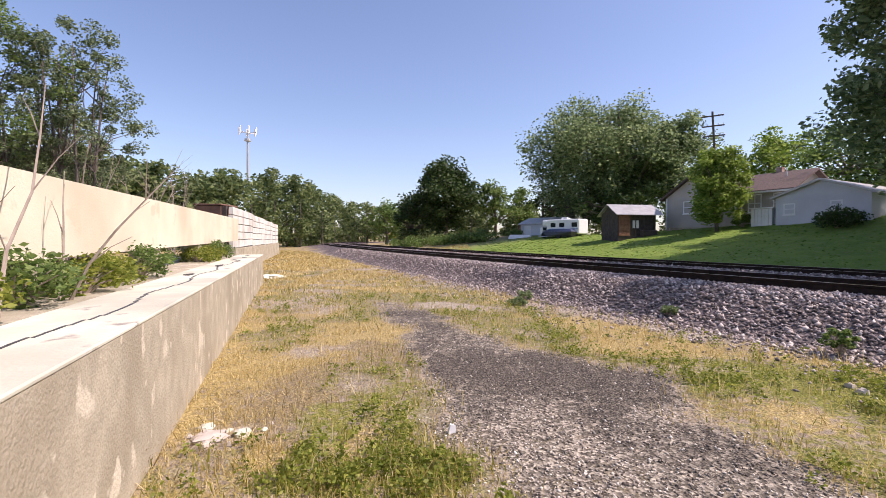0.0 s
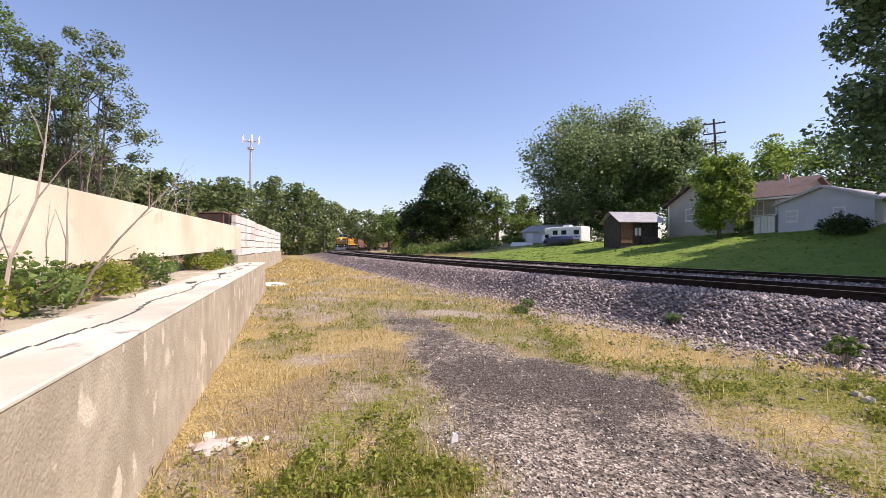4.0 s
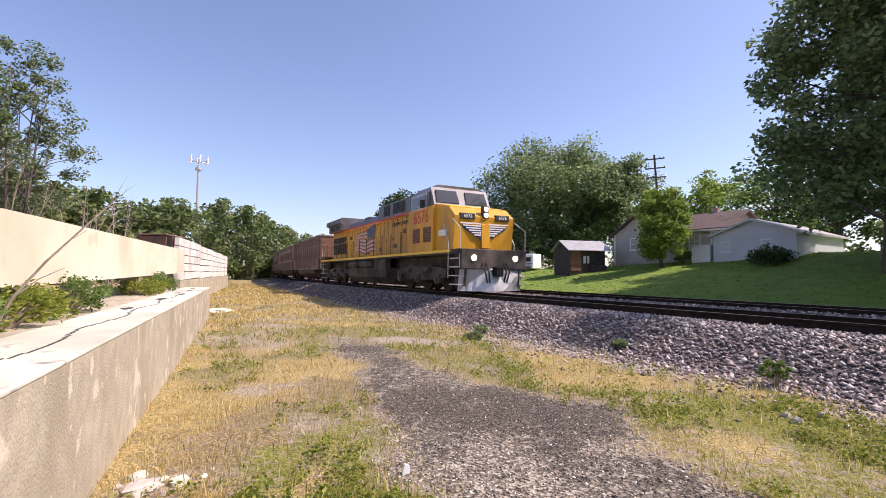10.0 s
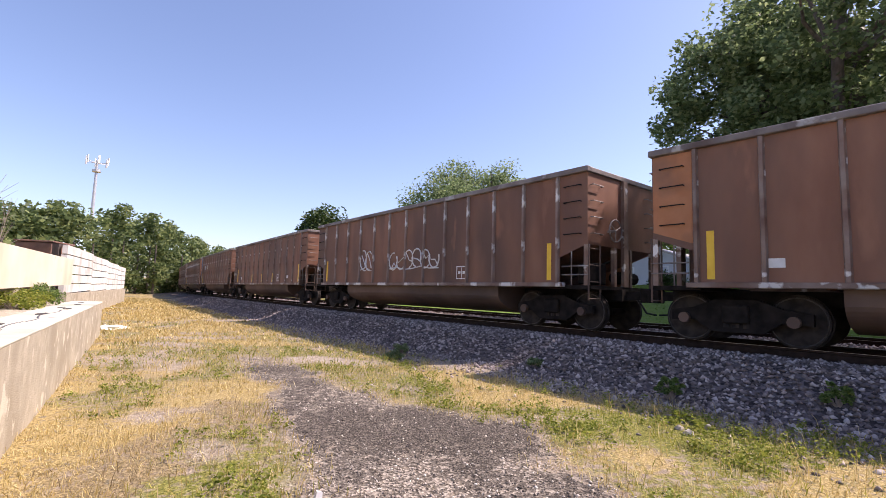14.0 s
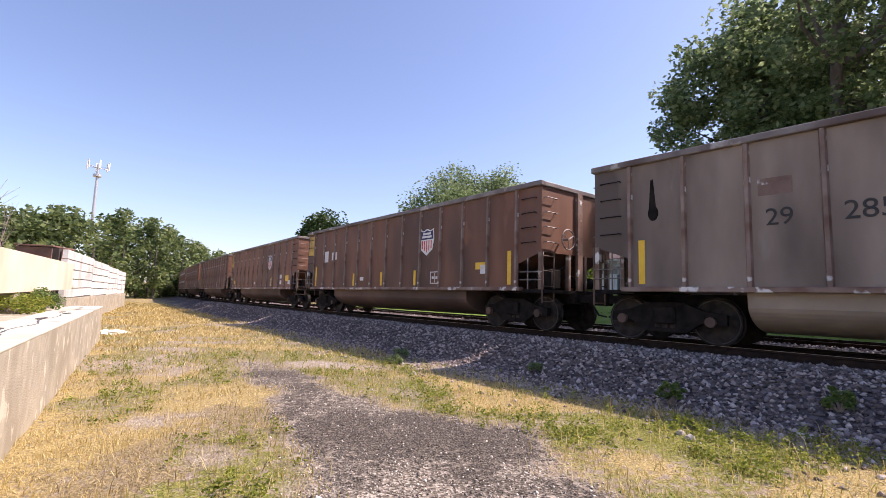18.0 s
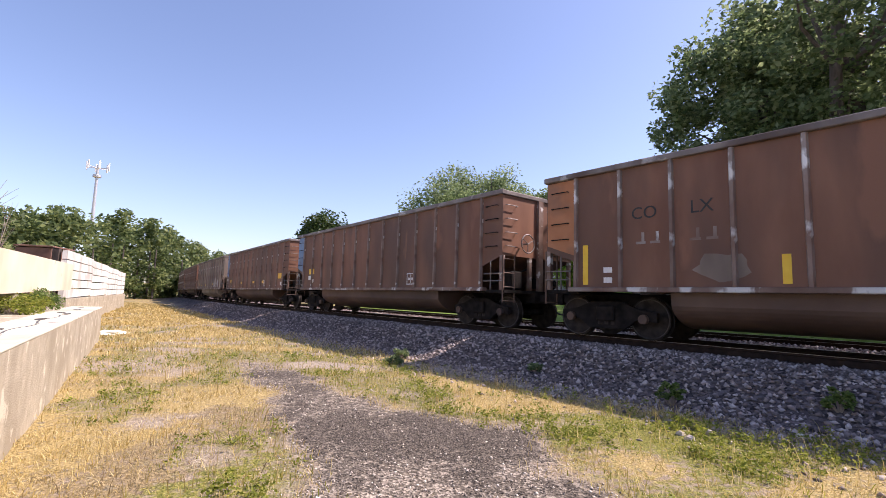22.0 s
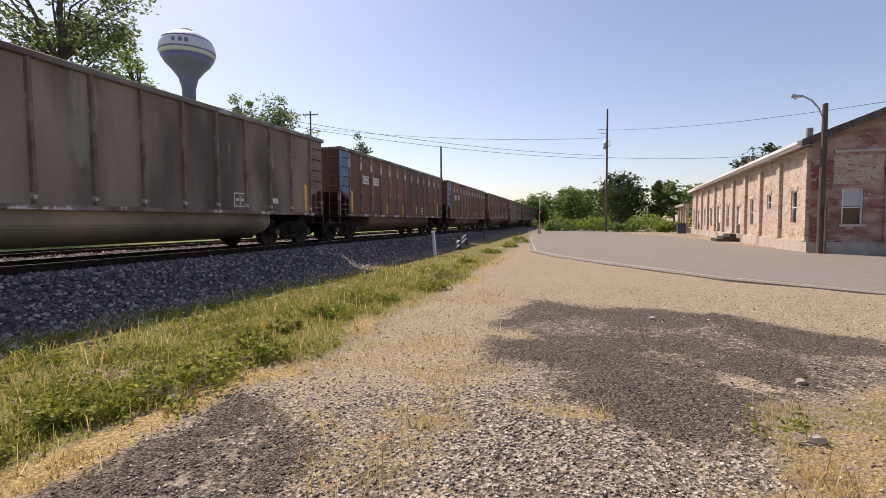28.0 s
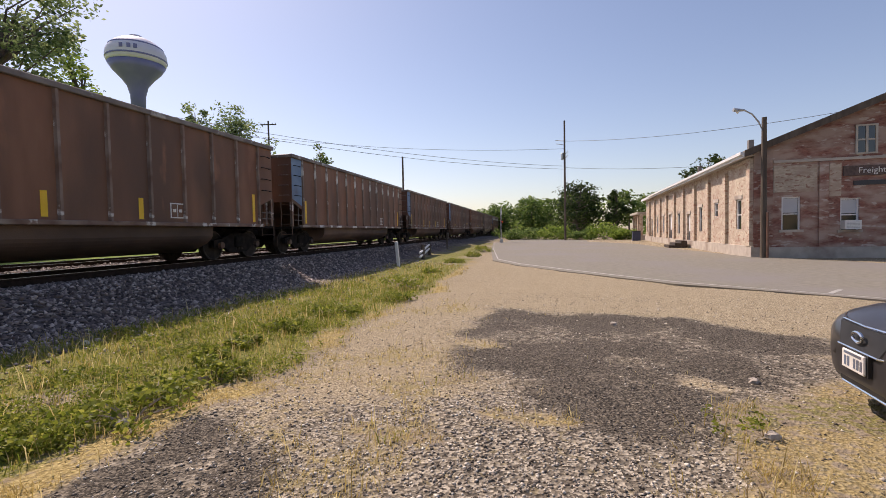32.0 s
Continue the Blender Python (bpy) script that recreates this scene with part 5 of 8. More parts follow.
        for q in (-1.0, 1.0):
            part("brake_cylinder", Shape().tube([(c + q - 0.25, -1.34, 0.92), (c + q + 0.25, -1.34, 0.92)], 0.12, 10), LOCO_UNDER, t)
        part("sand_pipe", Shape().tube([(c + 2.75, -1.1, 0.9), (c + 2.85, -0.9, 0.15)], 0.025, 6), LOCO_UNDER, t)
    part("antenna", Shape().rbox(6.4, -0.3, 4.62, 7.0, 0.3, 4.7, 0.02), RAIL_SILVER, cab)
    return loco


LOCO = build_loco()


# ---- the loading dock ----
def along(ax, ay, bx, by, z=0.0):
    """A pose at a with x pointing to b, and the length."""
    return pose(ax, ay, z, 0, 0, math.degrees(math.atan2(by - ay, bx - ax))), math.hypot(bx - ax, by - ay)


def sloped(sh, ax, ay, bx, by, y0, y1, za0, za1, zb0, zb1):
    """A long bar from a to b, y0 to y1 to its left, with its own heights at either end."""
    dx, dy = bx - ax, by - ay
    n = math.hypot(dx, dy)
    nx, ny = -dy / n, dx / n
    p = lambda x, y, o, z: (x + nx * o, y + ny * o, z)
    return sh.hexa([p(ax, ay, y0, za0), p(bx, by, y0, zb0), p(bx, by, y1, zb0), p(ax, ay, y1, za0),
                    p(ax, ay, y0, za1), p(bx, by, y0, zb1), p(bx, by, y1, zb1), p(ax, ay, y1, za1)])


def build_dock():
    dock = thing("loading_dock", "long buff concrete loading dock with a pale cap", "loading dock", kind="structure")
    m, n = along(-6.06, 15.79, -0.92, -0.05)
    part("dock_wall", Shape().box(0, -3.2, -0.3, n, 0.0, 0.962, m), CONCRETE, dock)
    cap = Shape()
    x = 0.0
    while x < n:
        w = min(3.4, n - x)
        cap.rbox(x + 0.004, -0.72, 0.963, x + w - 0.004, 0.002, 0.99, 0.008, m)
        x += 3.4
    part("dock_cap", cap, CONCRETE_TOP, dock, "pale worn cap slabs")
    part("dock_floor", Shape().box(0.05, -3.15, 0.9625, n - 0.05, -0.74, 0.97, m), CONCRETE, dock)
    crack = Shape()
    rng = random.Random(4)
    for k in range(60):
        x = 5.5 + k * 0.18
        y = -0.33 + 0.05 * math.sin(k * 0.5) + rng.uniform(-0.012, 0.012)
        crack.box(x, y - 0.009, 0.9905, x + 0.19, y + 0.009, 0.993, m)
    part("cap_crack", crack, DARK_PAINT, dock, "dark crack along the cap")
    for x, y, w in ((7.0, -0.42, 0.34), (5.0, -0.3, 0.3), (4.4, -0.45, 0.24), (2.6, -0.35, 0.3), (1.2, -0.4, 0.25), (9.4, -0.5, 0.2)):
        part("cap_hollow", Shape().prism([(x + w * math.cos(a) * (1 + 0.25 * math.sin(3 * a)), y + 0.07 * math.sin(a)) for a in np.linspace(0, 6.0, 11)], 0.9905, 0.994, "z"), TIE, dock, m=m)
    # barrier beam on short blocks
    bar = thing("barrier_beam", "long cream-painted concrete beam on blocks", "concrete beam")
    sh = sloped(Shape(), -8.20, 18.78, -2.2, -0.15, -0.42, 0.0, 1.44, 2.30, 1.27, 2.0)
    part("beam", sh, BEAM, bar)
    for q in (0.06, 0.24, 0.42, 0.6, 0.77):
        x, y = -7.35 + 6.25 * q, 16.1 - 19.7 * q
        mm, _ = along(x, y, x + 6.25, y - 19.7)
        part("support_block", Shape().rbox(-0.2, -0.4, 0.955, 0.2, -0.03, 1.43 - 0.16 * q, 0.02, mm), CONCRETE, bar)
    # stacked white planks further on
    wall = thing("plank_wall", "whitewashed wall of stacked planks past the dock", "plank wall", kind="structure")
    ax, ay, bx, by = -8.95, 20.0, -16.6, 47.2
    for row in range(5):
        for seg in range(4):
            f0, f1 = seg / 4, (seg + 1) / 4
            x0, y0, x1, y1 = ax + (bx - ax) * f0, ay + (by - ay) * f0, ax + (bx - ax) * f1, ay + (by - ay) * f1
            z0, z1 = 1.12 + row * 0.36, 1.44 + row * 0.36
            s = sloped(Shape(), x1, y1, x0, y0, -0.16 - 0.02 * (row % 2), 0.0, z0 + 0.06, z1 + 0.06, z0, z1)
            part("plank", s, WHITE_PLANK, wall)
    for seg in range(5):
        f = seg / 4
        x, y = ax + (bx - ax) * f, ay + (by - ay) * f
        part("post", Shape().box(x - 0.45, y - 0.1, 0, x - 0.25, y + 0.1, 2.9), DARK_WOOD, wall)
    part("footing", sloped(Shape(), bx, by, ax, ay, -0.6, 0.1, -0.3, 1.14, -0.3, 1.1), CONCRETE, wall)
    box = thing("timber_box", "rusty brown timber box behind the barrier", "timber box")
    for k in range(4):
        part("board", Shape().rbox(-10.9, 20.6, 0.95 + k * 0.51, -9.75, 20.85, 1.44 + k * 0.51, 0.015), RUST_BOX, box)
    part("lid", Shape().rbox(-10.95, 20.55, 2.99, -9.7, 22.2, 3.05, 0.01), RUST_BOX, box)
    part("base", Shape().box(-10.9, 20.85, -0.2, -9.8, 22.1, 2.98), RUST_BOX, box)


build_dock()


# ---- houses ----
def window(parent, m, w, h, frame_mat=WHITE_PAINT, pane_mat=DARK_GLASS, bars=1, name="window"):
    """A framed window in a wall's plane: x along it, z up, y out of it."""
    fr = Shape()
    for a, b, c, d in ((-w / 2 - 0.07, -w / 2, -0.07, h + 0.07), (w / 2, w / 2 + 0.07, -0.07, h + 0.07), (-w / 2, w / 2, -0.07, 0.0), (-w / 2, w / 2, h, h + 0.07)):
        fr.box(a, -0.06, c, b, 0.05, d, m)
    for k in range(bars):
        z = h * (k + 1) / (bars + 1)
        fr.box(-w / 2, -0.02, z - 0.025, w / 2, 0.035, z + 0.025, m)
    win = part(name, fr, frame_mat, parent)
    part("pane", Shape().box(-w / 2, -0.03, 0, w / 2, 0.005, h, m), pane_mat, win)
    part("sill", Shape().box(-w / 2 - 0.1, 0.0, -0.12, w / 2 + 0.1, 0.1, -0.075, m), frame_mat, win)
    return win


def siding(w, h, m, sh, step_=0.16):
    """Lapped boards on a wall that faces +y."""
    z = 0.0
    while z < h - 0.01:
        t = min(step_, h - z)
        sh.hexa([m @ Vector(p) for p in ((0, 0, z), (w, 0, z), (w, 0.03, z), (0, 0.03, z), (0, 0, z + t), (w, 0, z + t), (w, 0.012, z + t), (0, 0.012, z + t))])
        z += step_


def gable_house(name, label, m, w, d, h, rise, wall_mat, roof_mat, ridge="x", over=0.35, laps=True):
    """A house with its front along x at y=0 facing -y; the ridge runs along x or y."""
    house = thing(name, label, "house", m=m)
    body = Shape().box(0, 0, -0.9, w, d, h)
    if ridge == "y":
        body.prism([(0, h), (w, h), (w / 2, h + rise)], 0, d, "y")
    else:
        body.prism([(0, h), (d, h), (d / 2, h + rise)], 0, w, "x")
    part("wall", body, wall_mat, house)
    if laps:
        lap = Shape()
        siding(w, h, Matrix.Translation((w, 0, 0)) @ pose(0, 0, 0, 0, 0, 180), lap)
        siding(d, h, pose(0, 0, 0, 0, 0, 90), lap)
        tagged(part("lap_siding", lap, wall_mat, house), kind="stuff")
    t = 0.14
    for side in (0, 1):
        if ridge == "y":
            k = rise / (w / 2)
            a = (-over, h - over * k) if side == 0 else (w + over, h - over * k)
            prof = [a, (w / 2, h + rise), (w / 2, h + rise + t), (a[0], a[1] + t)]
            part("roof_slope", Shape().prism(prof, -over, d + over, "y"), roof_mat, house)
        else:
            k = rise / (d / 2)
            a = (-over, h - over * k) if side == 0 else (d + over, h - over * k)
            prof = [a, (d / 2, h + rise), (d / 2, h + rise + t), (a[0], a[1] + t)]
            part("roof_slope", Shape().prism(prof, -over, w + over, "x"), roof_mat, house)
    return house


def front_pose(ax, ay, bx, by, z):
    return along(ax, ay, bx, by, z)[0]


FACE = pose(0, 0, 0, 0, 0, 180)


def wall_win(x, z):
    """On the front, facing -y."""
    return Matrix.Translation((x, -0.005, z)) @ FACE


def build_houses():
    m, w = along(18.35, 38.6, 20.63, 33.1, 2.45)
    h1 = gable_house("house", "tan sided house wing with a gabled roof on the lawn", m, w, 8.0, 2.55, 1.75, SIDING_TAN, SHINGLE, "y")
    window(h1, wall_win(2.1, 1.25), 0.75, 0.85)
    part("foundation", Shape().box(-0.02, -0.03, -0.9, w + 0.02, 0.0, 0.12), CONCRETE, h1)
    part("corner_board", Shape().box(w - 0.12, -0.045, 0, w + 0.03, 0.0, 2.5), WHITE_PAINT, h1)
    part("corner_board", Shape().box(-0.03, -0.045, 0, 0.12, 0.0, 2.5), WHITE_PAINT, h1)
    m, w = along(20.9, 32.9, 22.3, 30.15, 2.5)
    h2 = gable_house("house", "tan sided house with a brown shingle roof on the lawn", m, w, 5.0, 2.5, 1.25, SIDING_TAN, SHINGLE, "x", 0.4)
    for x in (0.9, 2.5):
        wn = window(h2, wall_win(x, 1.05), 0.75, 1.1)
        part("shutter_bar", Shape().box(x - 0.03, -0.05, 1.05, x + 0.03, -0.02, 2.15), WHITE_PAINT, wn)
    part("gutter", Shape().box(-0.4, -0.52, 2.26, w + 0.4, -0.42, 2.36), WHITE_PAINT, h2)
    part("downpipe", Shape().tube([(0.06, -0.1, 0), (0.06, -0.1, 2.2), (0.06, -0.45, 2.3)], 0.04, 6), WHITE_PAINT, h2)
    part("foundation", Shape().box(-0.02, -0.035, -0.9, w + 0.02, 0.0, 0.2), CONCRETE, h2)
    part("chimney", Shape().rbox(0.8, 2.6, 3.0, 1.2, 3.0, 4.25, 0.02), BRICK, h2)
    part("vent_pipe", Shape().tube([(2.0, 1.6, 3.0), (2.0, 1.6, 3.9)], 0.05, 8), WHITE_PAINT, h2)
    m, w = along(20.7, 29.2, 22.9, 25.1, 2.45)
    g = gable_house("garage", "pale grey garage with a white metal roof", m, w, 7.5, 1.75, 0.85, SIDING_GREY, METAL_ROOF, "y", 0.25)
    tagged(g, category="garage")
    window(g, wall_win(0.75, 0.75), 0.5, 0.55)
    window(g, wall_win(3.1, 0.95), 0.45, 0.4)
    m, w = along(24.6, 21.5, 27.5, 14.2, 2.6)
    h3 = gable_house("house", "pale grey house in the shade of the tall trees", m, w, 8.0, 2.7, 2.0, SIDING_GREY, SHINGLE, "x", 0.4)
    for x in (1.4, 3.6, 5.8):
        window(h3, wall_win(x, 1.0), 0.8, 1.0)
    part("porch_step", Shape().rbox(4.4, -0.9, -0.5, 5.2, -0.03, 0.15, 0.02), CONCRETE, h3)
    # shed
    sm, w = along(13.66, 36.53, 16.72, 36.89, 1.9)
    sd = thing("shed", "dark wooden shed with a pale metal roof", "shed", m=sm)
    d = 2.9
    part("frame", Shape().box(0, 0.02, -0.8, w, d, 1.75).prism([(0.0, 1.75), (d, 1.75), (d / 2, 2.5)], 0.0, w), DARK_WOOD, sd)
    for k in range(10):
        part("front_board", Shape().rbox(0.02, -0.03, 0.0 + k * 0.175, 0.95, 0.018, 0.168 + k * 0.175, 0.006), RED_WOOD, sd)
    for k in range(8):
        part("side_board", Shape().rbox(-0.03, 0.03 + k * 0.36, 0.0, 0.0, 0.375 + k * 0.36, 1.75, 0.005), DARK_WOOD, sd)
    for side in (0, 1):
        a = (-0.3, 1.6) if side == 0 else (d + 0.3, 1.6)
        part("roof_sheet", Shape().prism([a, (d / 2, 2.5), (d / 2, 2.55), (a[0], a[1] + 0.05)], -0.3, w + 0.5), METAL_ROOF, sd)
    for x in (1.35, 2.1, 2.75):
        part("porch_post", Shape().box(x, -0.05, 0, x + 0.08, 0.03, 1.68), DARK_WOOD, sd)
    part("hanging_sheet", Shape().box(1.15, -0.03, 0.6, 1.65, 0.0, 1.2), WHITE_PAINT, sd)
    part("log_pile", Shape().rbox(1.7, -0.45, -0.3, 3.0, -0.04, 0.45, 0.06), DARK_WOOD, sd)
    # second shed
    m2, w = along(10.2, 61.5, 14.0, 57.2, 2.0)
    s2 = gable_house("shed", "small grey shed with a pale roof near the trees", m2, w, 4.0, 1.6, 0.75, SIDING_GREY, METAL_ROOF, "x", 0.25)
    tagged(s2, category="shed")
    part("door", Shape().box(0.6, -0.05, -0.2, 1.6, -0.02, 1.4), WHITE_PAINT, s2)
    # utility enclosure beside the house
    ub = thing("utility_enclosure", "small pale wooden enclosure beside the garage", "enclosure", m=front_pose(20.2, 30.8, 20.75, 29.6, 2.35))
    for k in range(6):
        part("fence_board", Shape().rbox(k * 0.22, 0, 0, 0.2 + k * 0.22, 0.03, 1.25, 0.006), WHITE_PAINT, ub)
    part("lid", Shape().box(-0.1, -0.1, 1.27, 1.42, 1.0, 1.33), WHITE_PAINT, ub)
    part("back", Shape().box(0, 0.05, -0.4, 1.3, 0.9, 1.24), SIDING_GREY, ub)


build_houses()


def build_motorhome():
    m, w = along(10.9, 51.6, 14.5, 47.6, 1.8)
    rv = thing("motorhome", "white motorhome with dark windows parked on the lawn", "motorhome", m=m @ Matrix.Scale(0.84, 4))
    part("body", Shape().rbox(0.7, 0, 0.45, 5.4, 2.2, 2.35, 0.12), WHITE_PAINT, rv)
    part("cab", Shape().rbox(-0.5, 0.1, 0.4, 0.75, 2.1, 1.35, 0.12), WHITE_PAINT, rv)
    part("overcab", Shape().rbox(-0.1, 0.05, 1.5, 0.75, 2.15, 2.3, 0.15), WHITE_PAINT, rv)
    part("cab_window", Shape().box(0.05, 0.05, 0.95, 0.62, 0.12, 1.35), DARK_GLASS, rv)
    for x in (1.3, 2.6, 4.4):
        part("side_window", Shape().rbox(x, -0.02, 1.35, x + 0.75, 0.03, 1.9, 0.015), DARK_GLASS, rv)
    part("side_door", Shape().rbox(3.55, -0.02, 0.55, 4.15, 0.02, 2.1, 0.01), WHITE_PAINT, rv)
    part("stripe", Shape().box(0.75, -0.012, 1.05, 5.35, 0.0, 1.15), PANEL_BLUE, rv)
    part("roof_unit", Shape().rbox(2.4, 0.7, 2.35, 3.3, 1.5, 2.58, 0.05), WHITE_PAINT, rv)
    for x in (0.2, 4.2):
        for y in (0.12, 2.05):
            part("wheel", Shape().tube([(x, y - 0.12, 0.36), (x, y + 0.12, 0.36)], 0.37, 16), RUBBER, rv)
    m, w = along(10.6, 50.6, 13.6, 47.0, 1.62)
    bt = thing("boat_trailer", "dark covered boat on a trailer before the motorhome", "boat", m=m)
    part("hull", Shape().hexa([(0.5, 0.2, 0.35), (3.6, 0.15, 0.35), (3.6, 1.25, 0.35), (0.5, 1.2, 0.35), (-0.3, 0.5, 0.85), (3.8, 0.0, 0.8), (3.8, 1.4, 0.8), (-0.3, 0.9, 0.85)]), DARK_PAINT, bt)
    part("cover", Shape().hexa([(-0.3, 0.5, 0.855), (3.8, 0.0, 0.81), (3.8, 1.4, 0.81), (-0.3, 0.9, 0.855), (0.6, 0.6, 1.05), (3.4, 0.4, 1.1), (3.4, 1.0, 1.1), (0.6, 0.8, 1.05)]), BIN_BLUE, bt)
    part("frame", Shape().tube([(-1.0, 0.7, 0.3), (3.4, 0.7, 0.3)], 0.05, 6), STEEL, bt)
    for y in (0.05, 1.35):
        part("wheel", Shape().tube([(2.2, y - 0.08, 0.25), (2.2, y + 0.08, 0.25)], 0.25, 14), RUBBER, bt)
    m, w = along(7.9, 57.5, 10.6, 56.2, 1.68)
    jb = thing("rowing_boat", "upturned white rowing boat on the grass", "boat", m=m)
    part("hull", Shape().hexa([(0, 0.1, 0.0), (3.0, 0.3, 0.0), (3.0, 0.8, 0.0), (0, 1.0, 0.0), (0.2, 0.3, 0.5), (2.6, 0.45, 0.45), (2.6, 0.65, 0.45), (0.2, 0.8, 0.5)]), WHITE_PAINT, jb)
    part("keel", Shape().box(0.2, 0.52, 0.47, 2.6, 0.58, 0.53), STEEL, jb)


build_motorhome()


# ---- the brick freight house ----
def build_freight_house():
    cx, cy = 2.76, -26.0
    lx, ly = 0.397, -0.918
    m = Matrix(((-0.918, lx, 0, cx), (-0.397, ly, 0, cy), (0, 0, 1, 0), (0, 0, 0, 1)))
    # local x runs along the gable wall, local y along the yard wall, away from the corner
    W, D, H, R = 11.0, 36.0, 4.95, 2.2
    fh = thing("freight_house", "old brick freight house with flaking whitewash and a low gabled roof", "building")
    t = 0.4

    def bx(x0, y0, z0, x1, y1, z1):
        return Shape().box(x0, y0, z0, x1, y1, z1, m)

    holes_y = [(2.05, 1.35, 0.8, 1.5), (6.1, 2.1, 0.75, 0.8), (9.75, 1.2, 0.8, 1.6), (13.3, 0.15, 1.1, 2.3), (16.85, 1.0, 0.9, 1.6), (20.4, 0.15, 1.4, 2.5), (23.95, 1.0, 0.9, 1.6), (27.5, 1.0, 0.9, 1.6), (31.05, 0.15, 1.3, 2.3), (34.6, 1.0, 0.8, 1.6)]
    def pierced(lo, hi, holes, along_y):
        """One wall with its openings left out."""
        cut = sorted({round(v, 4) for c, _, w, _ in holes for v in (c - w / 2, c + w / 2)} | {lo, hi})
        lev = sorted({round(v, 4) for _, z, _, h in holes for v in (z, z + h)} | {0.0, H})
        full = {}
        for i in range(len(cut) - 1):
            for j in range(len(lev) - 1):
                c, z = (cut[i] + cut[i + 1]) / 2, (lev[j] + lev[j + 1]) / 2
                full[i, j] = not any(abs(c - q) < w / 2 and z0 < z < z0 + h for q, z0, w, h in holes)
        sh, index = Shape(), {}

        def corner(i, j, d):
            if (i, j, d) not in index:
                index[i, j, d] = len(sh.v)
                p = (d * t, cut[i], lev[j]) if along_y else (cut[i], d * t, lev[j])
                sh.v.append(tuple(m @ Vector(p)))
            return index[i, j, d]

        for (i, j), solid in full.items():
            if not solid:
                continue
            for d in (0, 1):
                sh.f.append(tuple(corner(a, b, d) for a, b in ((i, j), (i + 1, j), (i + 1, j + 1), (i, j + 1))))
            for (a, b), (c, e), n in (((i, j), (i + 1, j), (i, j - 1)), ((i, j + 1), (i + 1, j + 1), (i, j + 1)), ((i, j), (i, j + 1), (i - 1, j)), ((i + 1, j), (i + 1, j + 1), (i + 1, j))):
                if not full.get(n, False):
                    sh.f.append((corner(a, b, 0), corner(c, e, 0), corner(c, e, 1), corner(a, b, 1)))
        return sh

    wall = pierced(0.0, D, holes_y, True)
    part("yard_wall", wall, BRICK_PALE, fh, "flaking whitewashed brick wall")
    holes_x = [(1.5, 1.29, 0.74, 1.5), (3.73, 1.25, 0.70, 1.4), (6.3, 1.29, 0.74, 1.5), (8.8, 1.29, 0.74, 1.5)]
    wall = pierced(t, W, holes_x, False)
    part("street_wall", wall, BRICK, fh, "red brick wall with patches of whitewash")
    g = Shape().prism([(0, H), (W, H), (W / 2, H + R)], 0, t, "y")
    g.v = [tuple(m @ Vector(p)) for p in g.v]
    part("gable", g, BRICK, fh)
    part("rear_wall", bx(W - t, t, 0, W, D, H), BRICK, fh)
    part("end_wall", bx(t, D - t, 0, W - t, D, H), BRICK, fh)
    part("inner_floor", bx(t, t, -0.1, W - t, D - t, 0.1), DARK_WOOD, fh)
    part("stone_base", bx(-0.12, -0.12, -0.2, 0.0, D, 0.55), LIMESTONE, fh, "rough limestone base")
    part("stone_base", bx(0.0, -0.12, -0.2, W + 0.1, 0.0, 0.5), LIMESTONE, fh)
    for k in range(10):
        y = 0.0 + 3.55 * k + (0.25 if k else 0)
        part("pilaster", bx(-0.16, y, 0.55, 0.0, y + 0.5, 4.35 if k else 4.5), BRICK_PALE, fh)
    part("cornice", bx(-0.16, 0.0, 4.5, 0.0, 3.3, 4.65), BRICK_PALE, fh)
    part("corner_pier", bx(0.0, -0.1, 0.5, 0.75, 0.0, 4.85), BRICK, fh)
    part("mid_pier", bx(2.55, -0.1, 0.5, 2.9, 0.0, 4.3), BRICK, fh)
    part("belt_course", bx(0.8, -0.07, 4.33, W - 0.8, 0.0, 4.45), LIMESTONE, fh)
    part("whitewash_panel", bx(0.8, -0.02, 3.0, 2.5, 0.0, 4.2), BRICK_PALE, fh)
    part("whitewash_panel", bx(2.95, -0.02, 2.75, 3.4, 0.0, 4.2), BRICK_PALE, fh)
    for side in (0, 1):
        k = R / (W / 2)
        o = 0.45
        a = (-o, H - o * k) if side == 0 else (W + o, H - o * k)
        prof = [a, (W / 2, H + R), (W / 2, H + R + 0.18), (a[0], a[1] + 0.18)]
        sh = Shape().prism(prof, -0.3, D + 0.5, "y")
        sh.v = [tuple(m @ Vector(p)) for p in sh.v]
        part("roof_slope", sh, ROOF_GREY, fh)
        board = Shape().prism([(a[0], a[1] - 0.12), (W / 2, H + R - 0.12), (W / 2, H + R + 0.19), (a[0], a[1] + 0.19)], -0.36, -0.3, "y")
        board.v = [tuple(m @ Vector(p)) for p in board.v]
        part("barge_board", board, POLE_WOOD, fh)
    part("fascia", bx(-0.50, -0.3, H - 0.30, -0.455, D + 0.5, H - 0.06), WHITE_PAINT, fh)
    part("soffit", bx(-0.45, -0.25, H - 0.24, 0.0, D, H - 0.20), EAVE, fh)
    part("gutter", bx(-0.62, -0.3, H - 0.18, -0.50, 30.0, H - 0.05), WHITE_PAINT, fh)
    for y in (10.5, 24):
        part("roof_vent", bx(3.0, y, H + 0.9, 3.3, y + 0.3, H + 2.2), ROOF_GREY, fh)
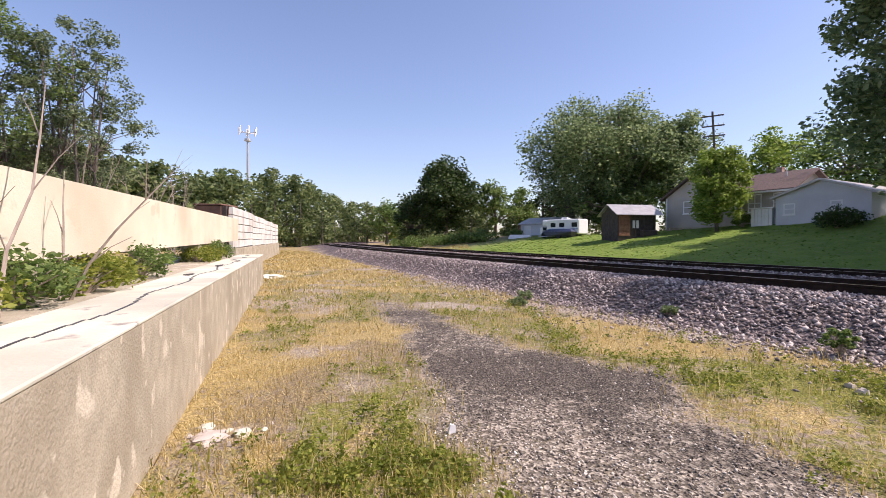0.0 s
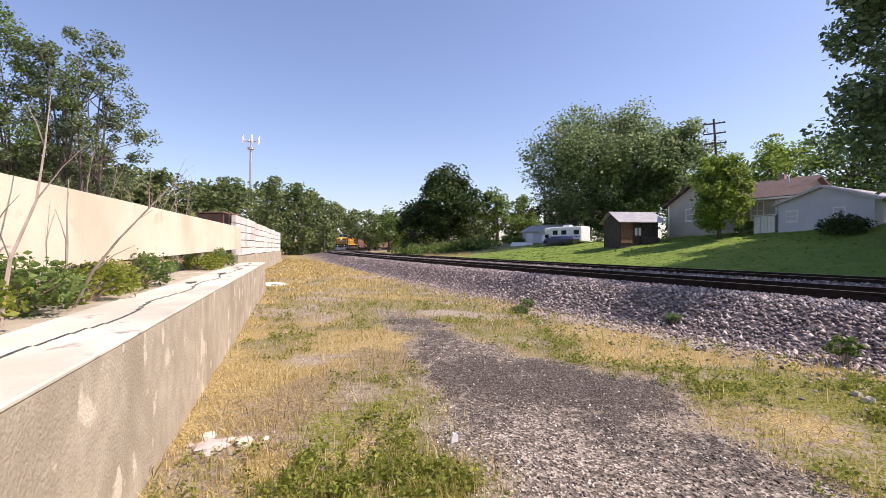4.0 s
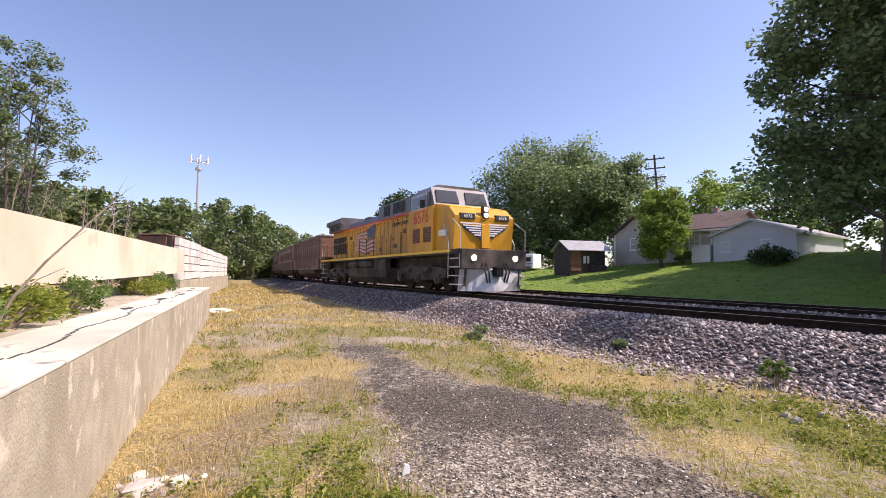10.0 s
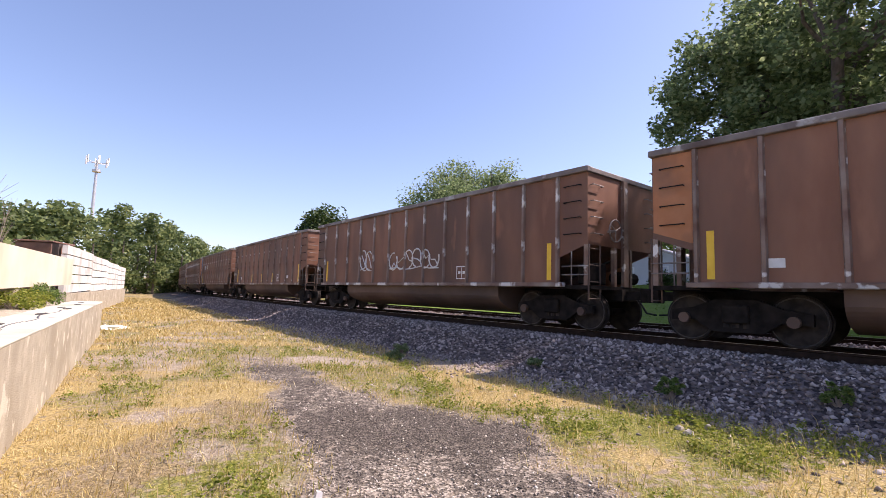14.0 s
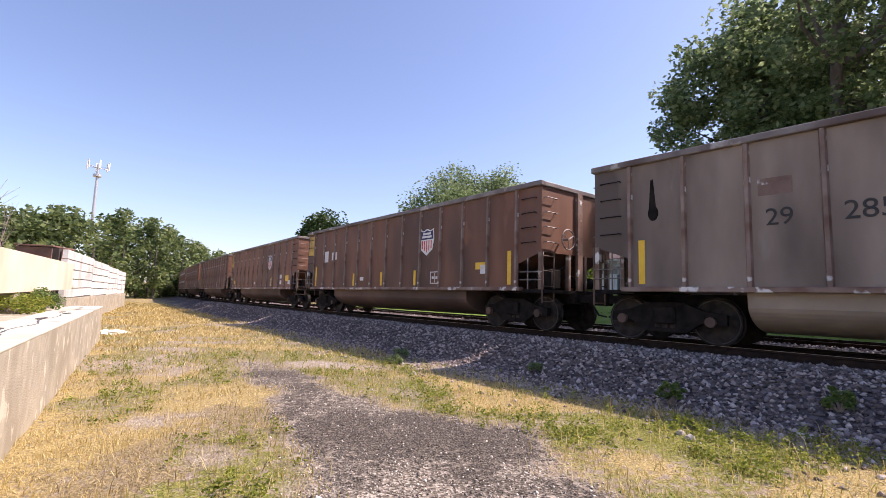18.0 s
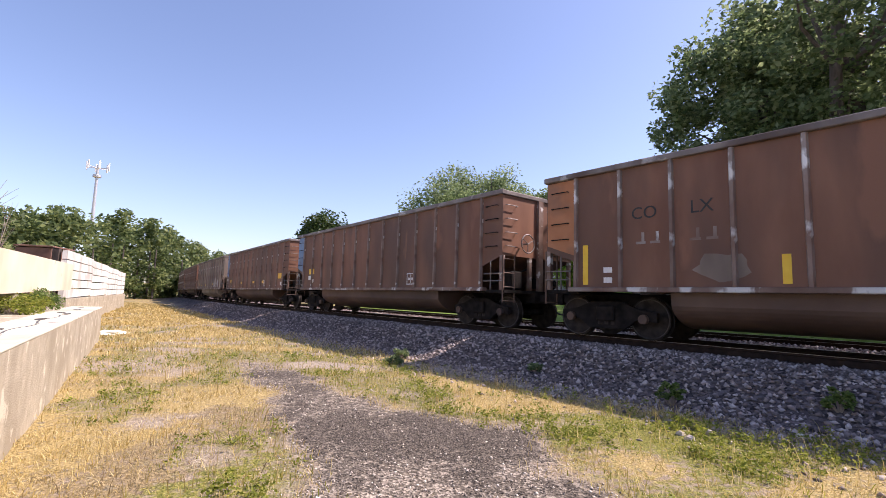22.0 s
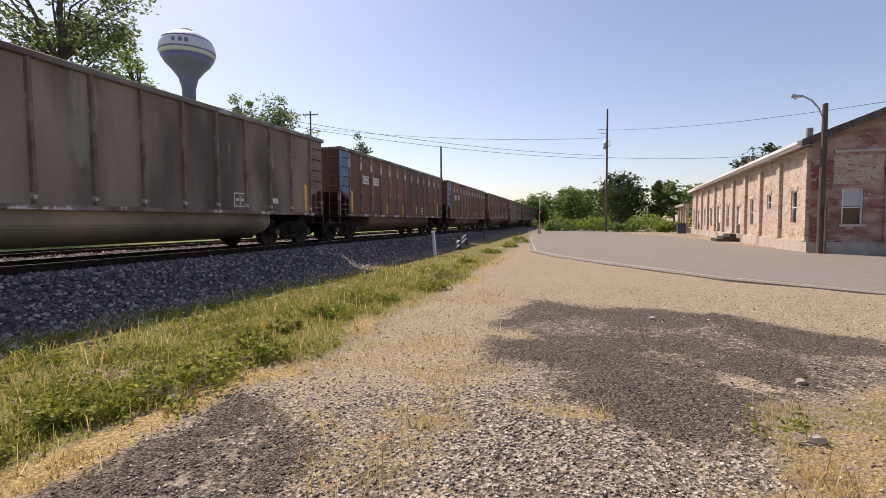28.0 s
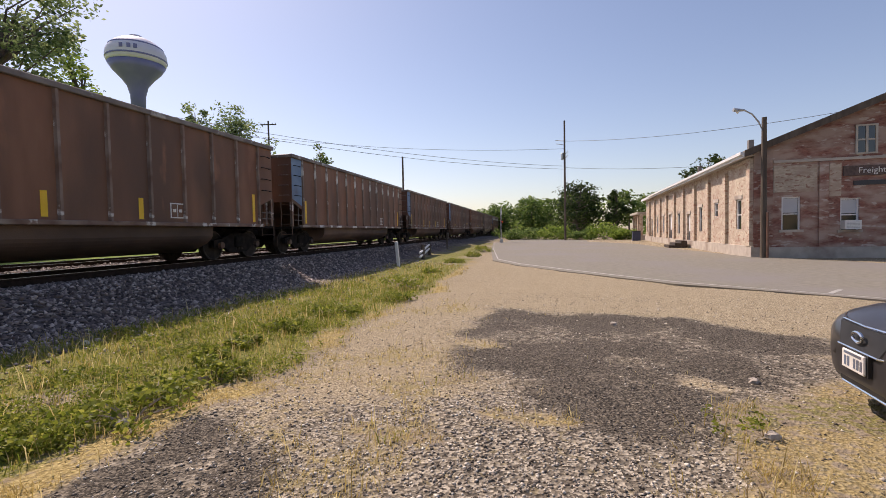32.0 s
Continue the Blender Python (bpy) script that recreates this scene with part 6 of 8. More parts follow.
    for yc, z0, w, h in holes_y:
        mm = m @ pose(0.1, yc, z0, 0, 0, 90)
        if h < 2.0:
            window(fh, mm, w - 0.14, h - 0.07, BRICK_PALE if w < 0.7 else WHITE_PAINT)
        else:
            d = part("door", bx(0.12, yc - w / 2, z0, 0.2, yc + w / 2, z0 + h), WHITE_PAINT, fh, "pale panelled door")
            part("door_panel", bx(0.10, yc - w / 2 + 0.15, z0 + 0.2, 0.12, yc + w / 2 - 0.15, z0 + h * 0.45), DARK_PAINT, d)
        part("stone_lintel", bx(-0.04, yc - w / 2 - 0.15, z0 + h, 0.0, yc + w / 2 + 0.15, z0 + h + 0.2), LIMESTONE, fh)
    for i, (xc, z0, w, h) in enumerate(holes_x):
        wn = window(fh, m @ pose(xc, 0.12, z0, 0, 0, 180), w - 0.14, h - 0.07)
        part("blind", bx(xc - w / 2 + 0.08, 0.10, z0 + h * 0.52, xc + w / 2 - 0.08, 0.108, z0 + h - 0.08), SIDING_GREY, wn)
        part("stone_sill", bx(xc - w / 2 - 0.1, -0.08, z0 - 0.12, xc + w / 2 + 0.1, 0.0, z0), LIMESTONE, fh)
        if i == 1:
            ac = part("window_unit", bx(xc - 0.3, -0.3, z0 + 0.02, xc + 0.3, 0.1, z0 + 0.42), WHITE_PAINT, wn, "white window air conditioner")
            for q in range(5):
                part("unit_slat", bx(xc - 0.25, -0.31, z0 + 0.08 + q * 0.06, xc + 0.25, -0.302, z0 + 0.10 + q * 0.06), STEEL, wn)
    for q in (3.95, 6.35):
        up = part("attic_window", bx(q, -0.02, 4.62, q + 0.7, -0.005, 5.76), DARK_GLASS, fh)
        for e in (q - 0.06, q + 0.31, q + 0.66):
            part("attic_mullion", bx(e, -0.05, 4.6, e + 0.09, -0.02, 5.78), EAVE, up)
        for z in (4.55, 5.14, 5.76):
            part("attic_rail", bx(q - 0.06, -0.06, z, q + 0.75, -0.02, z + 0.07), EAVE, up)
    sign = part("name_board", bx(3.45, -0.06, 3.62, 6.4, -0.01, 4.05), SHINGLE, fh, "brown name board")
    lm = m @ pose(4.93, -0.068, 3.83) @ Matrix(((1, 0, 0, 0), (0, 0, -1, 0), (0, 1, 0, 0), (0, 0, 0, 1)))
    lettering("Freighthouse", 0.36, STENCIL_WHITE, sign, lm, "sign_lettering", 0.004, "white lettering")
    part("lower_board", bx(3.85, -0.05, 3.2, 5.9, 0.0, 3.4), DARK_PAINT, fh, "dark plain board")
    # low wing at the far end
    wing = thing("dock_shelter", "low pale shelter at the end of the freight house", "shelter")
    for k in range(4):
        part("shelter_post", bx(-0.6, D + 0.5 + k * 2.6, 0, -0.3, D + 0.9 + k * 2.6, 3.2), BRICK_PALE, wing)
    part("shelter_roof", bx(-0.9, D + 0.51, 3.2, 7.0, D + 9.5, 3.45), EAVE, wing)
    part("shelter_back", bx(1.8, D + 0.6, 0, 2.1, D + 9.3, 3.19), BRICK_PALE, wing)
    part("shelter_base", bx(-0.6, D + 0.5, -0.1, 1.8, D + 9.3, 0.6), LIMESTONE, wing)
    # bin, bench of timbers, downpipe
    bn = thing("wheeled_bin", "dark blue wheeled rubbish bin by the wall", "bin")
    part("bin_body", bx(-2.0, 31.0, 0.08, -1.2, 31.9, 1.1), BIN_BLUE, bn)
    part("bin_lid", bx(-2.05, 30.95, 1.1, -1.15, 31.95, 1.18), PLASTIC_BLACK, bn)
    tb = thing("timber_step", "weathered timber step against the wall", "step")
    for k in range(3):
        part("timber", bx(-1.5 + 0.4 * k, 12.2, 0.02, -1.12 + 0.4 * k, 14.4, 0.2 + 0.16 * k), DARK_WOOD, tb)
    # street lamp at the corner
    bxp, byp = 2.32, -25.6
    lamp = thing("street_lamp", "wooden pole with a curved street lamp arm", "street lamp")
    part("pole", Shape().tube([(bxp, byp, -0.1), (bxp, byp, 6.35)], [0.14, 0.10], 12), POLE_WOOD, lamp)
    part("sleeve", Shape().tube([(bxp - 0.16, byp + 0.12, 0), (bxp - 0.16, byp + 0.12, 2.1)], 0.05, 8), RUST_BOX, lamp)
    d = (0.766, 0.643)
    arm = [(bxp + d[0] * q, byp + d[1] * q, 5.7 + z) for q, z in ((0.05, 0), (0.25, 0.45), (0.55, 0.8), (0.95, 1.0))]
    part("arm", Shape().tube(arm, 0.035, 8), STEEL, lamp)
    part("lamp_head", Shape().tube([(bxp + d[0] * 0.9, byp + d[1] * 0.9, 6.68), (bxp + d[0] * 1.4, byp + d[1] * 1.4, 6.70)], [0.05, 0.085], 10), STEEL, lamp)
    part("lamp_glass", Shape().lathe([(0.02, -0.05), (0.07, 0.02), (0.08, 0.05)], 12, pose(bxp + d[0] * 1.2, byp + d[1] * 1.2, 6.58)), LENS, lamp)


build_freight_house()


# ---- poles, towers, signals ----
def utility_pole(x, y, h, label, arms=1, wires=None, lean=0.0, turn=0.0):
    z = height(x, y)
    p = thing("utility_pole", label, "utility pole", m=pose(x, y, z, 0, lean, turn))
    part("pole", Shape().tube([(0, 0, -0.5), (0, 0, h)], [0.16, 0.11], 10), POLE_WOOD, p)
    for k in range(arms):
        zz = h - 0.5 - 1.1 * k
        part("crossarm", Shape().rbox(-1.1, -0.06, zz - 0.07, 1.1, 0.06, zz + 0.07, 0.01), POLE_WOOD, p)
        for q in (-1.0, -0.55, 0.55, 1.0):
            part("insulator", Shape().lathe([(0.03, 0), (0.06, 0.05), (0.03, 0.1), (0.05, 0.16)], 8, pose(q, 0, zz + 0.07)), STEEL, p)
    return p


utility_pole(14.6, 69.0, 9.2, "wooden utility pole with a crossarm near the sheds", 1)
utility_pole(30.4, 51.7, 13.4, "leaning wooden utility pole with three crossarms", 3, lean=-3.5, turn=-20)
far_pole = utility_pole(27.3, -58.8, 15.9, "tall wooden utility pole with a transformer", 0)
part("transformer", Shape().lathe([(0.16, 0), (0.19, 0.05), (0.19, 0.8), (0.12, 0.9)], 12, pose(0.32, 0, 10.8)), STEEL, far_pole)
part("bracket", Shape().tube([(0, 0, 13.2), (1.3, 0, 13.5)], 0.05, 6).tube([(0, 0, 12.7), (1.2, 0, 13.0)], 0.04, 6), STEEL, far_pole)
for z in (11.0, 11.5):
    part("cutout", Shape().tube([(-0.1, 0, z), (-0.5, 0, z + 0.3)], 0.04, 6), STEEL, far_pole)
utility_pole(60.4, -35.5, 17.0, "distant wooden utility pole with a crossarm", 1, turn=40)
utility_pole(44.5, -45.7, 11.2, "distant wooden pole beside the railway", 0)


def wire(name, a, b, sag, r=0.02):
    pts = []
    for k in range(17):
        t = k / 16
        pts.append((a[0] + (b[0] - a[0]) * t, a[1] + (b[1] - a[1]) * t, a[2] + (b[2] - a[2]) * t - 4 * sag * t * (1 - t)))
    whole(name, Shape().tube(pts, r, 4), DARK_PAINT, "thin dark overhead wire between poles", "overhead wire", "overhead wires")


wire("overhead_wire", (27.3, -58.8, 9.9), (49.0, -8.0, 13.5), 1.2)
wire("overhead_wire", (27.3, -58.8, 9.5), (49.0, -8.0, 12.9), 1.2)
wire("overhead_wire", (27.3, -58.8, 12.2), (62.0, -30.0, 15.2), 1.0)
wire("overhead_wire", (27.3, -58.8, 9.7), (2.0, -62.0, 8.6), 0.6)
wire("overhead_wire", (27.3, -58.8, 13.2), (-6.0, -48.0, 10.5), 0.8)


def build_water_tower():
    x, y = 150.3, -48.8
    wt = thing("water_tower", "white and blue water tower on a flared stem", "water tower", m=pose(x, y, 0))
    zc = 51.6
    prof = [(7.5 * math.cos(a), zc + 5.6 * math.sin(a)) for a in np.linspace(-0.35, 1.5, 14)]
    part("tank", Shape().lathe(prof, 40), TANK_WHITE, wt, smooth=True)
    low = [(1.75, zc - 15), (1.9, zc - 10.5), (2.6, zc - 7.8), (4.2, zc - 5.6), (6.0, zc - 3.7), (7.05, zc - 1.93)]
    part("bowl", Shape().lathe(low, 40), TANK_BLUE, wt, smooth=True)
    part("stem", Shape().lathe([(3.2, 0), (1.9, 6), (1.75, 20), (1.75, zc - 15)], 24), TANK_BLUE, wt, smooth=True)
    for z, r in ((zc - 0.6, 7.52), (zc + 2.6, 6.7)):
        part("blue_band", Shape().lathe([(r, z - 0.22), (r + 0.03, z), (r - 0.03, z + 0.22)], 40), TANK_BLUE, wt)
    part("roof_hatch", Shape().lathe([(1.6, zc + 5.4), (1.6, zc + 6.1), (0.2, zc + 6.5)], 16), TANK_WHITE, wt)
    for a in (2.35, 2.6, 2.8):
        part("letter_bar", Shape().rbox(-0.45, -0.06, -0.6, 0.45, 0.06, 0.6, 0.04, pose(7.50 * math.cos(a), 7.55 * math.sin(a), zc + 0.95, 0, 0, math.degrees(a) + 90)), TANK_BLUE, wt)


build_water_tower()


def build_cell_tower():
    x, y = -96.0, 231.0
    ct = thing("cell_tower", "slender steel monopole with antenna panels above the trees", "cell tower", m=pose(x, y, 0))
    part("mast", Shape().tube([(0, 0, 0), (0, 0, 55)], [0.9, 0.5], 12), STEEL, ct)
    for k in range(6):
        a = k * math.pi / 3
        part("antenna_panel", Shape().rbox(-0.35, -0.2, -1.8, 0.35, 0.2, 1.8, 0.05, pose(4.2 * math.cos(a), 4.2 * math.sin(a), 54.5, 0, 0, math.degrees(a) - 90)), WHITE_PAINT, ct)
        part("antenna_arm", Shape().tube([(0, 0, 53.5), (4.2 * math.cos(a), 4.2 * math.sin(a), 53.9)], 0.14, 6), STEEL, ct)
    part("lower_platform", Shape().lathe([(1.4, 49.5), (1.6, 49.7), (1.6, 50.6), (1.2, 50.8)], 14), STEEL, ct)


build_cell_tower()


def build_crossing():
    x, y = 31.1, -48.9
    cs = thing("crossing_signal", "railway crossing signal with red lamps and crossbuck", "crossing signal", m=pose(x, y, 0, 0, 0, -58))
    part("mast", Shape().tube([(0, 0, 0), (0, 0, 4.3)], 0.06, 10), STEEL, cs)
    for s in (-1, 1):
        part("crossbuck_arm", Shape().rbox(-0.62, -0.02, -0.11, 0.62, 0.02, 0.11, 0.01, pose(0, -0.08, 3.9, 0, s * 45, 0)), WHITE_PAINT, cs)
    for q in (-0.6, 0.6):
        part("lamp_backing", Shape().tube([(q, -0.05, 2.6), (q, -0.12, 2.6)], 0.3, 16), PLASTIC_BLACK, cs)
        part("red_lamp", Shape().tube([(q, -0.12, 2.6), (q, -0.15, 2.6)], 0.11, 12), glow("lit_red_lamp", (1.0, 0.08, 0.04), 3.0) if q < 0 else LOCO_RED, cs)
    part("lamp_bar", Shape().box(-0.7, -0.05, 2.55, 0.7, 0.0, 2.65), STEEL, cs)
    part("lower_lamp", Shape().tube([(-0.3, -0.05, 1.9), (-0.3, -0.12, 1.9)], 0.26, 16), PLASTIC_BLACK, cs)
    part("base_box", Shape().rbox(-0.25, -0.2, 0.0, 0.25, 0.2, 0.45, 0.02), STEEL, cs)
    # white posts and rails by the track
    rng = random.Random(9)
    mk = thing("marker_post", "leaning white wooden marker post in the weeds", "post", "white posts")
    part("post", Shape().rbox(-0.06, -0.06, -0.2, 0.06, 0.06, 1.05, 0.01, pose(14.6, -14.6, 0.05, 0, 5, 20)), WHITE_PAINT, mk)
    mk2 = thing("sign_post", "thin grey post with a small sign in the weeds", "post", "white posts")
    part("post", Shape().rbox(-0.05, -0.05, -0.2, 0.05, 0.05, 1.4, 0.01, pose(23.5, -29.0, 0.05)), POLE_WOOD, mk2)
    part("sign_plate", Shape().rbox(-0.12, -0.075, 0.9, 0.12, -0.052, 1.4, 0.008, pose(23.5, -29.0, 0.05, 0, 0, -40)), STEEL, mk2)
    gr = thing("guard_rail", "low broken white guard rail beside the track", "guard rail")
    for q in (0, 1):
        part("post", Shape().rbox(-0.08, -0.08, -0.2, 0.08, 0.08, 0.75, 0.01, pose(17.3 + q * 2.3, -19.2 - q * 3.2, 0.05)), POLE_WOOD, gr)
        part("rail", Shape().tube([(16.6, -18.2, 0.18 + 0.22 * q), (19.7, -22.5, 0.45 + 0.25 * q)], 0.06, 6), WHITE_PAINT, gr)


build_crossing()


# ---- parked car ----
def loft(stations, n_side=1):
    """Cross-sections along x: half-width and height pairs from sill to roof, mirrored."""
    sh = Shape()
    k = len(stations[0][1])
    rings = []
    for x, sec in stations:
        rings.append([(x, -w, z) for w, z in sec] + [(x, w, z) for w, z in reversed(sec)])
    n = 2 * k
    verts = [p for r in rings for p in r]
    faces = []
    for i in range(len(rings) - 1):
        for j in range(n):
            faces.append((i * n + j, i * n + (j + 1) % n, (i + 1) * n + (j + 1) % n, (i + 1) * n + j))
    faces += [tuple(range(n - 1, -1, -1)), tuple(range(len(verts) - n, len(verts)))]
    return sh.add(verts, faces)


def build_sedan():
    hx, hy = 0.927, 0.375
    m = pose(-0.18 - 2.25 * hx, -4.70 - 2.25 * hy, 0.0, 0, 0, math.degrees(math.atan2(hy, hx)))
    car = thing("parked_car", "dark grey sedan parked nose-on at the edge of the lot", "car", m=m)
    st = []
    for x, hw, zb, zs, zt in ((-2.2, 0.62, 0.42, 0.75, 0.92), (-2.05, 0.80, 0.28, 0.8, 1.0), (-1.2, 0.86, 0.22, 0.85, 1.02), (0.0, 0.87, 0.2, 0.85, 0.95), (0.95, 0.87, 0.22, 0.82, 0.94),
                              (1.5, 0.865, 0.22, 0.79, 0.90), (1.8, 0.84, 0.22, 0.76, 0.86), (2.0, 0.78, 0.22, 0.72, 0.81), (2.12, 0.70, 0.23, 0.68, 0.76), (2.19, 0.60, 0.25, 0.64, 0.70), (2.235, 0.47, 0.27, 0.59, 0.64), (2.25, 0.36, 0.32, 0.54, 0.58)):
        sec = [(hw * 0.80, zb), (hw * 0.93, zb + 0.06), (hw * 0.985, zb + 0.16), (hw, (zb + zs) / 2), (hw * 0.985, zs - 0.05), (hw * 0.94, zs), (hw * 0.84, zs + (zt - zs) * 0.5), (hw * 0.62, zs + (zt - zs) * 0.85), (hw * 0.3, zt)]
        st.append((x, sec))
    body = part("body", loft(st), CAR_PAINT, car, smooth=True)
    cab = [(-1.75, [(0.72, 0.9), (0.70, 0.95), (0.6, 1.0), (0.4, 1.02)]), (-1.0, [(0.78, 0.92), (0.74, 1.15), (0.62, 1.36), (0.4, 1.40)]),
           (0.0, [(0.79, 0.9), (0.75, 1.15), (0.63, 1.40), (0.4, 1.44)]), (0.45, [(0.78, 0.88), (0.74, 1.1), (0.64, 1.3), (0.4, 1.34)]), (1.1, [(0.74, 0.86), (0.70, 0.90), (0.6, 0.93), (0.4, 0.95)])]
    part("glasshouse", loft(cab), DARK_GLASS, car, smooth=True)
    part("roof", loft([(-1.0, [(0.62, 1.35), (0.58, 1.39), (0.4, 1.41)]), (0.0, [(0.63, 1.39), (0.6, 1.43), (0.4, 1.455)]), (0.4, [(0.64, 1.30), (0.6, 1.34), (0.4, 1.36)])]), CAR_PAINT, car, smooth=True)
    part("grille", Shape().hexa([(2.12, -0.5, 0.55), (2.262, -0.27, 0.55), (2.262, 0.27, 0.55), (2.12, 0.5, 0.55), (2.06, -0.60, 0.725), (2.215, -0.36, 0.715), (2.215, 0.36, 0.715), (2.06, 0.60, 0.725)]), PLASTIC_BLACK, car)
    part("grille_bar", Shape().tube([(2.07, -0.60, 0.735), (2.19, -0.36, 0.73), (2.22, 0, 0.728), (2.19, 0.36, 0.73), (2.07, 0.60, 0.735)], 0.010, 6), CHROME, car)
    part("grille_bar", Shape().tube([(2.13, -0.5, 0.545), (2.268, -0.27, 0.545), (2.268, 0.27, 0.545), (2.13, 0.5, 0.545)], 0.009, 6), CHROME, car)
    ring = [(2.265, 0.07 * math.cos(a), 0.645 + 0.036 * math.sin(a)) for a in np.linspace(0, 2 * math.pi, 17)]
    part("badge_ring", Shape().tube(ring, 0.012, 6, False), CHROME, car)
    for s in (-1, 1):
        part("headlight", Shape().hexa([(2.02, s * 0.56, 0.58), (2.19, s * 0.54, 0.56), (2.05, s * 0.76, 0.60), (1.9, s * 0.8, 0.62), (1.98, s * 0.56, 0.70), (2.14, s * 0.54, 0.66), (1.98, s * 0.76, 0.70), (1.85, s * 0.79, 0.72)]), LENS, car)
    plate = part("number_plate", Shape().rbox(2.276, -0.155, 0.385, 2.295, 0.155, 0.53, 0.006), STENCIL_WHITE, car, "white and blue number plate")
    part("plate_top", Shape().box(2.2955, -0.12, 0.50, 2.297, 0.12, 0.52), PANEL_BLUE, plate)
    for q in (-0.1, -0.055, 0.03, 0.075, 0.12):
        part("plate_bar", Shape().box(2.2955, q - 0.015, 0.41, 2.297, q + 0.015, 0.485), PANEL_BLUE, plate)
    part("plate_holder", Shape().box(2.235, -0.17, 0.375, 2.276, 0.17, 0.54), PLASTIC_BLACK, car)
    part("lower_grille", Shape().hexa([(2.05, -0.6, 0.25), (2.235, -0.3, 0.25), (2.235, 0.3, 0.25), (2.05, 0.6, 0.25), (2.05, -0.62, 0.32), (2.245, -0.3, 0.32), (2.245, 0.3, 0.32), (2.05, 0.62, 0.32)]), PLASTIC_BLACK, car)
    part("chin_trim", Shape().tube([(2.12, -0.62, 0.26), (2.22, -0.3, 0.235), (2.22, 0.3, 0.235), (2.12, 0.62, 0.26)], 0.012, 6), CHROME, car)
    for x in (-1.35, 1.38):
        for s in (-1, 1):
            w = part("wheel", Shape().tube([(x, s * 0.66, 0.31), (x, s * 0.87, 0.31)], 0.315, 22), RUBBER, car)
            part("wheel_disc", Shape().tube([(x, s * 0.86, 0.31), (x, s * 0.882, 0.31)], 0.21, 16), STEEL, w)


build_sedan()


# ---- trees ----
def polar(yaw, d):
    return -d * math.sin(radians(yaw)), d * math.cos(radians(yaw))


def leaf_cloud(centres, spread, count, size, rng, droop=0.0):
    """Many small four-sided leaves scattered round the centres."""
    n = len(centres) * count
    c = np.repeat(np.asarray(centres, float), count, 0)
    sp = np.repeat(np.broadcast_to(np.asarray(spread, float), (len(centres),)), count)
    d = rng.normal(size=(n, 3))
    d /= np.linalg.norm(d, axis=1)[:, None] + 1e-9
    r = rng.rand(n) ** 0.45
    p = c + d * (r * sp)[:, None] * np.array([1, 1, 0.8])
    p[:, 2] -= droop * r * sp
    a = rng.normal(size=(n, 3))
    a[:, 2] *= 0.5
    a /= np.linalg.norm(a, axis=1)[:, None] + 1e-9
    b = np.cross(a, rng.normal(size=(n, 3)))
    b /= np.linalg.norm(b, axis=1)[:, None] + 1e-9
    s = size * (0.55 + 0.9 * rng.rand(n))[:, None]
    v = np.stack([p - a * s * 0.5, p + b * s * 0.28, p + a * s * 0.5, p - b * s * 0.28], 1).reshape(-1, 3)
    return v, np.arange(n * 4).reshape(n, 4)


def tree(name, label, x, y, h, rx, crown_low, mat, seed, clumps=90, per=70, leaf=0.3, trunk=0.3, stems=1, fill=0.35, bark=BARK, lop=(0, 0), base=None, clump_r=0.26, narrow=0.25):
    """A tapered trunk, limbs that reach into the crown, and a crown of leaf clumps with gaps."""
    rng = np.random.RandomState(seed)
    z0 = height(x, y) if base is None else base
    tr = thing(name, label, "tree", m=pose(x, y, z0))
    cz, rz = (crown_low + h) / 2, (h - crown_low) / 2
    cents, spr = [], []
    while len(cents) < clumps:
        d = rng.normal(size=3)
        d /= np.linalg.norm(d)
        r = fill + (1 - fill) * rng.rand() ** 0.6
        q = 1.0 + 0.22 * math.sin(3 * math.atan2(d[1], d[0]) + seed) + 0.15 * math.sin(5 * d[2] + seed * 2)
        taper = 1.0 - narrow * max(0, d[2])
        cents.append((d[0] * r * rx * q * taper * 0.88 + lop[0] * (d[2] + 0.3), d[1] * r * rx * q * taper * 0.88 + lop[1] * (d[2] + 0.3), cz + d[2] * r * rz * 0.9))
        spr.append(min(rx, rz) * clump_r * (0.6 + 0.8 * rng.rand()))
    wood = Shape()
    tops = []
    for k in range(stems):
        a = 2 * math.pi * k / stems + seed
        o = 0.0 if stems == 1 else 0.25 * trunk * 3
        pts = [(o * math.cos(a), o * math.sin(a), -0.3)]
        for q in (0.25, 0.5, 0.75, 0.95):
            sp = (0.10 if stems == 1 else 0.45) * rx * q
            pts.append((o * math.cos(a) + sp * math.cos(a) + rng.normal() * 0.05 * rx + lop[0] * q * 0.5, o * math.sin(a) + sp * math.sin(a) + rng.normal() * 0.05 * rx + lop[1] * q * 0.5, q * h * 0.9))
        wood.tube(pts, [trunk * f for f in (1.15, 0.85, 0.6, 0.36, 0.12)], 9)
        tops.append(pts)
    part("trunk", wood, bark, tr, smooth=True)
    limbs = Shape()
    for c in cents[::max(1, clumps // 34)]:
        pts = tops[rng.randint(len(tops))]
        k = 1 + int(np.clip((c[2] / h) * 3.2 - 0.6, 0, 2))
        s = Vector(pts[k])
        e = Vector(c)
        if e.z < s.z:
            s = Vector(pts[max(0, k - 1)]).lerp(s, 0.6)
        mid = s.lerp(e, 0.5) + Vector((rng.normal() * 0.06 * rx, rng.normal() * 0.06 * rx, 0.06 * h * rng.rand()))
        limbs.tube([s, mid, e], [trunk * 0.34, trunk * 0.2, trunk * 0.06], 5, False)
    part("limb_set", limbs, bark, tr)
    v, f = leaf_cloud(cents, spr, per, leaf, rng)
    part("crown", bulk("crown", v, f, mat), mat, tr)
    return tr


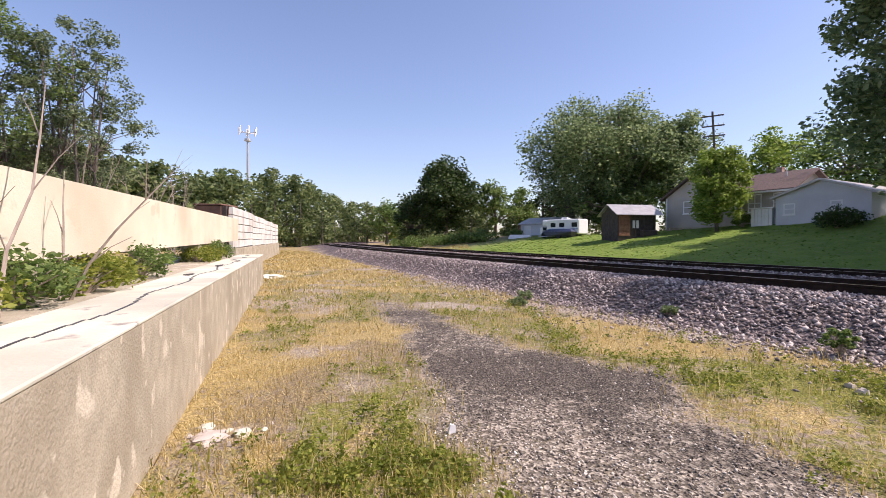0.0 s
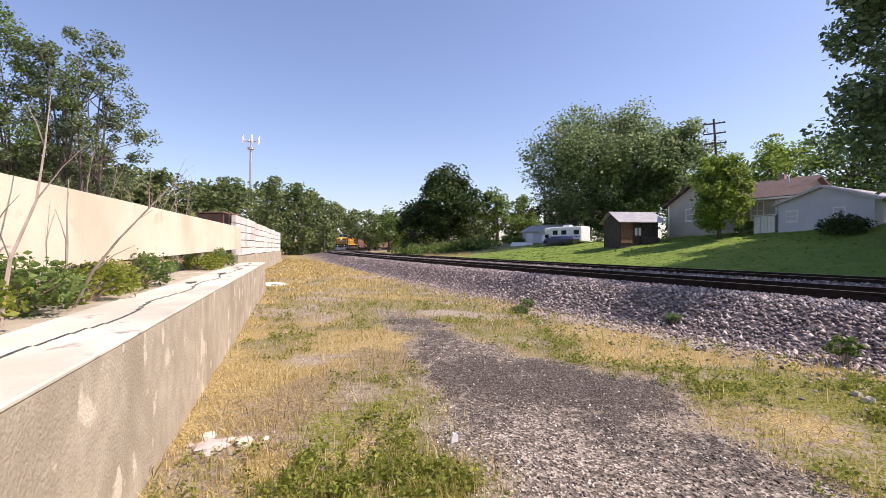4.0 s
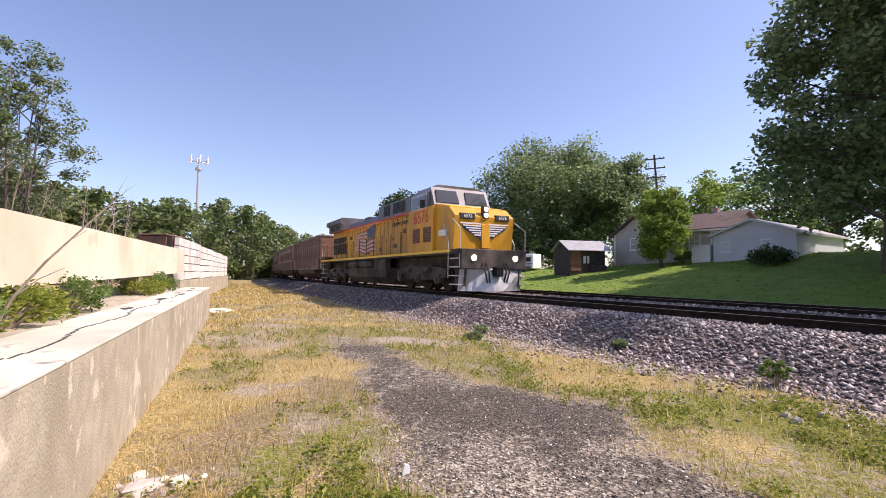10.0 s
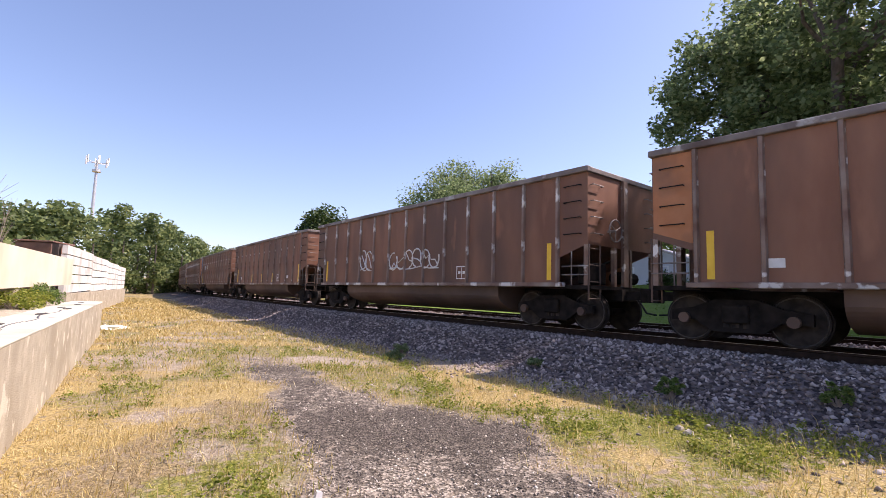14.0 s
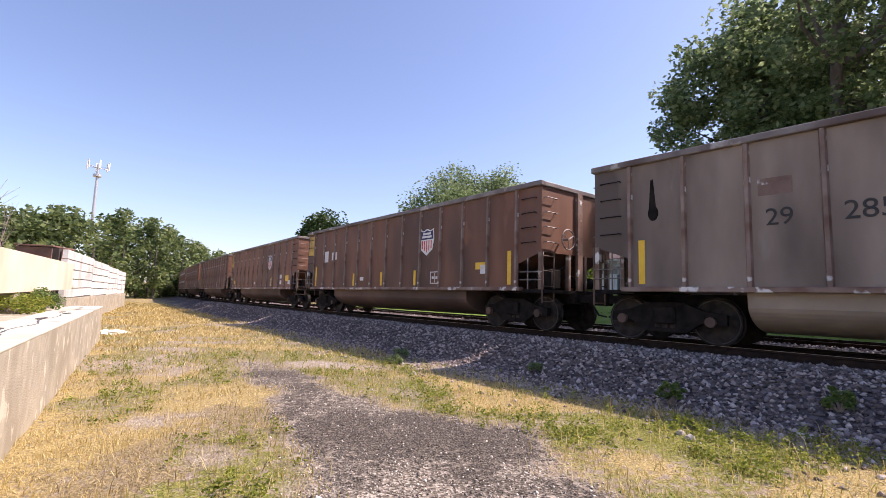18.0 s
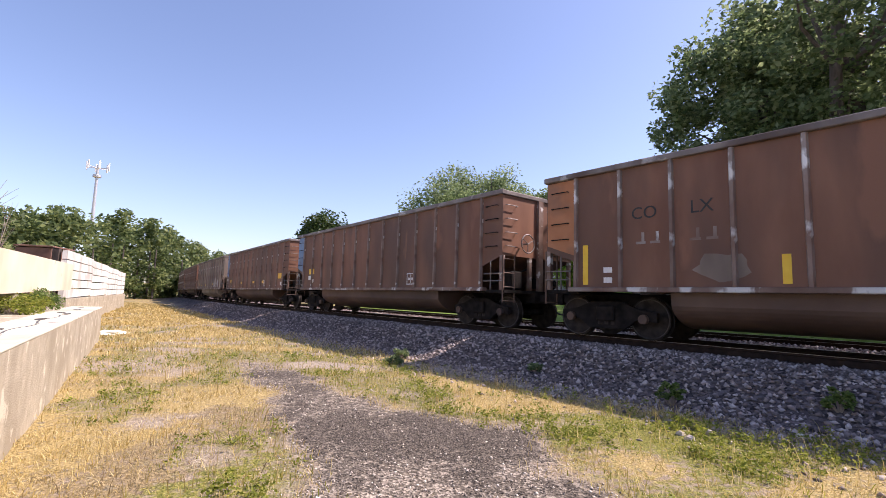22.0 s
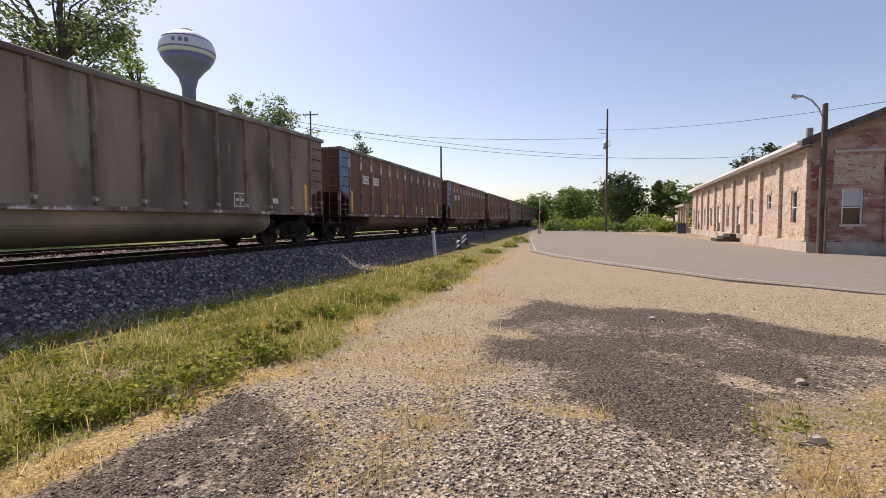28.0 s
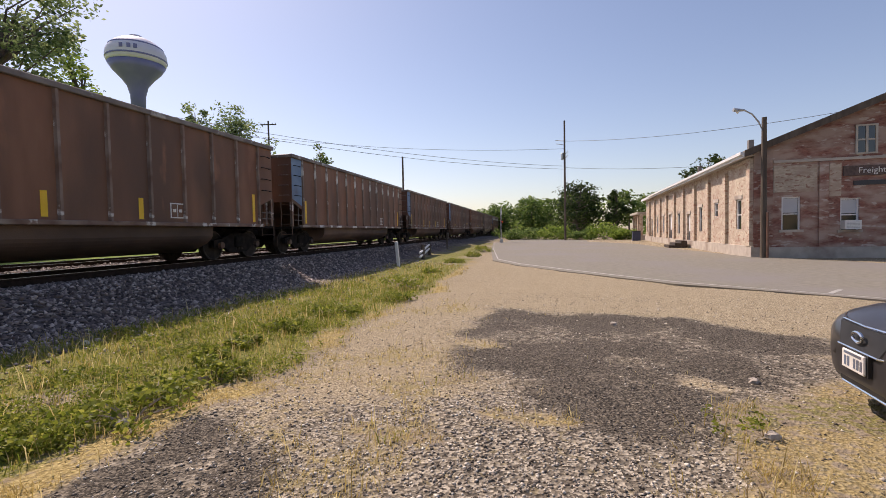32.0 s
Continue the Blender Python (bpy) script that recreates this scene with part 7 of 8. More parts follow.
def at(yaw, d, *a, **k):
    x, y = polar(yaw, d)
    return tree("tree", a[0], x, y, *a[1:], **k)


at(-0.3, 75, "dark green spreading tree beyond the tracks", 13.4, 6.0, 1.0, LEAF_DARK, 1, clumps=170, per=100, leaf=0.46)
at(3.6, 80, "dark green tree beside the far woods", 9.0, 4.0, 0.8, LEAF_DARK, 21, clumps=60, per=60, leaf=0.42)
at(-6.3, 77, "lighter green yard tree with open branches", 9.3, 3.9, 1.6, LEAF, 2, clumps=60, per=60, leaf=0.4)
at(-9.2, 82, "lighter green yard tree with open branches", 9.0, 3.2, 1.6, LEAF, 3, clumps=50, per=60, leaf=0.4)
at(6.9, 100, "rounded green tree by the curve", 9.5, 5.2, 0.6, LEAF, 4, clumps=70, per=60, leaf=0.5)
at(9.2, 135, "green tree by the curve", 11.5, 5.0, 0.6, LEAF_FAR, 5, clumps=60, per=50, leaf=0.6)
at(-16.2, 62, "large feathery willow-like tree behind the sheds", 17.2, 7.6, 1.6, LEAF_TALL, 6, clumps=230, per=120, leaf=0.36, trunk=0.45, stems=2)
at(-21.6, 64, "large feathery willow-like tree behind the sheds", 17.8, 6.8, 1.6, LEAF_TALL, 7, clumps=210, per=120, leaf=0.36, trunk=0.5, stems=2)
at(-26.2, 62, "feathery green tree behind the house", 15.0, 5.2, 2.0, LEAF_TALL, 8, clumps=150, per=110, leaf=0.36, trunk=0.4)
at(-13.5, 70, "dark undergrowth tree behind the sheds", 7.5, 4.5, 0.3, LEAF_DARK, 22, clumps=60, per=60, leaf=0.4)
at(-20.0, 58, "dark undergrowth tree behind the sheds", 6.0, 5.0, 0.2, LEAF_DARK, 23, clumps=60, per=60, leaf=0.4)
at(-30.3, 36.6, "bright green young tree before the house", 6.2, 2.1, 0.15, LEAF_LIGHT, 9, clumps=150, per=110, leaf=0.19, trunk=0.12)
at(-35.4, 60, "rounded green tree behind the house roof", 11.4, 4.2, 2.0, LEAF_LIGHT, 10, clumps=70, per=70, leaf=0.36)
at(-40.5, 56, "green tree behind the garage", 10.0, 5.0, 1.2, LEAF, 11, clumps=70, per=70, leaf=0.36)
at(-45.5, 50, "dark green tree behind the garage", 10.0, 5.0, 0.6, LEAF_DARK, 24, clumps=70, per=70, leaf=0.36)
at(-49.0, 28.5, "tall grey-green tree on the lawn beside the tracks", 16.8, 5.4, 1.2, LEAF_TALL, 12, narrow=0.6, clumps=240, per=160, leaf=0.26, trunk=0.3, clump_r=0.2, fill=0.45)
# added, mostly hidden: placed by where its shade lands on garage and lawn
at(-53.0, 36.0, "tall shade tree behind the garage", 18.0, 5.0, 2.5, LEAF_SHADE, 34, narrow=0.4, clumps=220, per=130, leaf=0.36, trunk=0.4, clump_r=0.26)
at(-57.0, 26.0, "tall spreading tree on the lawn beside the tracks", 22.5, 6.0, 2.6, LEAF_TALL, 13, clumps=170, per=120, leaf=0.26, trunk=0.36, stems=2, clump_r=0.16, fill=0.5)
at(-69.5, 26.0, "tall tree with leaning limbs beside the tracks", 23.0, 6.6, 2.8, LEAF_TALL, 14, clumps=190, per=120, leaf=0.26, trunk=0.36, stems=2, clump_r=0.15, fill=0.5)
at(-84.0, 29.0, "tall open-crowned tree beside the tracks", 20.5, 6.4, 3.5, LEAF_TALL, 15, clumps=150, per=110, leaf=0.26, trunk=0.3, stems=2, clump_r=0.17)
# added behind the tall trees so that its shadow falls on the lawn
at(-63.0, 35.0, "tall open tree at the back of the lawn", 17.5, 6.0, 2.5, LEAF_SHADE, 36, narrow=0.4, clumps=160, per=120, leaf=0.36, trunk=0.4, clump_r=0.26)
at(-97.0, 32.0, "open-crowned tree beyond the tracks", 18.5, 5.0, 5.0, LEAF_TALL, 16, clumps=90, per=100, leaf=0.25, trunk=0.25, clump_r=0.19)
at(-75.0, 40.0, "low bushy tree behind the tall trees", 7.0, 5.0, 0.2, LEAF_LIGHT, 25, clumps=60, per=70, leaf=0.3)
at(-62.0, 42.0, "low bushy tree behind the tall trees", 6.0, 5.0, 0.2, LEAF, 26, clumps=60, per=70, leaf=0.3)
at(-102.8, 46, "light green tree beyond the tracks", 14.6, 3.6, 1.5, LEAF_LIGHT, 17, clumps=60, per=70, leaf=0.32)
at(-112.9, 62, "small green tree beyond the tracks", 17.6, 3.0, 2.0, LEAF_TALL, 18, clumps=80, per=60, leaf=0.36)
at(-117.0, 63, "green tree beyond the tracks", 17.8, 4.4, 2.0, LEAF_TALL, 19, clumps=100, per=60, leaf=0.36)
at(-126.2, 92, "green tree beyond the tracks", 19.0, 3.4, 1.0, LEAF_FAR, 20, clumps=50, per=50, leaf=0.5)
at(-170.0, 80, "dark tree behind the freight house", 13.0, 4.0, 2.0, LEAF_DARK, 27, clumps=50, per=60, leaf=0.45)
at(-156.5, 84, "tall dark tree beyond the street", 10.6, 4.6, 0.8, LEAF_DARK, 28, clumps=80, per=60, leaf=0.42)
at(-160.6, 82, "dark slender tree beyond the street", 8.2, 2.4, 0.8, LEAF_DARK, 29, clumps=40, per=60, leaf=0.42)


def scrub_tree():
    """The thin many-stemmed tree behind the dock, with bare twigs below."""
    for yaw, d, h, r, seed in ((41.5, 13.5, 6.3, 1.6, 31), (47.5, 13.0, 7.0, 2.2, 32), (37.8, 13.0, 6.5, 1.25, 33), (38.5, 17.0, 5.2, 1.7, 35)):
        x, y = polar(yaw, d)
        tree("tree", "thin many-stemmed tree with small leaves behind the dock", x, y, h, r, 2.0, LEAF_SHADE if seed % 2 else LEAF, seed, clumps=90, per=150, leaf=0.062, trunk=0.045, stems=5, clump_r=0.16)
    rng = random.Random(6)
    for yaw, d, zb, n in ((44.5, 4.3, 0.96, 3), (38.8, 5.2, 0.96, 2), (36.0, 8.5, 0.96, 3), (33.0, 14.0, 0.9, 12), (30.0, 17.0, 0.9, 10), (38.5, 12.5, 0.9, 14)):
        x, y = polar(yaw, d)
        sh = Shape()
        for k in range(n):
            a = rng.uniform(0, 6.28)
            L = rng.uniform(1.0, 2.0) if d < 10 else rng.uniform(1.5, 3.2)
            p = [Vector((x + rng.uniform(-0.1, 0.1), y + rng.uniform(-0.1, 0.1), zb))]
            dirv = Vector((math.cos(a) * 0.35, math.sin(a) * 0.35, 1.0)).normalized()
            for q in range(4):
                dirv = (dirv + Vector((rng.uniform(-0.2, 0.2), rng.uniform(-0.2, 0.2), 0.05))).normalized()
                p.append(p[-1] + dirv * L / 4)
            sh.tube(p, [0.016, 0.013, 0.010, 0.007, 0.003], 5, False)
            for q in (1, 2, 3):
                e = p[q] + (dirv + Vector((rng.uniform(-1, 1), rng.uniform(-1, 1), 0.1))).normalized() * L * 0.28
                sh.tube([p[q], p[q].lerp(e, 0.5) + Vector((0, 0, 0.03)), e], [0.006, 0.004, 0.002], 4, False)
        whole("dry_shrub", sh, TWIG, "bare dry shrub with forked grey twigs", "shrub", "dry shrubs")


scrub_tree()


def bush(name, label, x, y, z, r, h, mat, seed, clumps=16, per=60, leaf=0.06, group=""):
    rng = np.random.RandomState(seed)
    b = thing(name, label, "bush", group, m=pose(x, y, z))
    c, s = [], []
    st = Shape()
    for k in range(clumps):
        a, q = rng.rand() * 6.28, rng.rand() ** 0.5
        p = (r * q * math.cos(a), r * q * math.sin(a), h * (0.15 + 0.75 * rng.rand() * (1 - 0.5 * q)))
        c.append(p)
        s.append(r * (0.25 + 0.2 * rng.rand()))
        st.tube([(0, 0, -0.05), (p[0] * 0.5, p[1] * 0.5, p[2] * 0.6), p], [0.012, 0.008, 0.004], 4, False)
    part("stem_set", st, TWIG, b)
    v, f = leaf_cloud(c, s, per, leaf, rng)
    part("foliage", bulk("foliage", v, f, mat), mat, b)
    return b


def build_bushes():
    for k, (x, y, r, h, mat) in enumerate(((5.15, 6.05, 0.17, 0.55, LEAF), (2.1, 12.0, 0.2, 0.36, LEAF_TALL), (6.55, 4.7, 0.16, 0.45, LEAF), (1.8, 11.0, 0.22, 0.2, LEAF_TALL), (4.3, 8.9, 0.16, 0.18, LEAF_TALL),
                                           (7.4, 1.6, 0.2, 0.3, LEAF))):
        bush("weed_bush", "small green weed bush in the ballast", x, y, height(x, y), r, h, mat, 50 + k, 14, 55, 0.05, "weeds in the ballast")
    for k, (q, o) in enumerate(((0.40, 0.95), (0.44, 1.05), (0.48, 0.9), (0.52, 1.0), (0.56, 1.05), (0.60, 0.95), (0.64, 1.1), (0.68, 0.95), (0.16, 1.0), (0.12, 0.9), (0.20, 1.0))):
        # between the cap and the beam; q from the far end back
        x, y = -6.06 + 7.41 * q, 15.79 - 22.84 * q
        x, y = x - (o + 0.13) * 0.951, y - (o + 0.13) * 0.309
        bush("weed_bush", "leafy green weeds growing under the barrier beam", x, y, 0.97, 0.42, 0.42 if k % 3 else 0.55, WEED_LEAF if k % 3 else LEAF, 70 + k, 26, 70, 0.05, "weeds on the dock")
    rng = random.Random(31)
    for k in range(18):
        t = k / 17
        i = t * 6.99
        j = int(i)
        (ax, ay), (bx, by) = STRIP_EDGE[1 + j], STRIP_EDGE[min(2 + j, 8)]
        x, y = ax + (bx - ax) * (i - j), ay + (by - ay) * (i - j)
        x, y = x + rng.uniform(0.25, 1.1), y + rng.uniform(-0.2, 0.3)
        r = rng.uniform(0.16, 0.34) * (1 + t)
        bush("weed_bush", "leafy green weeds along the foot of the ballast", x, y, height(x, y), r, r * rng.uniform(0.4, 0.75), WEED_LEAF, 130 + k, 16, 44, 0.04 * (1 + t), "weeds of the verge")
    bush("bush", "dark rounded bush before the garage", 20.9, 24.9, height(20.9, 24.9), 1.1, 1.3, LEAF_DARK, 90, 30, 90, 0.14)
    bush("bush", "green bush beside the enclosure", 19.9, 31.2, height(19.9, 31.2), 0.55, 1.1, LEAF, 91, 20, 80, 0.1)
    for k, (yaw, d, r, h) in enumerate(((4.5, 66, 2.2, 1.6), (1.5, 68, 2.5, 1.4), (-2.5, 62, 2.0, 1.8), (-4.6, 60, 2.0, 1.8), (-8.6, 62, 1.2, 1.1), (-0.5, 64, 2.0, 1.3))):
        x, y = polar(yaw, d)
        bush("bush", "scrubby green bush beyond the second track", x, y, height(x, y), r, h, LEAF, 92 + k, 24, 70, 0.28, "bushes by the far trees")
    for k, (yaw, d, r, h) in enumerate(((-151, 74, 2.6, 2.2), (-154, 71, 2.4, 2.4), (-157, 70, 2.2, 2.0), (-159.5, 69, 2.4, 2.6), (-148.5, 76, 2.5, 2.0), (-161.5, 67, 1.6, 1.8))):
        x, y = polar(yaw, d)
        bush("bush", "green bush at the far side of the street", x, y, 0.0, r, h, LEAF_LIGHT if k % 2 else LEAF, 110 + k, 26, 70, 0.3, "bushes by the street")


build_bushes()


def far_woods(name, label, yaws, dists, tops, mat, n, seed, size=0.9):
    """A distant belt of trees, one object: crowns, with trunks below."""
    rng = np.random.RandomState(seed)
    c, s = [], []
    tr = Shape()
    for k in range(n):
        yaw = rng.uniform(yaws[0], yaws[-1])
        top = np.interp(yaw, sorted(yaws), [t for _, t in sorted(zip(yaws, tops))])
        d0 = np.interp(yaw, sorted(yaws), [t for _, t in sorted(zip(yaws, dists))])
        d = d0 * rng.uniform(1.0, 1.35)
        x, y = polar(yaw, d)
        zg = height(x, y)
        zt = (1.5 + d * math.tan(radians(top))) * rng.uniform(0.84, 1.0)
        r = rng.uniform(2.2, 3.8)
        tr.tube([(x, y, zg - 0.5), (x, y, zg + (zt - zg) * 0.6)], [0.2, 0.1], 5, False)
        for j in range(24):
            q = rng.rand()
            a = rng.rand() * 6.28
            w = r * math.sqrt(max(0.05, 1 - (2 * q - 0.9) ** 2 * 0.8)) * rng.rand() ** 0.5
            c.append((x + w * math.cos(a), y + w * math.sin(a), zg + (zt - zg - 0.6) * (0.02 + 0.98 * q)))
            s.append(r * (0.36 + 0.2 * rng.rand()))
    v, f = leaf_cloud(c, s, 30, size, rng)
    ob = thing(name, label, "woods", kind="stuff")
    part("trunk_row", tr, BARK, ob)
    part("crown_mass", bulk("crown_mass", v, f, mat), mat, ob)


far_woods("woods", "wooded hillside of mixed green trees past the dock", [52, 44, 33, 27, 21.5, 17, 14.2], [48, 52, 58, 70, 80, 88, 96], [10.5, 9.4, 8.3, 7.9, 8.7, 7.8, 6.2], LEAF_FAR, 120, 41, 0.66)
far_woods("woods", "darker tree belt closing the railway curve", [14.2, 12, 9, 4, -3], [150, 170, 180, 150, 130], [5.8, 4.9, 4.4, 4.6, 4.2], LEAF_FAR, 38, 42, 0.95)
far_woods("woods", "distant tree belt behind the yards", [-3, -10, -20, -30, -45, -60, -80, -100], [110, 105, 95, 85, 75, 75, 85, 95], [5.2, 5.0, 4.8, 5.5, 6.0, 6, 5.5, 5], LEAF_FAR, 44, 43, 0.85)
far_woods("woods", "green tree belt beyond the street", [-144.5, -147, -151, -154, -157, -162, -168], [120, 105, 96, 92, 90, 90, 100], [2.2, 3.4, 3.9, 4.2, 4.6, 4.6, 3.5], LEAF, 42, 44, 0.66)
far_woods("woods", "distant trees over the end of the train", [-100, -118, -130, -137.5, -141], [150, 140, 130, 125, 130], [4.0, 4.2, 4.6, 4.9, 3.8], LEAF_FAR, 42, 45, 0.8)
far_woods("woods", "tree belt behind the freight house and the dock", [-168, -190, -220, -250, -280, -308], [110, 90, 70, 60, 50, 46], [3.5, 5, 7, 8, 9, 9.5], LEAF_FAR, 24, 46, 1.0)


# ---- loose stones, gravel, grass ----
def crumbs(name, label, P, size, mat, seed, parent_kind="stuff", flat=0.75, sink=0.2):
    """Many small irregular stones as one object. P: places (n, 3)."""
    rng = np.random.RandomState(seed)
    n = len(P)
    base = np.array([(1, 0, 0), (0, 1, 0), (-1, 0, 0), (0, -1, 0), (0, 0, 1), (0, 0, -1)], float)
    tri = np.array([(0, 1, 4), (1, 2, 4), (2, 3, 4), (3, 0, 4), (1, 0, 5), (2, 1, 5), (3, 2, 5), (0, 3, 5)])
    v = base[None] * (0.6 + 0.7 * rng.rand(n, 6, 1)) + 0.25 * rng.normal(size=(n, 6, 3))
    a = rng.rand(n) * 6.28
    c, s = np.cos(a), np.sin(a)
    x = v[..., 0] * c[:, None] - v[..., 1] * s[:, None]
    y = v[..., 0] * s[:, None] + v[..., 1] * c[:, None]
    sz = (size * (0.55 + 0.9 * rng.rand(n) ** 1.5))[:, None]
    V = np.stack([x * sz, y * sz, v[..., 2] * sz * flat], -1) + P[:, None, :] + np.array([0, 0, 1]) * sz[:, :, None] * sink
    F = (tri[None] + 6 * np.arange(n)[:, None, None]).reshape(-1, 3)
    ob = new(name, bulk(name, V.reshape(-1, 3), F, mat))
    return tagged(ob, label, "stones", kind=parent_kind)


STONES = leafy("ballast_stones", (0.09, 0.07, 0.062), (0.25, 0.2, 0.178), (0.62, 0.535, 0.48), 0.0)


def scatter():
    rng = np.random.RandomState(77)
    # ballast shoulder and bed
    n = 66000
    s = np.concatenate([rng.normal(-3, 12, n // 2), rng.uniform(-48, 40, n // 2)])
    u = np.where(rng.rand(n) < 0.62, rng.uniform(1.0, 3.9, n), rng.uniform(-6.6, 1.0, n))
    X = np.interp(s, _s, _x) + u * np.cos(np.interp(s, _s, _h))
    Y = np.interp(s, _s, _y) + u * np.sin(np.interp(s, _s, _h))
    Z = ground_height(X, Y, u, s)
    crumbs("ballast_stones", "pinkish grey crushed ballast stones", np.stack([X, Y, Z], 1), 0.038, STONES, 5)
    n = 7000
    s, u = rng.uniform(-22, 22, n), 3.7 + rng.exponential(0.5, n)
    X = np.interp(s, _s, _x) + u * np.cos(np.interp(s, _s, _h))
    Y = np.interp(s, _s, _y) + u * np.sin(np.interp(s, _s, _h))
    crumbs("stray_ballast", "stray ballast stones in the dirt", np.stack([X, Y, ground_height(X, Y)], 1), 0.027, STONES, 6)
    # gravel of the drive and lot
    n = 190000
    r, a = 1.7 + 9.5 * rng.rand(n) ** 1.5, rng.uniform(-3.14, 3.14, n)
    X, Y = r * np.sin(a), r * np.cos(a)
    uu, ss = line_coords(X, Y)
    z = zones(X, Y, uu, ss)
    pick = rng.rand(n)
    pale = pick < z["gravel"] * (1 - 0.75 * z["sand"]) * (1 - 0.93 * z["dark"]) * 0.8
    tarry = (pick > 0.35) & (pick < 0.35 + 0.6 * z["dark"])
    for keep, name, label, size, mat, seed in ((pale, "gravel", "loose pale gravel with dark gaps", 0.0115, PEBBLE, 7), (tarry, "dark_gravel", "tarry dark gravel", 0.008, PEBBLE_DARK, 8)):
        crumbs(name, label, np.stack([X[keep], Y[keep], ground_height(X[keep], Y[keep], uu[keep], ss[keep])], 1), size, mat, seed)


scatter()


def grass(name, label, mat, n, seed, zone, h0, h1, rmax=16.0, width=0.006, box=None, lean=0.5, power=1.5):
    """Blades sown where a zone is strong, in tufts."""
    rng = np.random.RandomState(seed)
    if box:
        X, Y = rng.uniform(box[0], box[1], n), rng.uniform(box[2], box[3], n)
    else:
        r, a = 1.3 + (rmax - 1.3) * rng.rand(n) ** power, rng.uniform(-0.8, 3.3, n)
        X, Y = r * np.sin(a), r * np.cos(a)
    u, s = line_coords(X, Y)
    z = zones(X, Y, u, s)[zone]
    tuft = ripple(X, Y, 0.22, seed) * 0.6 + ripple(X, Y, 0.8, seed + 1) * 0.4
    dock_side = (X + 1.5) + 0.3243 * (Y - 1.48) > -0.02
    keep = (rng.rand(n) < z * step(tuft, 0.30, 0.58)) & (dock_side | (Y > 16.2))
    X, Y, u, s, tuft = X[keep], Y[keep], u[keep], s[keep], tuft[keep]
    m = len(X)
    Z = ground_height(X, Y, u, s) - 0.01
    h = (h0 + (h1 - h0) * rng.rand(m) ** 1.6) * (0.5 + 0.9 * tuft)
    a, b = rng.uniform(0, 6.28, m), rng.uniform(0, 6.28, m)
    dist = np.hypot(X, Y)
    w = width * (0.6 + 0.8 * rng.rand(m)) * np.maximum(1, dist / 6)
    base = np.stack([X, Y, Z], 1)
    side = np.stack([np.cos(a), np.sin(a), 0 * a], 1) * w[:, None]
    off = np.stack([np.cos(b), np.sin(b), 0 * b], 1) * (h * lean * rng.rand(m))[:, None]
    up = np.array([0, 0, 1.0])
    mid = base + off * 0.35 + up * (h * 0.6)[:, None]
    tip = base + off + up * (h * (1 - 0.25 * lean * rng.rand(m)))[:, None]
    V = np.stack([base - side, base + side, mid + side * 0.7, mid - side * 0.7, tip], 1).reshape(-1, 3)
    k = 5 * np.arange(m)[:, None]
    F = np.concatenate([k + np.array([[0, 1, 2]]), k + np.array([[0, 2, 3]]), k + np.array([[3, 2, 4]])])
    tagged(new(name, bulk(name, V, F, mat)), label, "grass", kind="stuff")


grass("dry_grass", "straw-coloured dry grass", DRY_GRASS, 540000, 201, "dry", 0.02, 0.09, 20.0, width=0.0034, lean=1.5)
grass("dead_grass", "matted dead brown grass", DEAD_GRASS, 300000, 206, "dead", 0.015, 0.06, 14.0, width=0.0032, lean=2.2)
grass("green_grass", "green grass and low weeds in the yard", GREEN_GRASS, 210000, 202, "green", 0.03, 0.13, 22.0, width=0.0042, lean=1.1)
grass("dry_grass", "thin straw among the green weeds", DRY_GRASS, 50000, 203, "green", 0.06, 0.24, 22.0, width=0.003, lean=1.0)
grass("verge_weeds", "tall green weeds along the foot of the ballast", WEED_LEAF, 110000, 207, "verge", 0.04, 0.15, 16.0, width=0.0048, lean=1.2)
grass("dry_grass", "seeding straw stalks along the foot of the ballast", DRY_GRASS, 20000, 208, "verge", 0.1, 0.34, 16.0, width=0.0035, lean=0.8)
grass("seed_grass", "taller seeding straw stalks", DRY_GRASS, 30000, 205, "dry", 0.08, 0.26, 12.0, width=0.003, lean=1.0)
grass("dead_grass", "brown stalks standing in the matted grass", DEAD_GRASS, 24000, 209, "dead", 0.06, 0.22, 10.0, width=0.003, lean=1.0)
grass("dry_grass", "straw-coloured grass further along the railway", DRY_GRASS, 110000, 210, "dry", 0.05, 0.16, box=(-22, 3, 12, 60), width=0.006, lean=1.2)
LAWN_BLADE = leafy("lawn_blades", (0.09, 0.16, 0.02), (0.15, 0.24, 0.035), (0.24, 0.31, 0.06), 0.4)
grass("lawn_grass", "mown green lawn beyond the tracks", LAWN_BLADE, 30000, 204, "lawn", 0.02, 0.06, box=(4, 34, 4, 60), width=0.016)


def low_weeds():
    """Broad-leaved weeds among the grass of the green patches."""
    rng = np.random.RandomState(9)
    n = 30000
    r, a = 1.6 + 11.0 * rng.rand(n) ** 1.2, rng.uniform(-0.8, 3.3, n)
    X, Y = r * np.sin(a), r * np.cos(a)
    u, s = line_coords(X, Y)
    keep = (rng.rand(n) < zones(X, Y, u, s)["green"] * step(ripple(X, Y, 0.5, 31), 0.35, 0.7)) & ((X + 1.5) + 0.3243 * (Y - 1.48) > 0.05)
    X, Y, u, s = X[keep], Y[keep], u[keep], s[keep]
    m = len(X)
    c = np.stack([X, Y, ground_height(X, Y, u, s) + 0.02 + 0.10 * rng.rand(m) ** 2], 1)
    v, f = leaf_cloud(c, np.full(m, 0.075), 22, 0.032, rng)
    tagged(new("ground_weeds", bulk("ground_weeds", v, f, WEED_LEAF)), "low leafy green ground weeds", "weeds", kind="stuff")


low_weeds()


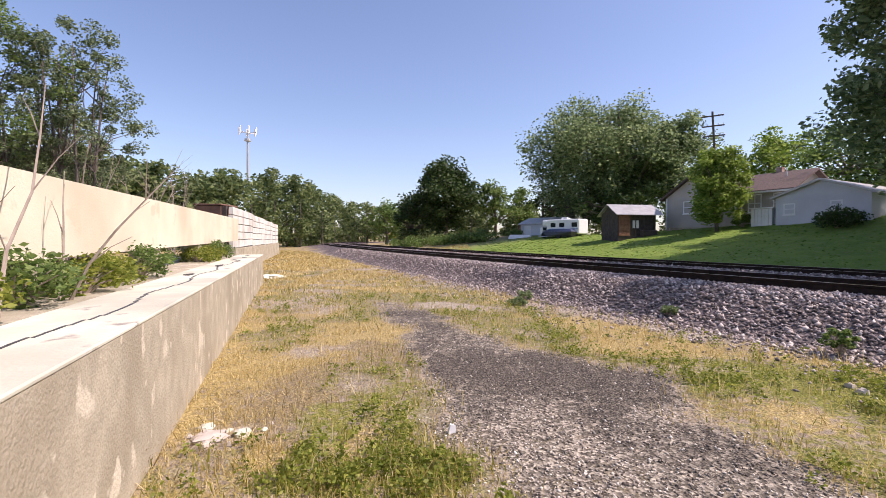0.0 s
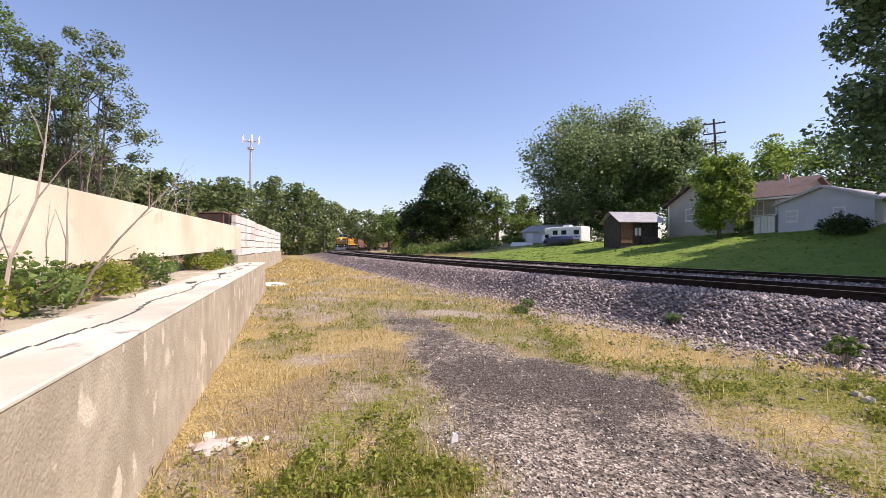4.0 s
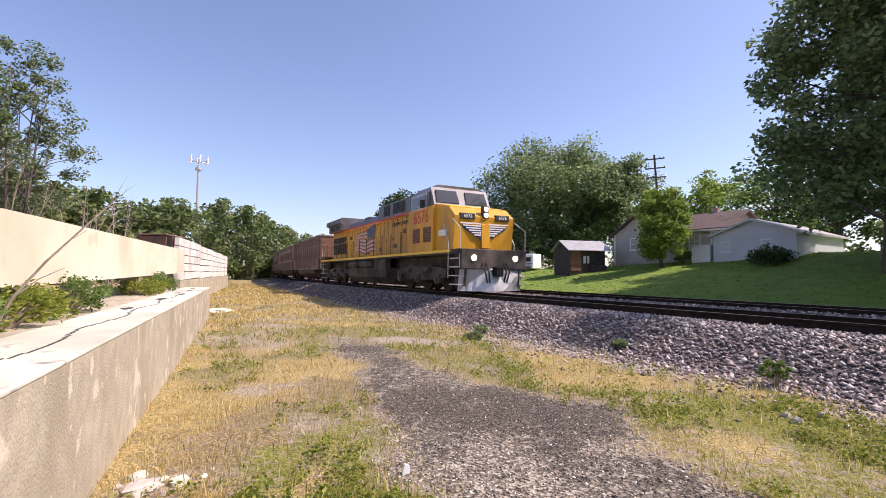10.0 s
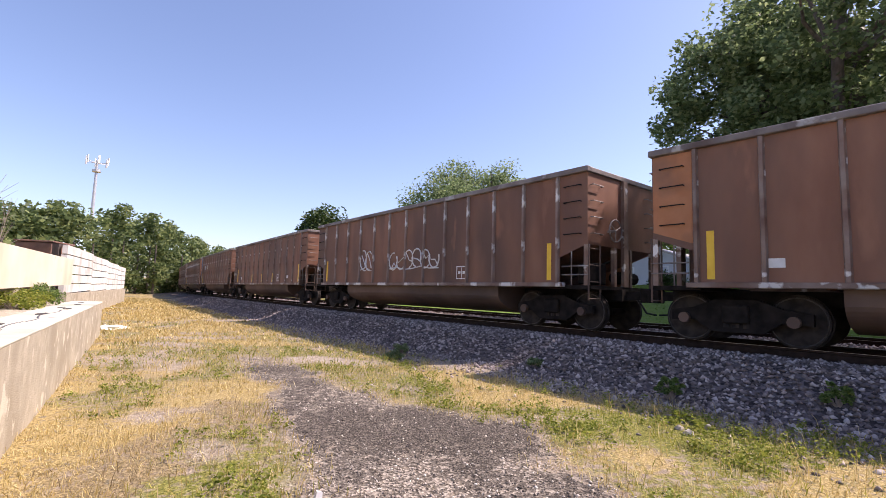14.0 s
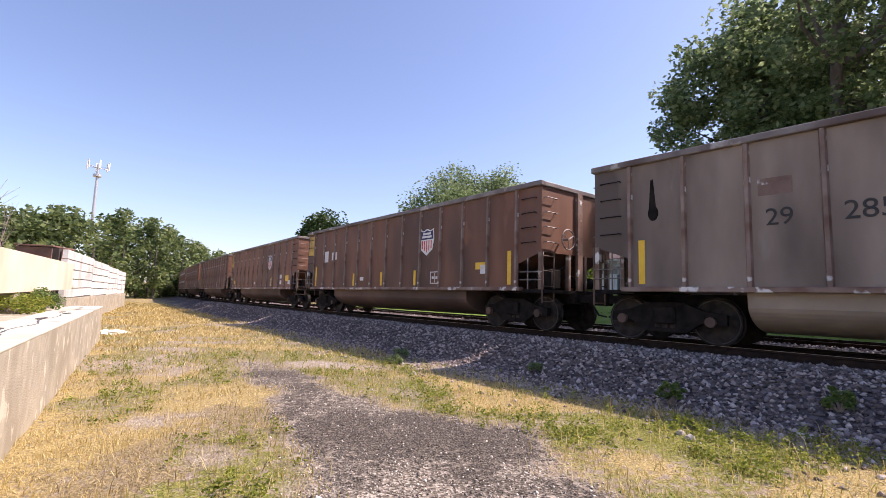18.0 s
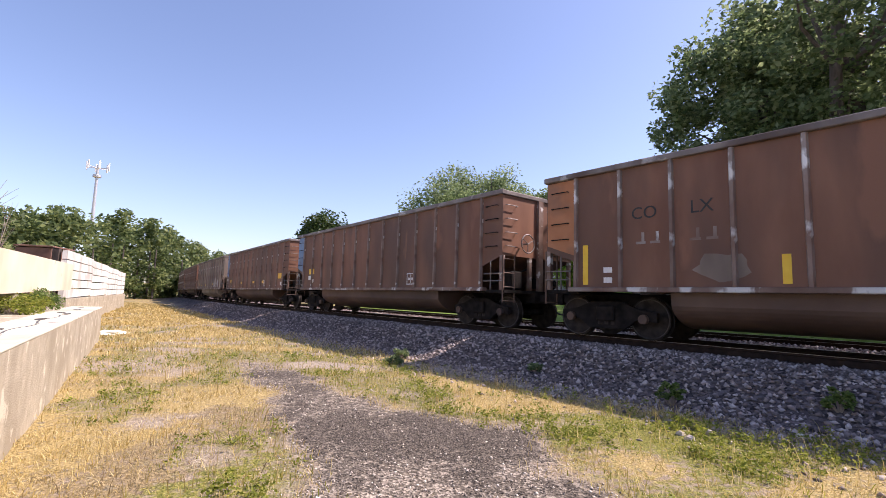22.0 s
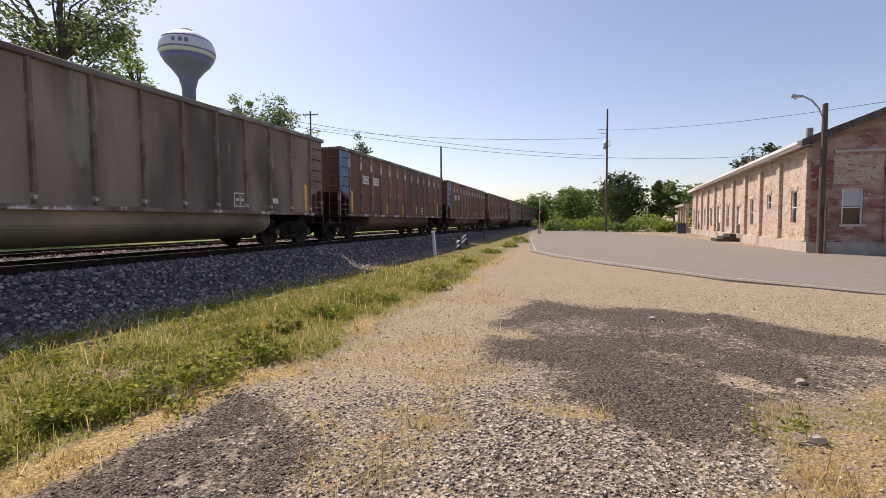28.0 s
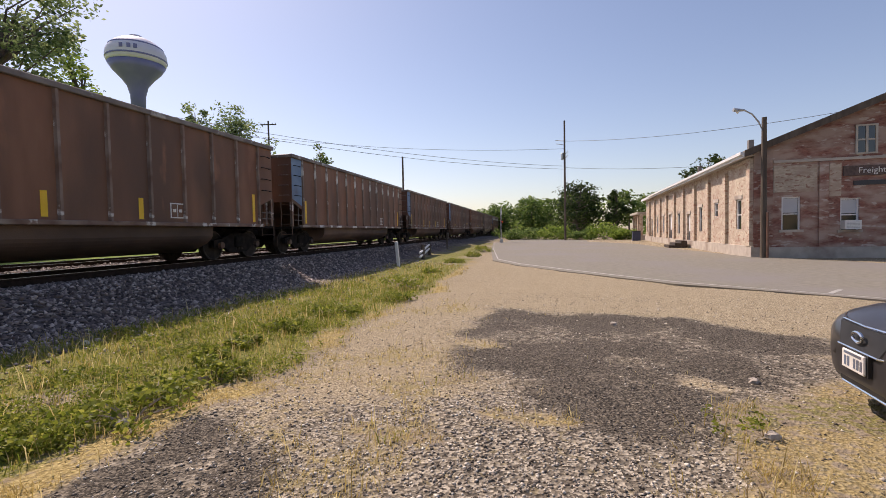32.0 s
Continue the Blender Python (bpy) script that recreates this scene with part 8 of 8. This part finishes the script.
def rock(label, x, y, r, h, mat, seed, group="loose pale rocks", sink=0.25):
    rng = np.random.RandomState(seed)
    sh = Shape()
    prof = []
    n = 9
    verts, faces = [], []
    for i, (f, z) in enumerate(((0.85, -sink), (1.0, 0.25), (0.8, 0.75), (0.35, 1.0))):
        for k in range(n):
            a = 2 * math.pi * k / n
            q = r * f * (0.75 + 0.5 * rng.rand())
            verts.append((q * math.cos(a), q * 0.75 * math.sin(a), h * z * (0.85 + 0.3 * rng.rand())))
    for i in range(3):
        for k in range(n):
            faces.append((i * n + k, i * n + (k + 1) % n, (i + 1) * n + (k + 1) % n, (i + 1) * n + k))
    faces += [tuple(range(n - 1, -1, -1)), tuple(range(3 * n, 4 * n))]
    sh.add(verts, faces)
    whole("rock", sh, mat, label, "rock", group, m=pose(x, y, height(x, y), 0, 0, rng.rand() * 360))


def build_rocks():
    rng = random.Random(12)
    rock("broken lump of pale concrete in the grass", -1.78, 3.55, 0.15, 0.045, LIMESTONE, 1)
    rock("broken lump of pale concrete in the grass", -1.55, 3.62, 0.09, 0.04, CONCRETE_TOP, 2)
    rock("broken lump of pale concrete in the grass", -1.9, 3.75, 0.08, 0.035, CONCRETE_TOP, 3)
    rock("flat pale slab near the end of the dock", -6.75, 18.3, 0.55, 0.14, CONCRETE_TOP, 4)
    rock("pale rock at the foot of the ballast", 4.15, 4.75, 0.05, 0.045, LIMESTONE, 5)
    for k in range(16):
        rock("broken lump of pale concrete in the grass", -1.7 + rng.uniform(-0.25, 0.3), 3.6 + rng.uniform(-0.2, 0.25), rng.uniform(0.02, 0.05), rng.uniform(0.015, 0.035), LIMESTONE if k % 2 else CONCRETE_TOP, 100 + k)
    for k in range(26):
        s, u = rng.uniform(-16, 10), rng.uniform(3.9, 5.3)
        x, y, _ = on_line(s, u)
        rock("pale rock at the foot of the ballast", x, y, rng.uniform(0.03, 0.08), rng.uniform(0.03, 0.06), LIMESTONE if k % 3 else CONCRETE_TOP, 20 + k)
    for x, y in ((7.9, -2.6), (4.35, -1.2), (2.6, -7.3), (0.55, -5.3), (0.3, -3.9)):
        rock("small pale stone on the gravel lot", x, y, 0.06, 0.05, LIMESTONE, 60 + int(10 * x))
    sh = Shape().hexa([(-0.05, -0.03, 0), (0.05, -0.03, 0), (0.04, 0.03, 0), (-0.04, 0.03, 0), (-0.03, -0.02, 0.11), (0.04, -0.01, 0.10), (0.035, 0.02, 0.09), (-0.03, 0.015, 0.12)])
    whole("litter", sh, WHITE_PAINT, "crumpled white paper litter on the gravel", "litter", m=pose(0.07, 3.62, height(0.07, 3.62), 8, 5, 20) @ Matrix.Scale(0.62, 4))


build_rocks()


# ---- what moves ----
SPEED = 20.0


def vehicle_pose(s):
    x, y, h = on_line(s)
    return pose(x, y, RAIL_Z, 0, 0, math.degrees(h) + 90)


def motions():
    """The train runs along the track at a nearly even speed."""
    times = [0.5 * i for i in range(65)]
    late = [float(np.interp(t, [0, 13, 25, 26, 29, 32], [0, 0, -1.25, -0.75, 0.1, 0.1])) for t in times]
    for k, ob in enumerate([LOCO] + CARS):
        back = -17.85 + (11.15 if k == 0 else -CAR_PITCH * (k - 0.5))
        walk(ob, [(t, vehicle_pose(back + SPEED * (t - 11.0) + d)) for t, d in zip(times, late)])


motions()
